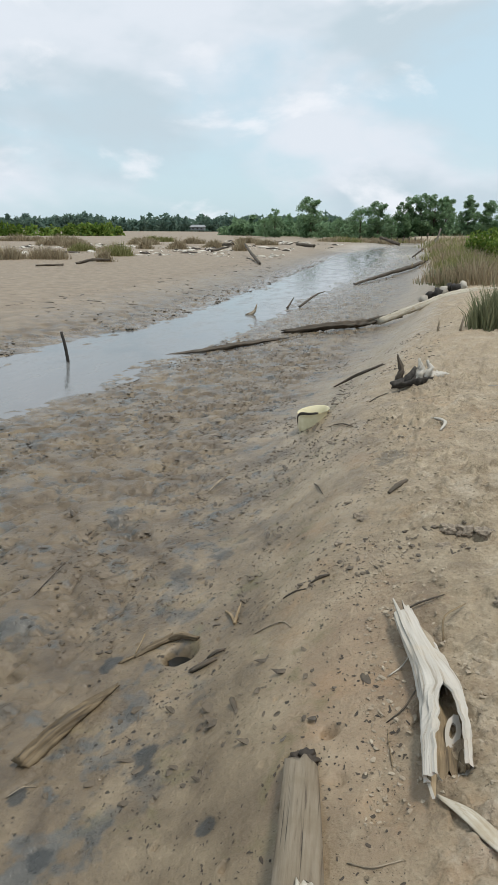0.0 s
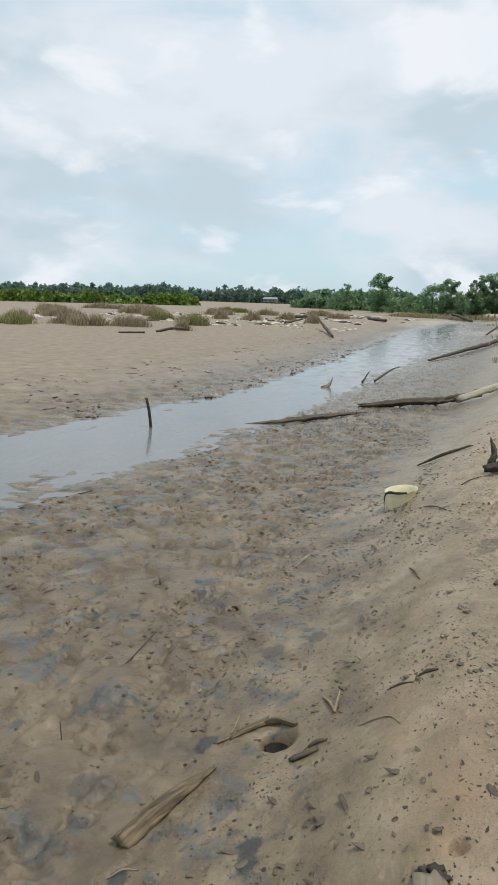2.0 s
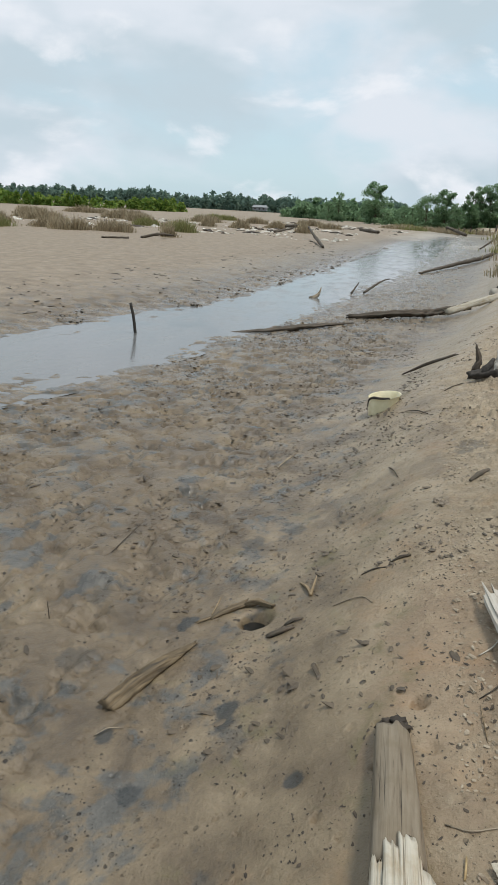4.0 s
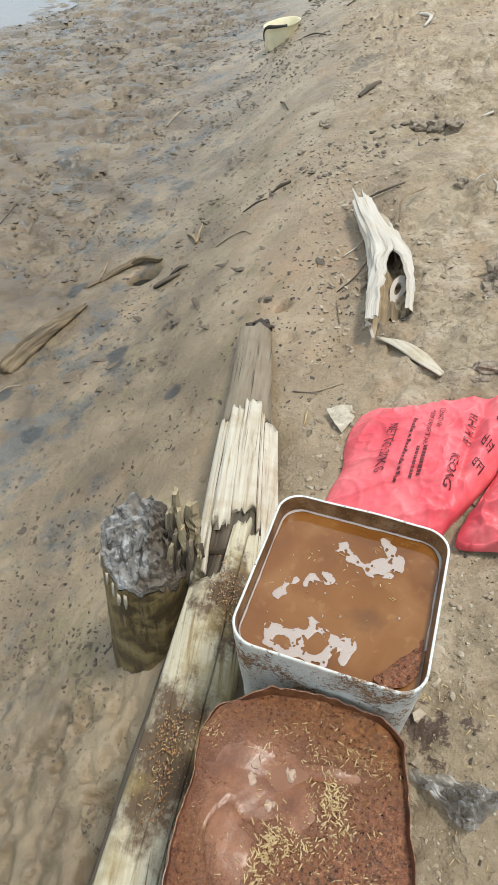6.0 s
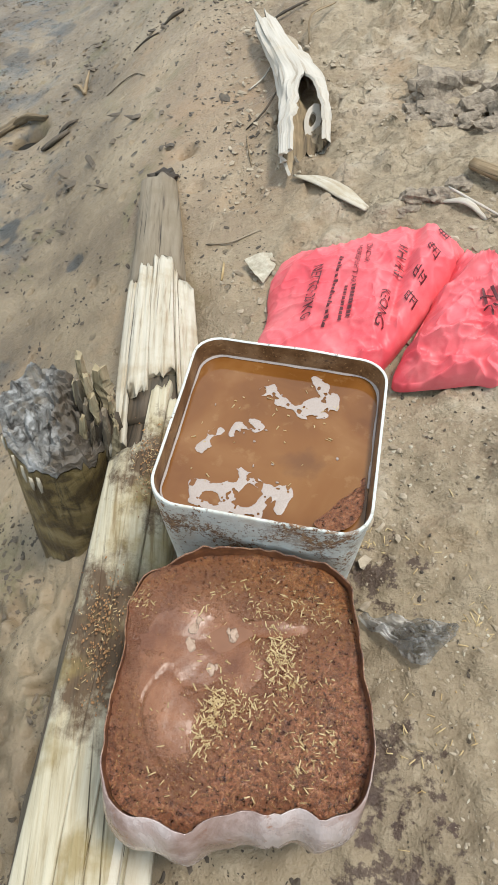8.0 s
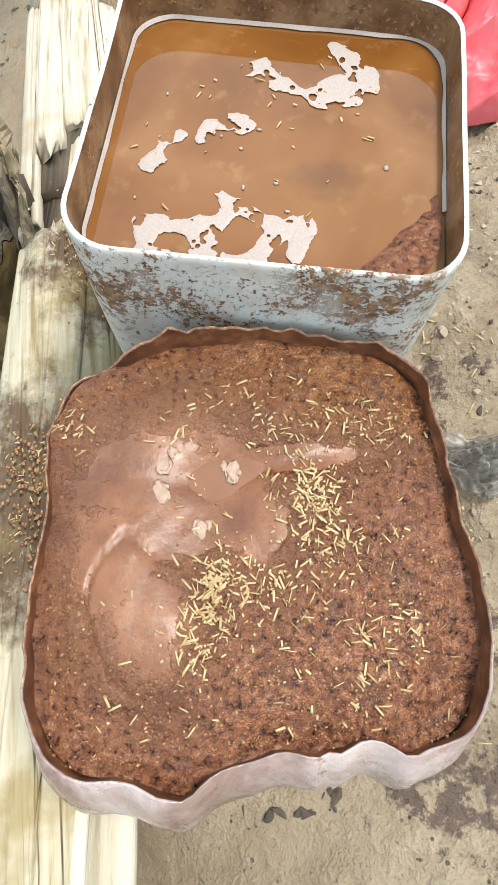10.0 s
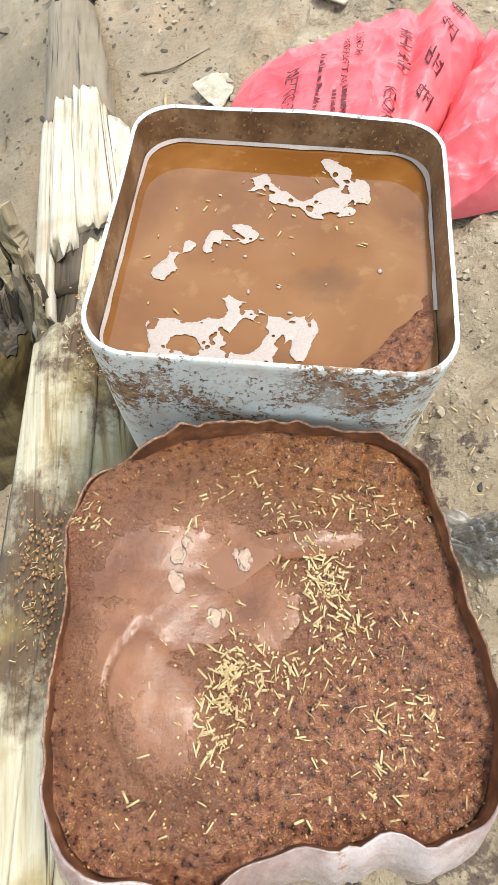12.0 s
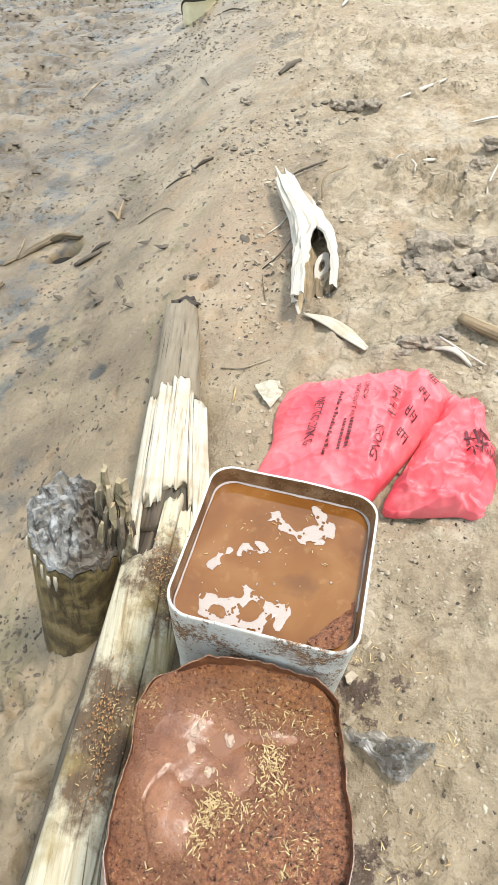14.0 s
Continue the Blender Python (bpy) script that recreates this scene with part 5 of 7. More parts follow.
        part("mash_spill", bm, M_BRAN, log, "brown mash spilled on the wood")["kind"] = "stuff"


build_plank()


def mat_post():
    k = Mat("slimy_post_wood", 0.42)
    band = k.noise(1.0, 5, 0.6, k.scaled(12, 12, 16), 0.9)
    run = k.noise(1.0, 5, 0.65, k.scaled(70, 70, 7))
    col = k.ramp(band, [(0.36, (0.040, 0.028, 0.015)), (0.46, (0.085, 0.060, 0.027)), (0.55, (0.170, 0.125, 0.050)), (0.66, (0.26, 0.200, 0.100))])
    col = k.mix(k.span(run, 0.46, 0.34, 0.0, 0.7), col, (0.022, 0.016, 0.010))
    col = k.mix(k.math("MULTIPLY", k.span(run, 0.60, 0.68), 0.5), col, (0.30, 0.25, 0.15))
    k.set(Base_Color=col, Roughness=k.span(band, 0.3, 0.7, 0.30, 0.55))
    k.bump(run, 0.7, 0.008)
    k.bump(k.noise(160, 4, 0.7), 0.5, 0.002)
    return k.m


def mat_crown():
    k = Mat("silvered_end_grain", 0.7)
    cut = k.noise(1.0, 6, 0.7, k.scaled(30, 26, 40), 0.6)
    blot = k.noise(26, 4, 0.6)
    col = k.ramp(cut, [(0.38, (0.055, 0.050, 0.045)), (0.46, (0.165, 0.160, 0.150)), (0.56, (0.265, 0.263, 0.255)), (0.70, (0.37, 0.37, 0.365))])
    col = k.mix(k.span(blot, 0.57, 0.68, 0.0, 0.5), col, (0.25, 0.195, 0.125))
    rot = k.span(k.math("ADD", k.axis("X"), k.span(blot, 0.3, 0.7, -0.02, 0.02)), 0.010, 0.035)
    col = k.mix(k.math("MULTIPLY", rot, 0.8), col, (0.070, 0.050, 0.030))
    k.set(Base_Color=col)
    k.bump(cut, 1.0, 0.010)
    return k.m


M_POST, M_CROWN = mat_post(), mat_crown()
M_SPLIT = mat_wood("broken_wood", (0.40, 0.345, 0.23), (0.29, 0.235, 0.14), (0.07, 0.05, 0.028), 0.75, (0.10, 0.075, 0.04), 0.7)


def build_stump():
    at = Vector((0.035, 0.99, -0.24))
    post = thing("rotten_post", "rotted round wooden post with a jagged silver grey top", "post", at)
    rnd = random.Random(4)

    def torn(x, y):
        """Height of the torn end grain."""
        dx, dy = x - 0.038, y - 1.0
        z = 0.178 + 0.42 * dy - 0.10 * dx - 0.9 * max(0, dx - 0.030)
        z += 0.060 * abs(noise.noise((x * 15, y * 15, 4.0))) + 0.02 * max(0, -dx) / 0.08 + 0.030 * (abs(noise.noise((x * 50 + y * 30, y * 14 - x * 8, 1.0))) - 0.2) + 0.011 * noise.noise((x * 130 + y * 70, y * 50, 2.0))
        z += 0.65 * (0.016 * round((z + 0.010 * noise.noise((x * 26, y * 26, 7.0))) / 0.016) - z)
        return z - 0.045 * max(0, noise.noise((x * 38 + 3, y * 20, 9.0)) - 0.12) - 0.030 * max(0, -noise.noise((x * 22, y * 34, 6.0)) - 0.2)

    def side(a, z):
        """A point of the post's flank."""
        f = 1 + 0.05 * noise.noise((math.cos(a) * 1.6, math.sin(a) * 1.6, z * 5)) + 0.06 * noise.noise((math.cos(a) * 5, math.sin(a) * 5, z * 3)) + 0.03 * noise.noise((math.cos(a) * 14, math.sin(a) * 14, z * 9))
        r = (0.097 + 0.03 * (0.15 - z)) * f
        lean = 0.052 - 0.07 * (0.165 - z)
        return lean + r * math.cos(a), 1.0 + r * math.sin(a) - 0.04 * (0.165 - z)

    sides, rings = 72, 26
    turn = [2 * math.pi * k / sides for k in range(sides)]
    edge = []
    for a in turn:
        x, y = side(a, 0.16)
        edge.append(torn(x, y) + 0.006 * noise.noise((a * 6, 2, 2)) - 0.016)
    bm, rows = bmesh.new(), []
    for i in range(31):
        t = i / 30
        rows.append([bm.verts.new(Vector((*side(a, -0.30 + (e + 0.30) * t), -0.30 + (e + 0.30) * t)) - at) for a, e in zip(turn, edge)])
    for lo, hi in zip(rows, rows[1:]):
        for k in range(sides):
            j = (k + 1) % sides
            bm.faces.new((lo[k], lo[j], hi[j], hi[k]))
    part("post_body", bm, M_POST, post, "slimy olive brown lower post")
    bm, grid = bmesh.new(), []
    for i in range(1, rings + 1):
        row = []
        for k, a in enumerate(turn):
            x, y = side(a, edge[k])
            x, y = 0.052 + (x - 0.052) * i / rings * 0.995, 1.0 + (y - 1.0) * i / rings * 0.995
            row.append(bm.verts.new(Vector((x, y, torn(x, y) if i < rings else edge[k] + 0.003)) - at))
        grid.append(row)
    mid = bm.verts.new(Vector((0.052, 1.0, torn(0.052, 1.0))) - at)
    for k in range(sides):
        j = (k + 1) % sides
        bm.faces.new((mid, grid[0][k], grid[0][j]))
        for a, b in zip(grid, grid[1:]):
            bm.faces.new((a[k], b[k], b[j], a[j]))
    part("crown", bm, M_CROWN, post, "silver grey weathered end grain", soft=False)
    # pale chips of bark left below the crown
    for i, a in enumerate((-2.35, -2.2, -2.0, -1.85, -2.75)):
        top = edge[int((a % (2 * math.pi)) / (2 * math.pi) * sides)]
        p, q = side(a, top - 0.02), side(a, top - 0.055)
        bm = bmesh.new()
        limb(bm, [Vector((*q, top - 0.05 - 0.01 * (i % 2))) - at, Vector((*p, top - 0.015)) - at], [0.003, 0.0055, 0.004], 7, 0.01, 0.4, 0.3, 0.7, 0.006, 300 + i)
        part("bark_chip", bm, M_BLEACH, post, "pale chip of bark")
    # broken splinters on the side of the log
    # dark limb added to fill the gaps between the splinters
    bm = bmesh.new()
    limb(bm, [Vector((0.095, 1.0, -0.10)) - at, Vector((0.120, 1.015, 0.06)) - at, Vector((0.132, 1.03, 0.145)) - at], [0.055, 0.050, 0.036], 18, 0.015, 0.35, 0.3, 1.0, 0.03, 44)
    part("splinter_fill", bm, M_DARK, post, "dark fill between the splinters")
    for i, (x, y, h, s) in enumerate(((0.118, 1.075, 0.272, 0.015), (0.158, 1.06, 0.246, 0.019), (0.112, 1.035, 0.245, 0.011), (0.134, 1.035, 0.258, 0.011), (0.142, 1.012, 0.222, 0.012), (0.158, 0.995, 0.192, 0.010), (0.174, 0.985, 0.160, 0.012),
                                      (0.112, 0.99, 0.180, 0.010), (0.128, 0.985, 0.165, 0.009), (0.100, 1.06, 0.215, 0.010), (0.142, 1.065, 0.225, 0.012), (0.125, 1.010, 0.205, 0.010), (0.172, 1.025, 0.195, 0.011))):
        bm = bmesh.new()
        limb(bm, [Vector((x - 0.028, y - 0.008, 0.03)) - at, Vector((x - 0.008, y, 0.03 + (h - 0.03) * 0.6)) - at, Vector((x + rnd.uniform(-0.004, 0.004), y, h)) - at], [s * 1.5, s * 1.4, s * 0.80], 7, 0.012, 0.5, 0.35, 0.6, 0.020, 70 + i, square=0.7)
        part("splinter", bm, (M_SPLIT, M_SPLIT, M_MUDWOOD)[i % 3], post, "upright broken splinter", soft=False)


build_stump()


# ---- driftwood on the bank ----
def build_driftwood():
    at = Vector((0.64, 2.4, 0.05))
    ob = thing("driftwood", "white sun-bleached hollow driftwood trunk with an open rotted end", "driftwood", at)
    # closed bark half: an arched shell that opens towards its near end
    line = [(0.605, 2.90, 0.10), (0.625, 2.74, 0.085), (0.655, 2.55, 0.085), (0.68, 2.38, 0.085), (0.682, 2.20, 0.080), (0.672, 2.09, 0.065), (0.662, 2.00, 0.050)]
    nodes = path_points([Vector((x, y, float(land(x, y)) + 0.050)) for x, y, _ in line], 0.018)
    total = len(nodes) - 1
    bm = bmesh.new()
    uv = bm.loops.layers.uv.verify()
    outer, inner = [], []
    sides = 22
    for i, c in enumerate(nodes):
        t = i / total
        d = (nodes[min(i + 1, total)] - nodes[max(i - 1, 0)]).normalized()
        side = d.cross(Vector((0, 0, 1))).normalized() * -1
        up = side.cross(d) * -1
        up = up if up.z > 0 else -up
        r = float(np.interp(t, [0, 0.1, 0.4, 0.6, 0.8, 1], [0.046, 0.048, 0.056, 0.074, 0.078, 0.072]))
        # opening on the upper face grows towards the end
        gap = float(np.interp(t, [0, 0.60, 0.64, 0.74, 0.9, 1.0], [0.0, 0.0, 0.30, 0.62, 0.72, 0.86]))
        gap *= 1 + 0.45 * noise.noise((t * 14, 3.0, 0)) + 0.10 * noise.noise((t * 50, 7.0, 0))
        ro, ri = [], []
        for k in range(sides + 1):
            a = math.pi / 2 - 0.12 + gap + (2 * math.pi - 2 * gap) * k / sides
            f = 1 + 0.10 * noise.noise((math.cos(a) * 1.8, math.sin(a) * 1.8, t * 5)) + 0.05 * noise.noise((math.cos(a) * 5, math.sin(a) * 5, t * 9))
            f += 0.42 * (abs(noise.noise((math.cos(a) * 1.9, math.sin(a) * 1.9, 8 + t * 1.6))) - 0.2) + 0.16 * (abs(noise.noise((math.cos(a) * 5, math.sin(a) * 5, 3 + t * 3))) - 0.2) + 0.03 * noise.noise((math.cos(a) * 9, math.sin(a) * 9, t * 16))
            e = 0.0
            if i == total:
                e = 0.09 * noise.noise((a * 3.4, 5, 5)) + (0.05 if math.cos(a) < -0.6 else (-0.05 if math.cos(a) > 0.5 else 0))
            if i == 0:
                e = -0.15 * noise.noise((a * 1.9, 2, 5)) - 0.05 * noise.noise((a * 6, 4, 5))
            p = c + (side * math.cos(a) + up * math.sin(a) * 0.62) * r * f + d * e
            q = c + (side * math.cos(a) + up * math.sin(a) * 0.62) * (r * f - 0.012) + d * e
            ro.append(bm.verts.new(p - at)), ri.append(q - at)
        outer.append(ro), inner.append(ri)

    def skin(rows, dst, flip):
        for i in range(total):
            for k in range(sides):
                vs = (rows[i][k], rows[i][k + 1], rows[i + 1][k + 1], rows[i + 1][k])
                f = dst.faces.new(vs[::-1] if flip else vs)
                for loop, (a, b) in zip(f.loops, [((k, i), (k + 1, i), (k + 1, i + 1), (k, i + 1))[j] for j in ((3, 2, 1, 0) if flip else (0, 1, 2, 3))]):
                    loop[dst.loops.layers.uv.verify()].uv = (a * 0.014, b * 0.018)

    skin(outer, bm, False)
    # edges of the opening and the end
    rim = [[bm.verts.new(p) for p in row] for row in inner]
    for i in range(total):
        for k in (0, sides):
            bm.faces.new((outer[i][k], outer[i + 1][k], rim[i + 1][k], rim[i][k]))
    for i in (0, total):
        for k in range(sides):
            bm.faces.new((outer[i][k], outer[i][k + 1], rim[i][k + 1], rim[i][k]))
    bmesh.ops.remove_doubles(bm, verts=bm.verts, dist=0.0004)
    bmesh.ops.recalc_face_normals(bm, faces=bm.faces)
    part("bark_shell", bm, M_WHITE, ob, soft=False)
    bm = bmesh.new()
    bm.loops.layers.uv.verify()
    rows = [[bm.verts.new(p) for p in row] for row in inner]
    skin(rows, bm, True)
    part("hollow", bm, M_TAN, ob, "brown rotted hollow inside")
    bm = bmesh.new()
    # a flat holed plate of wood that leans in the hollow
    loops = []
    for grow, lift in ((1.0, 0.0), (1.0, 0.008), (0.42, 0.008), (0.42, 0.0)):
        row = []
        for i in range(18):
            q = 2 * math.pi * i / 18
            r = grow * (1 + 0.28 * noise.noise((math.cos(q) * 1.7, math.sin(q) * 1.7, 4.0 + (grow < 1))))
            u, v = 0.026 * r * math.cos(q), 0.062 * r * math.sin(q)
            row.append(bm.verts.new(Vector((0.703 + u + 0.25 * v, 2.185 + v, 0.112 + 0.35 * v + lift)) - at))
        loops.append(row)
    for p, q in zip(loops, loops[1:] + loops[:1]):
        for i in range(18):
            j = (i + 1) % 18
            bm.faces.new((p[i], p[j], q[j], q[i]))
    bmesh.ops.recalc_face_normals(bm, faces=bm.faces)
    part("inner_splinter", bm, M_WHITE, ob, "white holed splinter inside the hollow", soft=False)
    bm = bmesh.new()
    limb(bm, [Vector((0.665, 2.66, 0.12)) - at, Vector((0.712, 2.56, 0.135)) - at, Vector((0.735, 2.45, 0.130)) - at], [0.008, 0.018, 0.012], 10, 0.02, 0.25, 0.15, 0.7, 0.02, 9)
    part("branch_stub", bm, M_WHITE, ob)
    # grey torn strips along the split flank
    for i, (p, q, r, m) in enumerate((((0.652, 2.80, 0.108), (0.706, 2.60, 0.128), 0.011, M_GREY), ((0.668, 2.74, 0.118), (0.722, 2.54, 0.126), 0.008, M_WHITE), ((0.700, 2.66, 0.100), (0.752, 2.46, 0.105), 0.010, M_GREY),
                                      ((0.690, 2.48, 0.140), (0.705, 2.36, 0.143), 0.007, M_GREY), ((0.738, 2.50, 0.120), (0.752, 2.26, 0.112), 0.009, M_WHITE))):
        bm = bmesh.new()
        limb(bm, [Vector(p) - at, (Vector(p) + Vector(q)) / 2 + Vector((0.006, 0, 0.006)) - at, Vector(q) - at], [r * 0.6, r, r * 0.5], 7, 0.02, 0.6, 0.5, 0.5, 0.03, 400 + i, square=0.6)
        part("torn_strip", bm, m, ob, "grey torn strip of wood" if m is M_GREY else "", soft=False)


build_driftwood()


def stick(name, label, points, radii, mat, seed, sides=8, flute=0.40, rough=0.40, flat=1.0, jag=0.02, step=0.02, category="stick", rest=True, group=""):
    """A loose stick or log lying on the ground; z in points is over the ground."""
    pts = [Vector((x, y, (gz(x, y) if rest else 0) + z)) for x, y, z in points]
    at = pts[len(pts) // 2].copy()
    bm = bmesh.new()
    limb(bm, [p - at for p in pts], radii, sides, step, flute, rough, flat, jag, seed)
    ob = part(name, bm, mat, None)
    ob.location = at
    return tagged(ob, label, category, group)


stick("wood_sliver", "pale pointed sliver of bleached driftwood on the bank", [(0.628, 1.950, 0.012), (0.705, 1.845, 0.020), (0.795, 1.70, 0.008)], [0.006, 0.026, 0.031, 0.012], M_BLEACH, 3, 10, 0.1, 0.06, 0.22, 0.01, 0.02, "driftwood")
stick("weathered_log", "brown weathered log half sunk in wet mud", [(-0.844, 3.12, 0.015), (-0.965, 2.89, 0.020), (-1.05, 2.72, 0.018), (-1.115, 2.59, 0.010)], [0.010, 0.036, 0.046, 0.042], M_ROT, 5, 22, 0.40, 0.22, 0.95, 0.03, 0.012, "log")
stick("dry_branch", "brown dry branch lying on clods", [(1.07, 1.745, 0.02), (1.14, 1.69, 0.03), (1.30, 1.60, 0.03)], [0.016, 0.020, 0.018], M_TAN, 12, 10, 0.2, 0.1, 1, 0.01, 0.02, "branch")
stick("thin_twig", "thin pale straight twig", [(1.00, 1.66, 0.03), (1.15, 1.55, 0.012), (1.25, 1.48, 0.01)], [0.004, 0.004, 0.003], M_WHITE, 14, 6)
stick("driftwood_bit", "pale bit of driftwood beside the sack", [(0.985, 1.655, 0.0), (1.03, 1.62, 0.02), (1.08, 1.585, 0.0)], [0.008, 0.014, 0.008], M_WHITE, 15, 8, flat=0.5)
for i, (pts, r, m) in enumerate((
    ([(1.22, 3.70, 0.01), (1.35, 3.83, 0.012), (1.50, 3.95, 0.01)], [0.006, 0.016, 0.010], M_WHITE), ([(1.50, 3.36, 0.01), (1.60, 3.41, 0.012), (1.72, 3.46, 0.01)], [0.005, 0.010, 0.006], M_WHITE),
    ([(1.05, 2.92, 0.006), (1.10, 2.95, 0.02), (1.15, 2.90, 0.012), (1.14, 2.84, 0.004)], [0.004, 0.006, 0.005], M_WHITE), ([(1.20, 2.93, 0.01), (1.25, 2.97, 0.01)], [0.012, 0.010], M_WHITE),
    ([(1.50, 2.88, 0.01), (1.42, 2.72, 0.01), (1.39, 2.62, 0.006)], [0.004, 0.006, 0.005], M_WHITE), ([(0.75, 2.72, 0.01), (0.76, 2.80, 0.05), (0.86, 2.92, 0.02)], [0.005, 0.006, 0.004], M_TAN),
    ([(0.53, 2.56, 0.004), (0.58, 2.60, 0.012), (0.62, 2.66, 0.02)], [0.004, 0.004, 0.003], M_WHITE), ([(0.51, 2.30, 0.004), (0.56, 2.33, 0.02), (0.62, 2.42, 0.04)], [0.004, 0.005, 0.003], M_DARK),
    ([(0.37, 1.76, 0.003), (0.43, 1.745, 0.006), (0.50, 1.755, 0.003)], [0.0035, 0.004, 0.003], M_GREY), ([(0.40, 1.60, 0.004), (0.405, 1.64, 0.008)], [0.0045, 0.004], M_STRAW),
    ([(0.505, 2.10, 0.003), (0.50, 2.19, 0.012), (0.50, 2.25, 0.004)], [0.0025, 0.003, 0.002], M_TAN), ([(-1.75, 4.04, 0.005), (-1.73, 4.22, 0.02), (-1.70, 4.42, 0.04)], [0.006, 0.007, 0.005], M_DARK),
    ([(-0.90, 5.97, 0.006), (-0.84, 6.08, 0.03), (-0.77, 6.25, 0.05)], [0.010, 0.018, 0.007], M_GREY), ([(-1.094, 2.413, 0.006), (-1.045, 2.45, 0.012), (-0.99, 2.46, 0.004)], [0.003, 0.004, 0.003], M_GREY),
    ([(0.034, 3.50, 0.004), (0.09, 3.50, 0.006), (0.144, 3.475, 0.004)], [0.004, 0.006, 0.004], M_DARK), ([(0.185, 3.515, 0.004), (0.22, 3.52, 0.010), (0.262, 3.507, 0.006)], [0.006, 0.014, 0.008], M_DARK),
    ([(-0.095, 3.28, 0.003), (-0.03, 3.27, 0.006), (0.042, 3.247, 0.005), (0.09, 3.16, 0.003)], [0.004, 0.005, 0.004], M_GREY), ([(-0.825, 3.43, 0.005), (-0.815, 3.50, 0.02), (-0.81, 3.56, 0.03)], [0.006, 0.007, 0.005], M_TAN),
    ([(0.645, 4.378, 0.008), (0.706, 4.46, 0.02), (0.765, 4.533, 0.012)], [0.014, 0.026, 0.014], M_DARK), ([(0.13, 5.17, 0.004), (0.16, 5.02, 0.02), (0.192, 4.87, 0.006)], [0.006, 0.008, 0.006], M_DARK),
    ([(0.25, 6.62, 0.01), (0.34, 6.45, 0.02), (0.43, 6.25, 0.01)], [0.006, 0.010, 0.006], M_DARK), ([(-1.78, 3.2, 0.0), (-1.79, 3.21, 0.10)], [0.005, 0.004], M_DARK),
    ([(1.10, 5.90, 0.01), (1.15, 5.75, 0.03), (1.16, 5.60, 0.03), (1.11, 5.48, 0.01)], [0.012, 0.022, 0.020, 0.010], M_WHITE), ([(0.62, 7.0, 0.005), (0.70, 7.1, 0.01), (0.80, 7.2, 0.005)], [0.008, 0.01, 0.006], M_DARK),
    ([(0.60, 2.96, 0.01), (0.68, 2.99, 0.02), (0.78, 3.02, 0.01)], [0.004, 0.008, 0.004], M_DARK), ([(1.8, 7.0, 0.01), (2.1, 6.9, 0.02)], [0.008, 0.006], M_WHITE), ([(1.9, 6.0, 0.01), (2.1, 6.2, 0.02)], [0.008, 0.006], M_WHITE))):
    white = m in (M_WHITE, M_STRAW)
    stick("twig", ("small pale dry twig lying on the bank" if white else "small dark damp twig lying on mud"), pts, [0.72 * q for q in r], m, 100 + i, 7, group="twigs on the mud")

# forked bit of wood and the sunken wood at the burrow
stick("forked_bit", "small forked bit of pale wood on mud", [(-0.335, 3.69, 0.005), (-0.29, 3.60, 0.015), (-0.253, 3.51, 0.006)], [0.006, 0.010, 0.011], M_TAN, 51, 8)
stick("forked_bit", "small forked bit of pale wood on mud", [(-0.255, 3.52, 0.008), (-0.248, 3.60, 0.02), (-0.246, 3.70, 0.02)], [0.010, 0.008, 0.004], M_TAN, 52, 8)
stick("sunken_wood", "rotten brown wood stuck in a mud burrow", [(-0.80, 3.39, 0.006), (-0.73, 3.45, 0.014), (-0.64, 3.51, 0.015)], [0.010, 0.022, 0.022], M_ROT, 53, 14, 0.5, 0.5, 0.7, 0.03, 0.015, "driftwood")
stick("sunken_wood", "rotten brown wood arching over a mud burrow", [(-0.66, 3.50, 0.008), (-0.57, 3.49, 0.028), (-0.47, 3.46, 0.010)], [0.014, 0.022, 0.014], M_ROT, 54, 14, 0.5, 0.5, 0.8, 0.02, 0.015, "driftwood")
stick("sunken_wood", "rotten brown wood stuck in a mud burrow", [(-0.885, 3.335, 0.004), (-0.855, 3.36, 0.010), (-0.825, 3.38, 0.006)], [0.008, 0.012, 0.008], M_ROT, 57, 9, 0.3, 0.2, 0.7, 0.02, 0.02, "driftwood")
stick("dark_clump", "dark clump of wood and mud at a burrow", [(-0.43, 3.16, 0.004), (-0.37, 3.18, 0.010), (-0.315, 3.20, 0.006)], [0.014, 0.022, 0.014], M_DARK, 55, 14, 0.5, 0.7, 0.6)
stick("dark_clump", "dark clump of wood and mud at a burrow", [(-0.35, 3.245, 0.004), (-0.31, 3.26, 0.012), (-0.276, 3.262, 0.006)], [0.008, 0.012, 0.007], M_DARK, 56, 12, 0.5, 0.6, 0.6)


# ---- clods, shell chip, clear plastic scrap ----


def clod(x, y, s, seed, label="lump of dark grey clay on the bank", mat=None):
    bm = bmesh.new()
    lump(bm, (0, 0, s[2] * 0.06), s, seed, 0.6, 3)
    for v in bm.verts:
        v.co += v.co.normalized() * 0.10 * s[0] * noise.noise(v.co * (3.0 / s[0]) + Vector((seed, 0, 0)))
    ob = part("clay_lump", bm, mat or M_CLAY, None, soft=False)
    ob.location = (x, y, gz(x, y))
    tagged(ob, label, "clod", "clay lumps on the bank")


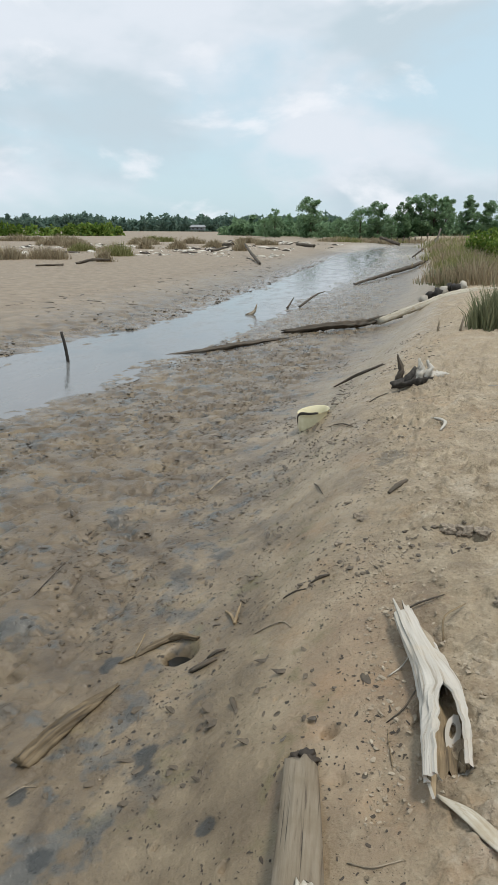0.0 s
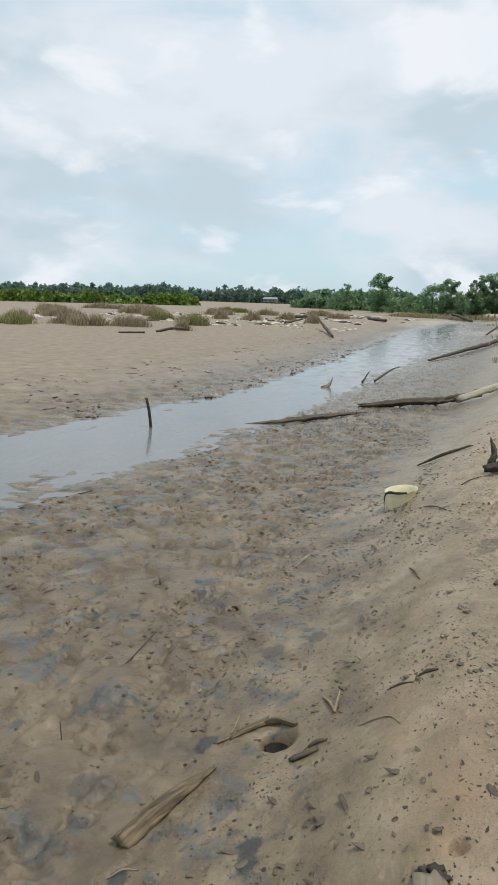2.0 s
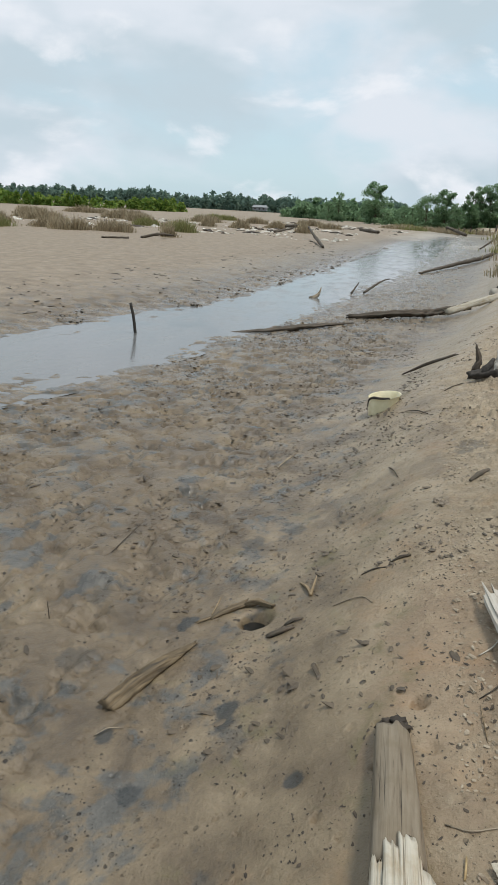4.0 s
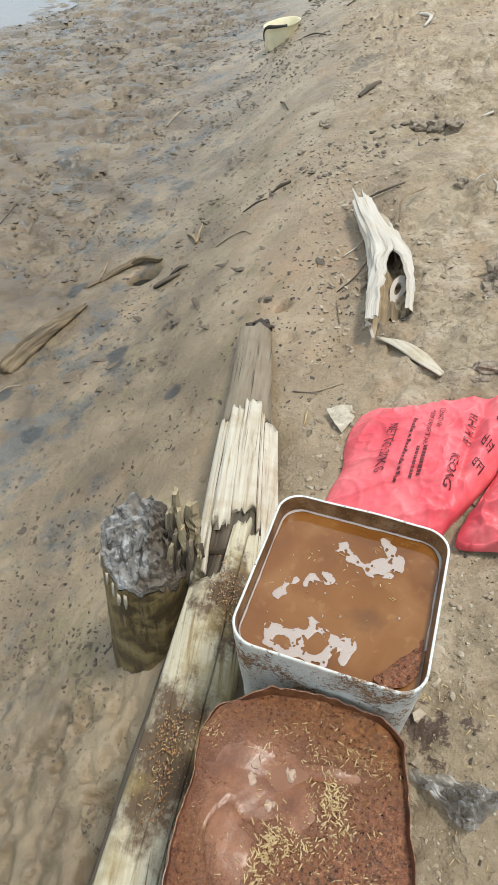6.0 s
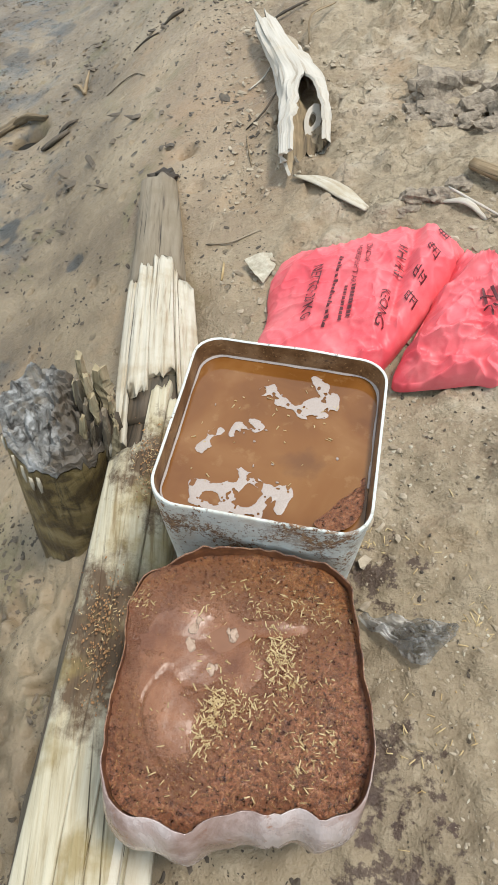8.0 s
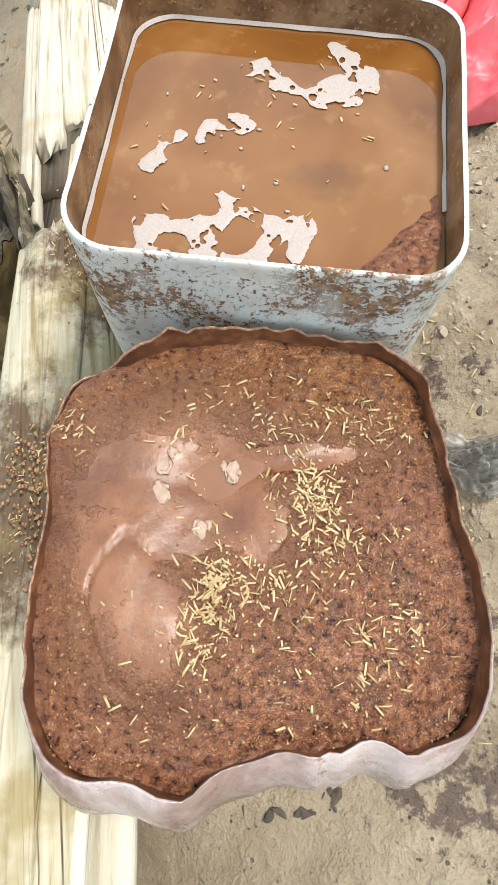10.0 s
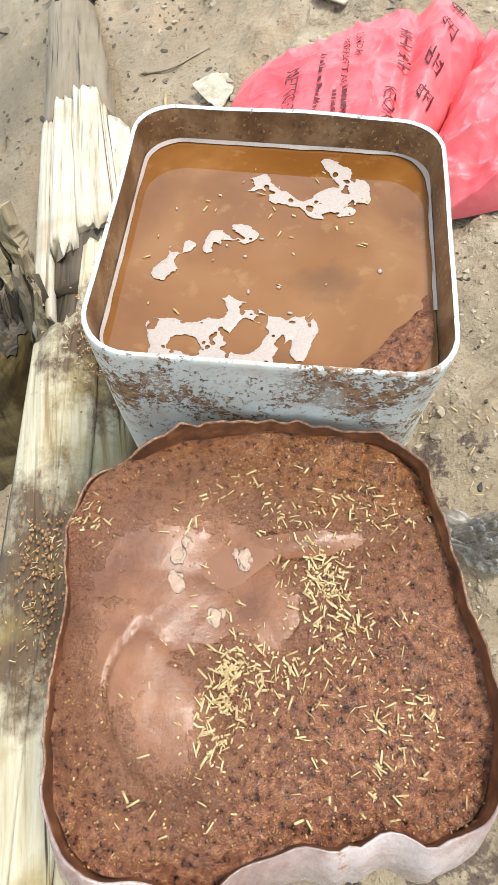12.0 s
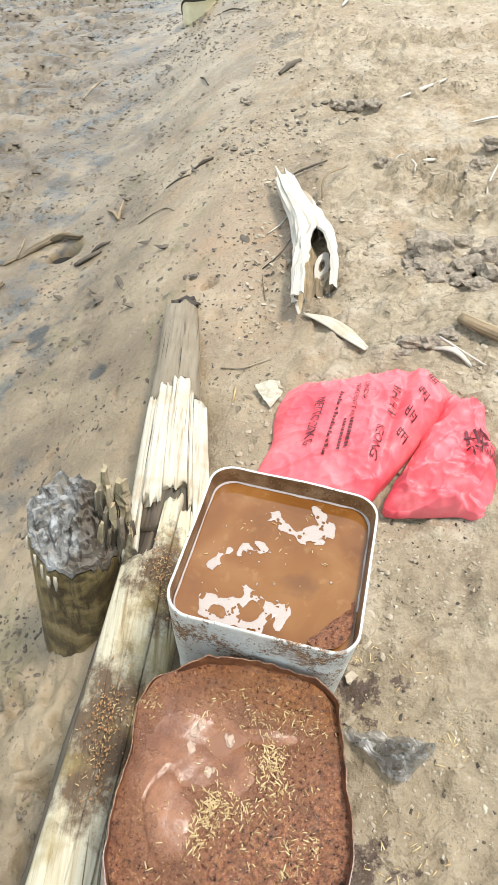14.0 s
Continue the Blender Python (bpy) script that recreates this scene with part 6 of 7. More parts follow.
rnd = random.Random(12)
for i, (x, y, s) in enumerate(((1.10, 2.20, 0.085), (1.06, 2.09, 0.055), (1.15, 2.06, 0.060), (1.03, 2.16, 0.040), (1.20, 2.10, 0.055), (1.00, 2.12, 0.035), (1.12, 1.98, 0.045), (1.24, 2.00, 0.06), (1.28, 2.14, 0.07),
                               (1.05, 2.00, 0.035), (1.34, 2.05, 0.06), (0.98, 2.05, 0.028), (1.20, 2.24, 0.05), (1.18, 1.93, 0.045), (1.30, 1.92, 0.05), (0.93, 1.70, 0.045), (0.98, 1.68, 0.04), (0.90, 1.66, 0.035), (1.04, 1.72, 0.035),
                               (1.03, 2.95, 0.045), (1.43, 2.9, 0.05), (1.50, 3.02, 0.045), (1.36, 2.86, 0.03), (1.02, 3.74, 0.06), (1.10, 3.66, 0.05), (0.92, 3.76, 0.05), (0.88, 3.58, 0.04), (0.32, 3.84, 0.03), (0.47, 4.09, 0.035), (0.43, 4.16, 0.025))):
    clod(x, y, (s, s * rnd.uniform(0.7, 1.0), s * rnd.uniform(0.5, 0.7)), i)


def scatter(name, label, count, seed, mat, where, lo, hi, long=0.5, flat=0.6):
    """Crumbs of soil, uncountable."""
    rnd = random.Random(seed)
    xs, ys, ss = [], [], []
    while len(xs) < count:
        p = where(rnd)
        if p:
            xs.append(p[0]), ys.append(p[1]), ss.append(lo + (hi - lo) * rnd.random() ** 3)
    zs = ground_z(np.array(xs), np.array(ys))
    bm = bmesh.new()
    bmesh.ops.create_icosphere(bm, subdivisions=1, radius=1.0)
    bm.verts.ensure_lookup_table()
    vs0 = np.array([v.co[:] for v in bm.verts])
    fs0 = [[v.index for v in f.verts] for f in bm.faces]
    bm.free()
    verts, faces = [], []
    rs = np.random.RandomState(seed)
    for x, y, z, s in zip(xs, ys, zs, ss):
        a = rs.uniform(0, 6.28)
        q = vs0 * (1 + rs.uniform(-0.5, 0.5, (len(vs0), 1))) * [s * rs.uniform(0.7, 1.3) * (1 + long * rs.rand() ** 2), s * rs.uniform(0.6, 1.0), s * flat]
        q = np.stack([q[:, 0] * math.cos(a) - q[:, 1] * math.sin(a), q[:, 0] * math.sin(a) + q[:, 1] * math.cos(a), q[:, 2]], -1) + [x, y, z + s * 0.06]
        n = len(verts)
        verts += q.tolist()
        faces += [[n + i for i in f] for f in fs0]
    ob = obj(name, verts, faces, mat, False)
    return tagged(ob, label, "soil", kind="stuff")


def on_bank(r):
    y = 0.1 + 7 * r.random() ** 1.6
    u = 0.45 + 2.0 * r.random() ** 1.2
    x = u + float(bank_shift(y))
    return (x, y) if vnoise(x * 2.2, y * 2.2, 77) > -0.35 and not (abs(x - 0.43) < 0.2 and y < 0.95) else None


def on_slope(r):
    y = 0.2 + 9 * r.random() ** 1.3
    u = -1.5 + 2.1 * r.random()
    x = u + float(bank_shift(y))
    return (x, y) if vnoise(x * 2.6, y * 2.6, 78) > -0.1 else None


def on_flat(r):
    y = 2 + 14 * r.random()
    x = -4.5 + 5.0 * r.random()
    return (x, y) if x > float(creek_near(y)) and vnoise(x * 1.5, y * 1.5, 79) > -0.1 else None


scatter("bank_crumbs", "dry crumbs and pebbles of soil on the bank", 13000, 21, M_CLOD, on_bank, 0.0012, 0.013)
def in_colony(r):
    y = 3.4 + 9 * r.random() ** 1.15
    x = -1.9 + 2.9 * r.random() + float(bank_shift(y))
    return (x, y) if vnoise(x * 1.4, y * 1.4, 81) + 0.6 * vnoise(x * 4, y * 4, 82) > 0.10 + 0.5 * r.random() else None


def along_far_edge(r):
    y = 13 + 45 * r.random() ** 1.5
    x = float(creek_far(y)) - 0.05 - 5 * r.random() ** 2.4
    return (x, y) if vnoise(x * 0.8, y * 0.5, 84) > -0.25 else None


M_WETCLOD = mat_plain("wet_clod", (0.034, 0.025, 0.016), (0.135, 0.102, 0.065), 40, 0.55, 0.5, 0.003, per="island")
M_GREYCLOD = mat_plain("grey_mud_clod", (0.085, 0.074, 0.062), (0.185, 0.155, 0.120), 12, 0.6, 0.5, 0.01, per="island")
# crumbs coloured dark enough to stand for shaded holes as well
scatter("mud_crumbs", "dark crumbs of mud round crab holes", 9000, 22, M_PELLET, on_slope, 0.0012, 0.0075, 1.6, 0.30)
scatter("mud_crumbs", "dark clods thrown up round crab holes", 2300, 32, M_WETCLOD, in_colony, 0.004, 0.019, 1.2, 0.45)
scatter("flat_crumbs", "dark crumbs of mud on the wet flat", 5200, 23, M_WETCLOD, on_flat, 0.005, 0.028, 1.8, 0.30)
scatter("flat_crumbs", "grey lumps of mud along the far water edge", 1300, 33, M_GREYCLOD, along_far_edge, 0.015, 0.080, 1.6, 0.30)



def beside(r):
    x, y = 0.60 + 0.75 * r.random(), 0.0 + 1.25 * r.random()
    return (x, y) if not (x < 0.72 and 0.52 < y < 1.0) and vnoise(x * 6, y * 6, 80) > -0.4 else None


scatter("bank_crumbs", "dry crumbs of soil beside the containers", 3500, 26, M_CLOD, beside, 0.0010, 0.0050)
scatter("bank_crumbs", "pale grit and shell bits beside the containers", 700, 27, M_SHELL, beside, 0.0010, 0.0042)
scatter("mud_crumbs", "dark crumbs of mud beside the containers", 700, 28, M_PELLET, beside, 0.0010, 0.0050)


def at_foot(r):
    x, y = -0.9 + 1.0 * r.random() ** 0.7, 1.15 * r.random()
    return (x, y) if vnoise(x * 7, y * 7, 83) > 0.0 else None


scatter("mud_crumbs", "dark crumbs of mud at the foot of the log", 1500, 29, M_WETCLOD, at_foot, 0.002, 0.0085, 1.0, 0.45)
litter = straws([(0.81, 0.565, 0.022, 25), (0.66, 0.74, 0.02, 20), (0.70, 0.40, 0.06, 40), (0.75, 0.68, 0.06, 25)], 31, gz, 0.004, 0.022, 0.0008)
tagged(part("straw_litter", litter, M_STRAW, None), "chopped pale straw spilled on the soil", "straw", kind="stuff")


def build_card():
    """A torn card folded once, its far flap lifted."""
    z = gz(0.5, 1.60) + 0.010
    outline = [(0.462, 1.628), (0.500, 1.636), (0.540, 1.640), (0.552, 1.606), (0.540, 1.575), (0.508, 1.532), (0.486, 1.575)]
    c = Vector((0.512, 1.60, 0))
    bm, rings = bmesh.new(), []
    loop = [Vector((x, y, 0)) for x, y in outline]
    edge = [a.lerp(b, t / 5) for a, b in zip(loop, loop[1:] + loop[:1]) for t in range(5)]
    for r in range(1, 7):
        row = []
        for p in edge:
            q = c + (p - c) * r / 6
            q += Vector((noise.noise(q * 60), noise.noise(q * 60 + Vector((5, 0, 0))), 0)) * 0.003
            fold = abs((q.x - 0.525) * 0.9 + (q.y - 1.60) * 0.3)
            q.z = z + 0.018 - 0.28 * fold + 0.004 * noise.noise(q * 30) + 0.15 * max(0, q.y - 1.60)
            row.append(bm.verts.new(q))
        rings.append(row)
    mid = bm.verts.new((c.x, c.y, z + 0.015))
    n = len(edge)
    for k in range(n):
        bm.faces.new((mid, rings[0][k], rings[0][(k + 1) % n]))
        for a, b in zip(rings, rings[1:]):
            bm.faces.new((a[k], b[k], b[(k + 1) % n], a[(k + 1) % n]))
    bmesh.ops.recalc_face_normals(bm, faces=bm.faces)
    bmesh.ops.solidify(bm, geom=bm.faces[:], thickness=0.003)
    tagged(part("card_scrap", bm, M_SHELL, None, soft=False), "pale grey folded scrap of card on mud", "scrap")


build_card()


def build_plastic_scrap():
    k = Mat("clear_plastic_film", 0.15)
    k.set(Base_Color=k.ramp(k.noise(16, 3), [(0.42, (0.30, 0.295, 0.285)), (0.56, (0.48, 0.475, 0.46)), (0.64, (0.80, 0.79, 0.77))]), Alpha=0.55, Roughness=0.10)
    k.bump(k.cells(60, None, "DISTANCE_TO_EDGE"), 0.8, 0.008)
    bm = bmesh.new()
    outline = closed_curve([(0.618, 0.600), (0.665, 0.592), (0.715, 0.580), (0.775, 0.570), (0.765, 0.540), (0.74, 0.525), (0.705, 0.500), (0.665, 0.540)], 6)
    n, c, grid = len(outline), (0.70, 0.552), []
    for r in range(1, 31):
        t = r / 30
        row = []
        for x, y in outline:
            x, y = c[0] + (x - c[0]) * t, c[1] + (y - c[1]) * t
            f = abs(noise.noise((x * 26 + y * 22, y * 44, 1))) * 0.070 + abs(noise.noise((x * 80 + y * 30, y * 66, 4))) * 0.036
            row.append(bm.verts.new((x, y, gz(x, y) + 0.006 + f * (1.2 - 0.5 * t))))
        grid.append(row)
    mid = bm.verts.new((*c, gz(*c) + 0.02))
    for k2 in range(n):
        j = (k2 + 1) % n
        bm.faces.new((mid, grid[0][k2], grid[0][j]))
        for a, b in zip(grid, grid[1:]):
            bm.faces.new((a[k2], b[k2], b[j], a[j]))
    bmesh.ops.solidify(bm, geom=bm.faces[:], thickness=0.0012)
    tagged(part("plastic_film", bm, k.m, None, soft=False), "crumpled clear plastic film on the soil", "litter")


build_plastic_scrap()


# black disc in the burrow; its colour stands for the shade of the hole
M_BURROW = Mat("burrow_black", 0.3)
M_BURROW.set(Base_Color=M_BURROW.ramp(M_BURROW.noise(22, 4), [(0.3, (0.008, 0.008, 0.007)), (0.7, (0.022, 0.020, 0.017))]), Specular_IOR_Level=0.2)
hole = [(-0.537 + 0.074 * math.cos(q) * (1 + 0.2 * noise.noise((math.cos(q) * 2, math.sin(q) * 2, 1))), 3.355 + 0.066 * math.sin(q)) for q in np.linspace(0, 2 * math.pi, 36, endpoint=False)]
hole_z = gz(-0.537, 3.355) + 0.075
tagged(part("burrow_shade", disc(hole, 3, lambda px, py: hole_z), M_BURROW.m, None), "black disc for the shade in a mud burrow", "puddle")


# ---- along the creek ----
def rim_tub():
    """Piece of a cream tub lying half buried."""
    k = mat_plain("cream_plastic", (0.62, 0.55, 0.34), (0.76, 0.70, 0.49), 12, 0.45, 0.2)
    dark = M_BLACK
    x0, y0 = 0.02, 7.30
    z0 = gz(x0, y0) - 0.02
    ob = thing("broken_tub", "broken cream plastic tub half sunk in mud", "tub", (x0, y0, z0))
    bm = bmesh.new()
    rows = []
    for j, (h, s) in enumerate(((-0.08, 0.92), (0.0, 0.95), (0.11, 1.0), (0.15, 1.02), (0.155, 1.05), (0.15, 1.0), (0.0, 0.92), (-0.08, 0.89))):
        rows.append([bm.verts.new((0.17 * s * math.cos(a), 0.19 * s * math.sin(a), h + 0.03 * math.cos(a))) for a in np.linspace(radians(-200), radians(160), 34)])
    for a, b in zip(rows, rows[1:] + rows[:1]):
        for i in range(33):
            bm.faces.new((a[i], a[i + 1], b[i + 1], b[i]))
    bmesh.ops.recalc_face_normals(bm, faces=bm.faces)
    part("tub_wall", bm, k, ob)
    bm = bmesh.new()
    limb(bm, [(-0.165, 0.02, 0.0), (-0.16, -0.05, 0.09), (-0.12, -0.13, 0.145), (-0.04, -0.185, 0.16), (0.06, -0.18, 0.17)], [0.012, 0.017, 0.012], 8, 0.03)
    part("rim", bm, dark, ob, "black rim edge")


rim_tub()


def build_root():
    x0, y0 = 1.08, 7.28
    at = Vector((x0, y0, gz(x0, y0)))
    ob = thing("root_stump", "uprooted stump with charred base and bleached roots", "stump", at)
    for i, (pts, r, m) in enumerate((
        ([(-0.22, -0.10, 0.02), (0.0, 0.0, 0.05), (0.18, 0.12, 0.06)], [0.03, 0.06, 0.035], M_BLACK), ([(-0.16, 0.05, 0.05), (-0.14, 0.06, 0.16), (-0.18, 0.08, 0.30)], [0.04, 0.025, 0.008], M_DARK),
        ([(0.02, 0.04, 0.05), (0.07, 0.06, 0.17), (0.05, 0.10, 0.26)], [0.06, 0.05, 0.015], M_WHITE), ([(0.10, 0.08, 0.05), (0.17, 0.10, 0.16), (0.14, 0.12, 0.24)], [0.05, 0.04, 0.012], M_WHITE),
        ([(0.10, 0.10, 0.05), (0.25, 0.22, 0.08), (0.40, 0.33, 0.06)], [0.055, 0.045, 0.02], M_WHITE), ([(-0.1, -0.03, 0.05), (-0.03, 0.0, 0.12), (0.0, 0.04, 0.17)], [0.04, 0.035, 0.02], M_BLACK))):
        bm = bmesh.new()
        limb(bm, pts, r, 12, 0.015, 0.5, 0.5, 1, 0.03, 30 + i)
        part("root", bm, m, ob, "" if m is M_BLACK else ("bleached root" if m is M_WHITE else "dark root"))


build_root()

stick("creek_log", "long dark wet log lying at the water's edge", [(-3.45, 13.65, 0.02), (-2.7, 14.1, 0.05), (-1.9, 14.8, 0.06), (-1.0, 15.7, 0.03)], [0.02, 0.075, 0.07, 0.02], M_DARK, 61, 16, 0.5, 0.5, 0.7, 0.15, 0.06, "log")
stick("fallen_log", "long dark fallen trunk across the mud slope", [(-0.97, 16.7, 0.05), (0.1, 17.0, 0.12), (0.9, 17.4, 0.12), (1.75, 17.75, 0.20)], [0.06, 0.085, 0.095, 0.10], M_DARK, 62, 16, 0.55, 0.55, 0.9, 0.25, 0.06, "trunk")
stick("fallen_log", "pale grey bleached fallen trunk on the bank", [(1.35, 17.5, 0.14), (2.4, 18.0, 0.08), (3.6, 18.4, -0.02), (5.6, 19.0, -0.12)], [0.085, 0.10, 0.11, 0.08], M_BLEACH, 63, 16, 0.3, 0.2, 1, 0.2, 0.08, "trunk")
stick("fallen_log", "long dark fallen trunk across the mud slope", [(0.9, 32.2, 0.1), (3.0, 38, 0.2), (5.5, 46, 0.2), (7.4, 53, 0.25)], [0.05, 0.10, 0.12, 0.09], M_DARK, 64, 12, 0.45, 0.4, 1, 0.3, 0.2, "trunk")
stick("wooden_stake", "dark wooden stake standing in the creek", [(-5.10, 12.55, -0.3), (-5.16, 12.56, 0.3), (-5.23, 12.57, 0.64)], [0.032, 0.032, 0.028], M_BLACK, 65, 10, 0.12, 0.1, 1, 0.01, 0.06, "stake")
for i, (pts, r, m, lab) in enumerate((
    ([(0.25, 9.75, 0.02), (0.55, 9.4, 0.06), (0.85, 9.1, 0.03)], [0.012, 0.03, 0.018], M_DARK, "dark broken branch on the mud slope"), ([(-1.5, 22.3, 0.05), (-1.35, 23.0, 0.3)], [0.04, 0.02], M_DARK, "dark broken branch standing in mud"),
    ([(-1.1, 22.6, 0.05), (-0.6, 24.0, 0.3), (-0.35, 25.0, 0.35)], [0.05, 0.04, 0.02], M_DARK, "dark broken branch on wet mud"), ([(-2.60, 20.6, 0.0), (-2.42, 20.75, 0.16), (-2.36, 20.8, 0.34)], [0.10, 0.08, 0.012], M_GREY, "small rotten stump in wet mud"),
    ([(-15.6, 38.7, 0.05), (-14.8, 39.5, 0.25), (-14.2, 40.5, 0.2)], [0.10, 0.12, 0.06], M_DARK, "dark driftwood on the far mud"), ([(-16.9, 36.0, 0.05), (-15.6, 36.6, 0.08)], [0.06, 0.06], M_DARK, "dark driftwood on the far mud"),
    ([(-5.3, 45.3, 0.1), (-6.8, 52.0, 0.4), (-8.2, 58, 0.9)], [0.10, 0.14, 0.08], M_DARK, "dark driftwood on the far mud"), ([(-6.0, 92, 0.1), (-3.2, 82, 0.3)], [0.25, 0.2], M_DARK, "dark driftwood on the far mud"),
    ([(8.0, 62, 0.1), (9.5, 70, 0.6), (10.5, 75, 1.6)], [0.2, 0.2, 0.12], M_DARK, "dark branched snag on the far bank"), ([(6.5, 62, 0.1), (8.2, 66, 0.7)], [0.12, 0.1], M_DARK, "dark branched snag on the far bank"),
    ([(9.0, 110, 0.2), (6.5, 118, 1.0)], [0.3, 0.25], M_DARK, "dark driftwood on the far mud"), ([(2.13, 10.77, 0.0), (2.16, 10.78, 0.17)], [0.025, 0.02], M_GREY, "short grey stake in the bank"),
    ([(1.85, 11.2, 0.0), (1.86, 11.2, 0.12)], [0.02, 0.015], M_GREY, "short grey stake in the bank"), ([(2.7, 11.6, 0.04), (3.6, 11.9, 0.06)], [0.03, 0.04], M_GREY, "grey branch on the bank"),
    ([(-11.5, 60, 0.2), (-10.6, 64, 0.5)], [0.15, 0.1], M_DARK, "dark driftwood on the far mud"), ([(-14.5, 80, 0.2), (-11.5, 76, 0.5)], [0.3, 0.2], M_DARK, "dark driftwood on the far mud"))):
    stick("broken_branch" if "branch" in lab else "driftwood_piece", lab, pts, [0.75 * q for q in r], m, 200 + i, 11, 0.55, 0.5, jag=0.08, step=0.12, category="driftwood")
for i in range(7):
    bm = bmesh.new()
    lump(bm, (0, 0, 0.08), (0.14, 0.12, 0.13), i, 0.7, 2)
    ob = part("charred_lump", bm, M_BLACK if i % 3 else M_WHITE, None)
    x, y = 2.55 + 0.16 * i, 18.9 + 0.12 * math.sin(i * 2)
    ob.location = (x, y, gz(x, y) + 0.02)
    tagged(ob, "charred lump of wood behind the fallen trunk", "charred wood", "charred lumps by the trunk")


# ---- grasses ----
M_TANGRASS = mat_leaf("dry_grass", (0.24, 0.19, 0.12), (0.36, 0.29, 0.19), (0.48, 0.41, 0.28))
M_GREENGRASS = mat_leaf("green_grass", (0.16, 0.17, 0.06), (0.25, 0.25, 0.10), (0.36, 0.33, 0.16))
M_BLUEGRASS = mat_leaf("reed_grass", (0.12, 0.14, 0.075), (0.19, 0.20, 0.11), (0.28, 0.27, 0.16))


def blades(count, rx, ry, tall, width, seed, lean=0.22):
    """Tapered bent blades of grass in a few close tufts round the origin."""
    rs = np.random.RandomState(seed)
    hearts = [(0.0, 0.0, 1.0)]
    for _ in range(int(2 + 4 * rx * ry)):
        r, a = math.sqrt(rs.rand()), rs.uniform(0, 6.28)
        hearts.append((rx * r * math.cos(a), ry * r * math.sin(a), rs.uniform(0.6, 1.05) * (1 - 0.25 * r)))
    wide = 0.42 * min(rx, ry) + 0.05
    verts, faces = [], []
    for _ in range(count):
        hx, hy, hh = hearts[rs.randint(len(hearts))]
        ox, oy = rs.normal(0, wide, 2)
        x, y = hx + ox, hy + oy
        far = math.hypot(ox, oy) / (2 * wide)
        h = tall * hh * rs.uniform(0.45, 1.0) * max(0.25, 1 - 0.5 * far * far)
        dx, dy = rs.normal(0, lean) * h + 0.5 * ox * h / wide * 0.4, rs.normal(0, lean) * h + 0.5 * oy * h / wide * 0.4
        t = rs.uniform(0, 3.14)
        wx, wy = width * math.cos(t), width * math.sin(t)
        n = len(verts)
        verts += [(x - wx, y - wy, -0.05), (x + wx, y + wy, -0.05), (x + 0.35 * dx + wx * 0.8, y + 0.35 * dy + wy * 0.8, h * 0.6), (x + 0.35 * dx - wx * 0.8, y + 0.35 * dy - wy * 0.8, h * 0.6), (x + dx, y + dy, h)]
        faces += [(n, n + 1, n + 2, n + 3), (n + 3, n + 2, n + 4)]
    return verts, faces


def tuft(x, y, rx, ry, tall, mat, seed, label, count=420, width=0.012, lift=0.0):
    v, f = blades(count, rx, ry, tall, width, seed)
    ob = obj("grass_clump", v, f, mat, False)
    ob.location = (x, y, gz(x, y) + lift)
    return tagged(ob, label, "grass", "grass clumps by the creek", "stuff")


for i, (x, y, rx, ry, h, m) in enumerate(((-22.2, 43.0, 1.4, 0.8, 1.3, 0), (-20.2, 44.6, 1.3, 0.8, 1.25, 0), (-27.2, 41.0, 1.0, 0.8, 1.3, 1), (-25.0, 44.5, 0.9, 0.8, 1.2, 0), (-15.2, 42.3, 0.5, 0.4, 1.1, 0), (-17.0, 51.0, 1.1, 0.8, 1.35, 1), (-19.0, 55.0, 1.0, 0.8, 1.2, 0),
                                          (-20.3, 69.0, 0.7, 0.6, 1.5, 2), (-17.0, 69.0, 1.0, 0.7, 1.4, 2), (-10.2, 68.0, 0.7, 0.6, 1.5, 2), (-14.2, 76, 1.0, 0.7, 1.2, 2), (-28.5, 70, 2.0, 1.0, 1.3, 0), (-24, 60, 1.1, 0.8, 1.1, 1), (-20.5, 93, 1.4, 1, 1.3, 0),
                                          (-33, 58, 1.8, 1.0, 1.4, 0), (-31, 47, 1.2, 0.8, 1.3, 0), (-37, 62, 1.8, 1.0, 1.5, 2), (-34, 78, 2.4, 1.0, 1.5, 0), (-26, 86, 2.2, 1.0, 1.3, 0), (-40, 92, 3, 1.2, 1.5, 0), (-14, 100, 2, 1, 1.3, 0), (-30, 105, 3, 1, 1.3, 1), (-45, 75, 2.5, 1, 1.4, 0), (-50, 100, 3.5, 1, 1.5, 0), (-10, 90, 1.2, 0.8, 1.1, 2))):
    tuft(x, y, rx, ry, h, (M_TANGRASS, M_GREENGRASS, M_TANGRASS)[m], 300 + i, ("dry tan grass clump on the mud bar", "green and yellow grass clump on the mud bar", "dry brown grass clump on the mud bar")[m], int(600 * rx) + 200, 0.010 + 0.0003 * y)
for i in range(26):
    r = random.Random(500 + i)
    x, y = r.uniform(-2, 14), r.uniform(118, 135)
    tuft(x, y, 2.2, 1.5, 1.2, M_TANGRASS if i % 3 else M_GREENGRASS, 520 + i, "rough dry grass along the head of the creek", 300, 0.05)
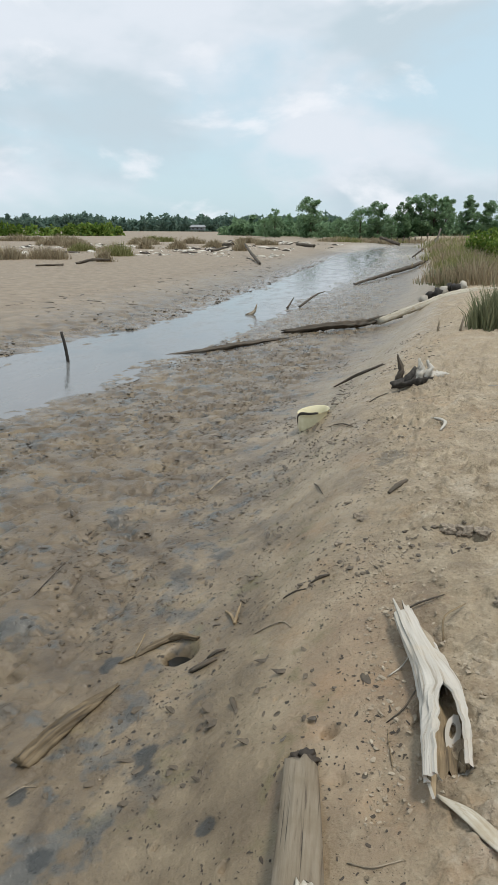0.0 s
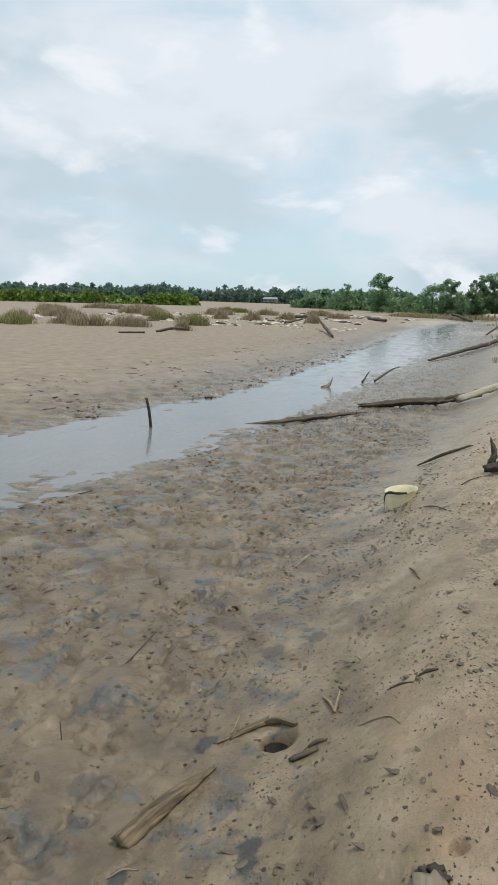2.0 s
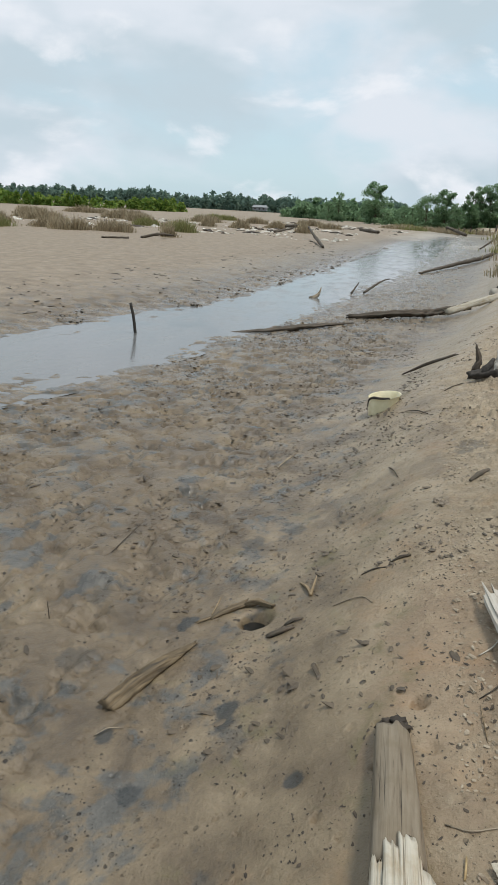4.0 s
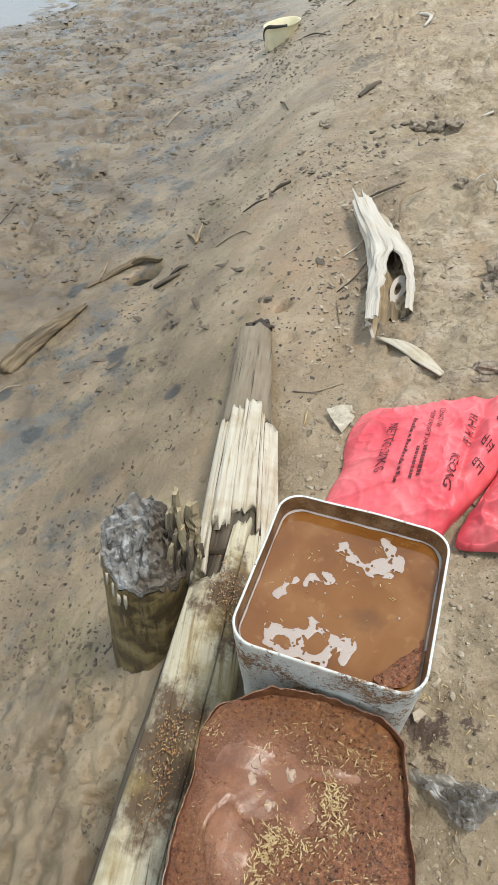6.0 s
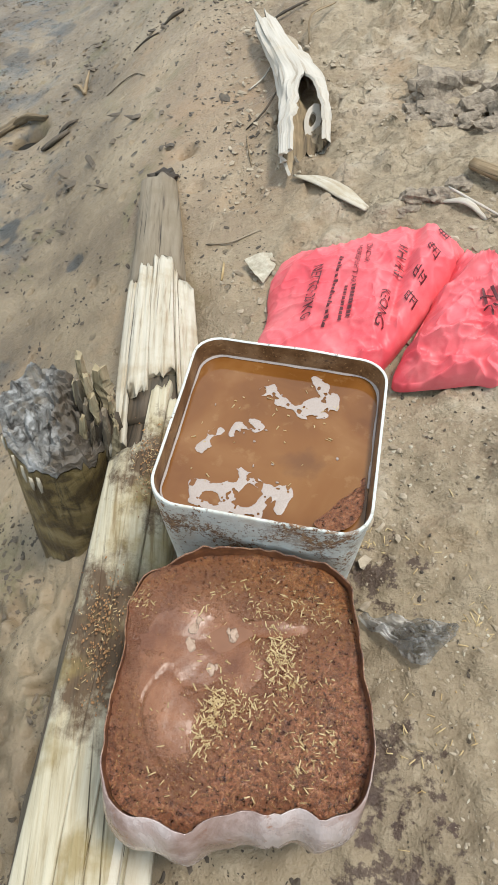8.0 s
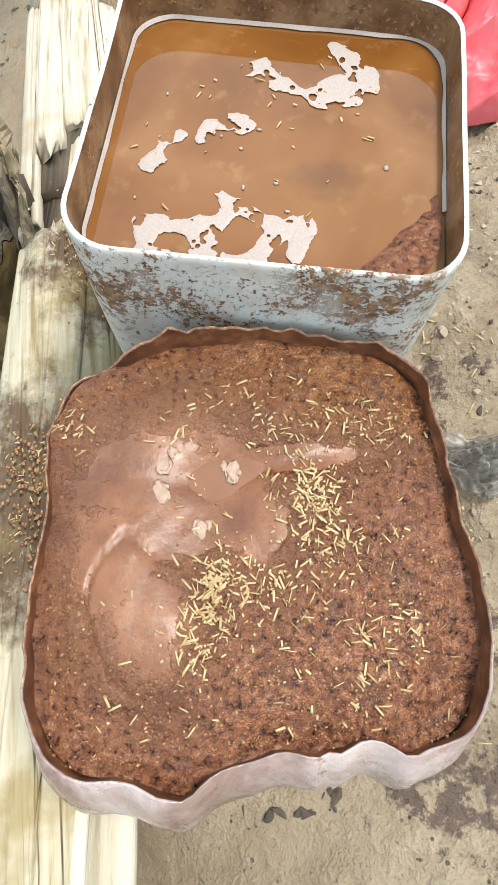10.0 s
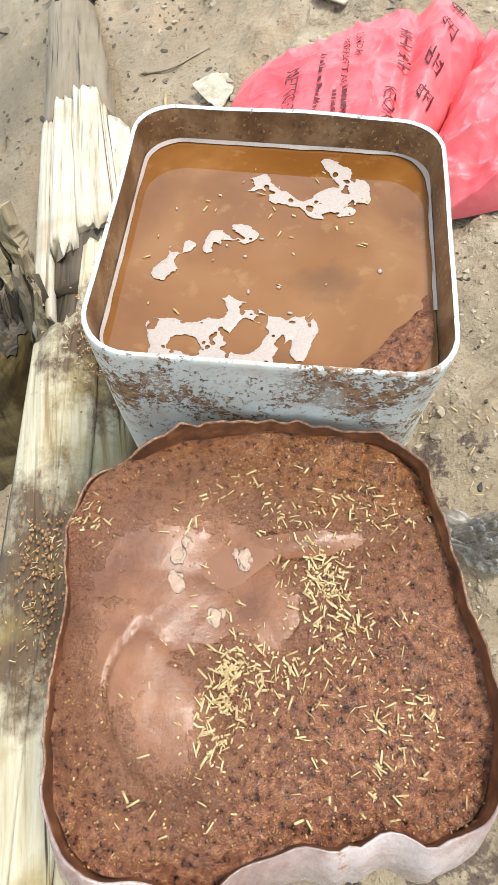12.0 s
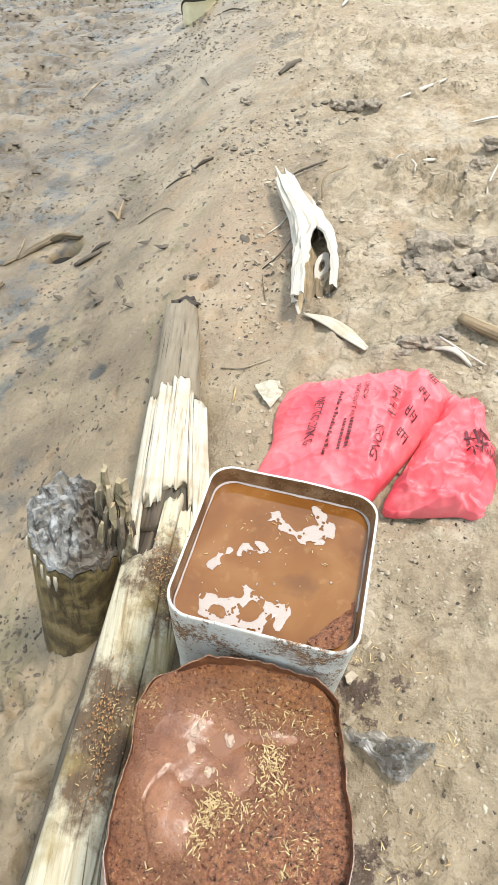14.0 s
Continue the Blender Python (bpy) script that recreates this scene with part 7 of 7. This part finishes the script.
for i, (x, y, rx, ry, h, m, c) in enumerate(((2.60, 11.0, 0.26, 0.26, 0.85, 2, 500), (3.2, 11.7, 0.4, 0.4, 0.80, 2, 700), (4.3, 21.0, 0.9, 1.2, 1.05, 0, 1500), (5.5, 22.5, 1.3, 1.3, 1.1, 0, 1600), (3.6, 21.5, 0.5, 1.0, 0.8, 2, 800),
                                             (4.9, 26, 0.9, 2.0, 1.1, 0, 1500), (5.7, 30, 1.0, 2.4, 1.15, 0, 1500), (6.9, 38, 1.4, 4, 1.4, 0, 1400), (8.2, 48, 1.6, 5, 1.4, 0, 1400), (10, 60, 2, 6, 1.4, 0, 1200), (12.5, 75, 2.5, 8, 1.5, 0, 1200), (4.6, 13.2, 0.9, 0.9, 0.8, 2, 900), (7.0, 21, 1.2, 1.2, 1.1, 0, 1000))):
    tuft(x, y, rx, ry, h, (M_GREENGRASS if i % 2 else M_TANGRASS, M_GREENGRASS, M_BLUEGRASS)[m], 400 + i, "tall dry yellow green grass on the bank" if m == 0 else "grey green reed grass tuft on the bank", c, 0.008 + 0.0003 * y)


# ---- bushes, trees, woods ----
# leaves of the trees beyond the creek, lightened: haze is put into the colour
M_HAZY_LEAF = mat_leaf("tree_leaves", (0.155, 0.245, 0.140), (0.210, 0.315, 0.175), (0.265, 0.375, 0.210), 0.8)
M_BUSH = mat_leaf("bush_leaves", (0.075, 0.135, 0.022), (0.13, 0.21, 0.038), (0.24, 0.30, 0.060))
# bluer still for the farthest belt, with its haze in the base colour
M_HAZY_WOODS = mat_leaf("far_woods", (0.120, 0.190, 0.155), (0.150, 0.225, 0.175), (0.180, 0.255, 0.190), 0.5)
M_BARK = mat_plain("bark", (0.06, 0.045, 0.03), (0.14, 0.11, 0.08), 3, 0.9, 0.5, 0.03)


def leaf_cloud(blobs, per, size, seed, drop=0.0):
    """Leaf clumps on and in the given blobs (x, y, z, rx, ry, rz), tilted every way."""
    rs = np.random.RandomState(seed)
    verts, faces = [], []
    for bx, by, bz, rx, ry, rz in blobs:
        d = rs.normal(size=(per, 3))
        d /= np.linalg.norm(d, axis=1)[:, None]
        d *= (rs.rand(per, 1) ** 0.45) * rs.uniform(0.85, 1.12, (per, 1))
        for p in d * [rx, ry, rz] + [bx, by, bz]:
            u = rs.normal(size=3)
            u /= np.linalg.norm(u)
            w = np.cross(u, rs.normal(size=3))
            w /= np.linalg.norm(w)
            s = size * rs.uniform(0.5, 1.3)
            n = len(verts)
            verts += [tuple(p - u * s), tuple(p + w * s * 0.45), tuple(p + u * s), tuple(p - w * s * 0.45)]
            faces.append((n, n + 1, n + 2, n + 3))
    return verts, faces


def tree(tall, wide, seed, sparse=1.0):
    """One broad-leaved tree; its parts are a trunk and a crown."""
    rnd = random.Random(seed)
    ob = thing("tree", "green broad-leaved tree at the edge of the flats", "tree", (0, 0, 0), "trees along the far bank")
    bm = bmesh.new()
    top = Vector((rnd.uniform(-0.3, 0.3), rnd.uniform(-0.3, 0.3), tall * 0.8))
    limb(bm, [(0, 0, -0.2), (top.x * 0.3, top.y * 0.3, tall * 0.35), top], [tall * 0.022, tall * 0.015, tall * 0.004], 7, tall * 0.1, seed=seed)
    blobs = []
    n = int(32 + 2.5 * tall)
    for i in range(n):
        f = 0.05 + 0.92 * rnd.random() ** 1.15
        h = tall * f
        a = rnd.uniform(0, 6.28)
        # broad below, domed above
        r = wide * rnd.uniform(0.15, 1.0) * math.sqrt(max(0.02, 1 - (max(0.0, f - 0.42) / 0.58) ** 2)) * (0.8 + 0.2 * min(1.0, f / 0.3))
        c = Vector((r * math.cos(a), r * math.sin(a), h))
        if i % 2:
            limb(bm, [(0, 0, h * 0.55), c * 0.6 + Vector((0, 0, h * 0.32)), c], [tall * 0.006, tall * 0.004, tall * 0.0015], 5, tall * 0.15, seed=seed + i)
        s = wide * rnd.uniform(0.16, 0.36)
        blobs.append((c.x, c.y, c.z, s, s, s * 0.8))
    part("trunk", bm, M_BARK, ob)
    v, f = leaf_cloud(blobs, int(170 * sparse), tall * 0.023, seed)
    crown = obj("crown", v, f, M_HAZY_LEAF, False)
    crown.parent = ob
    return ob


KINDS = [tree(8.5, 3.6, 71), tree(7.0, 2.4, 72, 0.7), tree(9.5, 3.0, 73), tree(6.0, 3.4, 74), tree(8.0, 2.0, 75, 0.6)]
PLACES = [(-7.5, 160, 1.10, 0), (-16.5, 165, 0.95, 1), (14, 158, 0.95, 2), (4, 160, 1.1, 3), (23.5, 163, 1.05, 4), (-19.5, 170, 0.7, 3), (8, 160, 0.95, 0), (11.5, 165, 0.9, 3), (17.5, 160, 1.0, 0), (20.5, 160, 0.95, 2), (28, 160, 0.92, 2), (31.5, 158, 0.9, 0),
          (35.5, 155, 0.95, 0), (40, 150, 1.05, 2), (44, 160, 1.0, 4), (48, 150, 1.0, 0), (53, 150, 1.1, 2), (58, 150, 1.0, 1), (63, 155, 1.1, 0), (70, 150, 1.0, 2), (-1, 172, 0.7, 3), (1, 180, 0.6, 4), (16, 172, 0.9, 1), (25.5, 172, 1.0, 0), (46, 170, 1.1, 2)]
for i, (x, y, s, k) in enumerate(PLACES):
    r = random.Random(i)
    spot = Matrix.Translation((x, y, gz(x, y))) @ Matrix.Rotation(r.uniform(0, 6.28), 4, "Z")
    if i < len(KINDS):
        ob = KINDS[i]
        ob.matrix_basis = spot @ Matrix.Scale(s, 4)
    else:
        ob = copy_thing(KINDS[k], spot)
        ob.scale = (s, s, s * r.uniform(0.9, 1.1))


def woods(name, label, line, depth, tall, count, size, seed, mat, blob=1.0):
    """A far belt of trees, uncountable, along a line."""
    rnd = random.Random(seed)
    blobs = []
    for i in range(count):
        t = rnd.random() * (len(line) - 1)
        k = int(t)
        a, b = line[k], line[min(k + 1, len(line) - 1)]
        x, y = a[0] + (b[0] - a[0]) * (t - k), a[1] + (b[1] - a[1]) * (t - k) + rnd.uniform(0, depth)
        h = tall * rnd.uniform(0.55, 1.0) * (0.8 + 0.35 * noise.noise((x * 0.03, y * 0.03, seed)))
        s = tall * rnd.uniform(0.14, 0.26) * blob
        for z in np.arange(s * 0.3, h, s * 1.1):
            q = s * (1.15 - 0.55 * z / h)
            blobs.append((x + rnd.uniform(-0.3, 0.3) * s, y, z, q, q, s * 0.8))
    v, f = leaf_cloud(blobs, 26, size, seed)
    ob = obj(name, v, f, mat, False)
    ob.location = (0, 0, -0.4)
    return tagged(ob, label, "trees", kind="stuff")


woods("far_woods", "long dark green belt of far trees and palms", [(-420, 430), (-280, 440), (-190, 450), (-120, 450), (-60, 440), (0, 420)], 40, 12.0, 900, 1.5, 3, M_HAZY_WOODS, 1.25)
woods("undergrowth", "low green undergrowth below the trees", [(-40, 215), (-10, 185), (20, 160), (50, 145), (90, 140)], 14, 3.4, 460, 0.6, 5, M_HAZY_LEAF, 1.8)
woods("undergrowth", "dark green thicket behind the trees", [(-35, 210), (-5, 190), (25, 178), (60, 165), (100, 160)], 10, 5.4, 420, 0.8, 6, M_HAZY_LEAF, 1.5)
woods("undergrowth", "bright green mangrove bushes on the far flat", [(-120, 130), (-90, 150), (-72, 165), (-62, 172)], 12, 4.0, 150, 0.7, 7, M_BUSH, 1.6)


def bush(x, y, blobs, seed, label, mat):
    ob = thing("bush", label, "bush", (x, y, gz(x, y)), "bushes on the bank")
    rnd = random.Random(seed)
    bm = bmesh.new()
    for i, (bx, by, bz, *_r) in enumerate(blobs):
        limb(bm, [(bx * 0.3, by * 0.3, -0.1), (bx * 0.7, by * 0.7, bz * 0.6), (bx, by, bz)], [0.03, 0.02, 0.01], 5, 0.3, seed=seed + i)
    part("stems", bm, M_BARK, ob)
    v, f = leaf_cloud(blobs, 420, 0.085, seed)
    crown = obj("leaves", v, f, mat, False)
    crown.parent = ob


for i in range(4):
    r = random.Random(900 + i)
    x, y = ((6.9, 30.5), (8.6, 32.5), (10.6, 33.0), (8.2, 27.5))[i]
    bush(x, y, [(r.uniform(-1.0, 1.0), r.uniform(-0.9, 0.9), r.uniform(0.5, 1.45), 0.6, 0.6, 0.45) for _ in range(12)], 90 + i, "bright green leafy bush on the grassy bank", M_BUSH)


def build_house():
    x0, y0 = -87, 400
    ob = thing("house", "small pale far house with a grey roof on posts", "house", (x0, y0, -0.4))
    wall = mat_plain("pale_wall", (0.15, 0.165, 0.175), (0.22, 0.235, 0.245), 1, 0.8, 0)
    roof = mat_plain("grey_roof", (0.18, 0.19, 0.20), (0.28, 0.29, 0.30), 1, 0.7, 0)

    def box(name, a, b, m):
        bm = bmesh.new()
        bmesh.ops.create_cube(bm, size=1.0)
        for v in bm.verts:
            v.co = Vector([(a[i] + b[i]) / 2 + v.co[i] * (b[i] - a[i]) for i in range(3)])
        return part(name, bm, m, ob, soft=False)

    box("wall", (-5.5, -3, 1.4), (5.5, 3, 4.0), wall)
    for x in (-5, -1.7, 1.7, 5):
        box("post", (x - 0.15, -2.8, -0.2), (x + 0.15, -2.5, 1.4), M_BARK)
    for x in (-3.4, 0.2, 3.4):
        box("window", (x - 0.6, -3.06, 2.2), (x + 0.6, -2.98, 3.3), M_BLACK)
    bm = bmesh.new()
    v = [bm.verts.new(p) for p in ((-6.2, -3.8, 3.9), (6.2, -3.8, 3.9), (6.2, 3.8, 3.9), (-6.2, 3.8, 3.9), (-5.0, 0, 5.6), (5.0, 0, 5.6))]
    for f in ((0, 1, 5, 4), (1, 2, 5), (2, 3, 4, 5), (3, 0, 4), (3, 2, 1, 0)):
        bm.faces.new([v[i] for i in f])
    part("roof", bm, roof, ob, soft=False)
    ob.scale = (0.75, 0.75, 0.75)


build_house()
for i in range(9):
    x, y = 7.0 + 1.0 * i, 128 - 0.6 * i
    stick("fence_post", "short dark post in a row at the creek head", [(x, y, -0.1), (x, y, 1.0)], [0.14, 0.11], M_DARK, 700 + i, 6, step=0.5, category="post", group="posts at the creek head")


# pale shells, bark and litter strewn along the far bar
def on_bar(r):
    y = 52 + 60 * r.random()
    x = float(creek_far(y)) - 4 - 34 * r.random()
    return (x, y) if vnoise(x * 0.25, y * 0.12, 91) > 0.1 else None


scatter("bar_litter", "pale shells and bark strewn on the far mud bar", 700, 24, mat_plain("pale_litter", (0.40, 0.36, 0.30), (0.70, 0.67, 0.60), 4, 0.8, 0, per="island"), on_bar, 0.05, 0.30, 2.0, 0.5)
scatter("bar_litter", "dark wood bits strewn on the far mud bar", 260, 25, M_PELLET, on_bar, 0.05, 0.35, 3.0, 0.5)
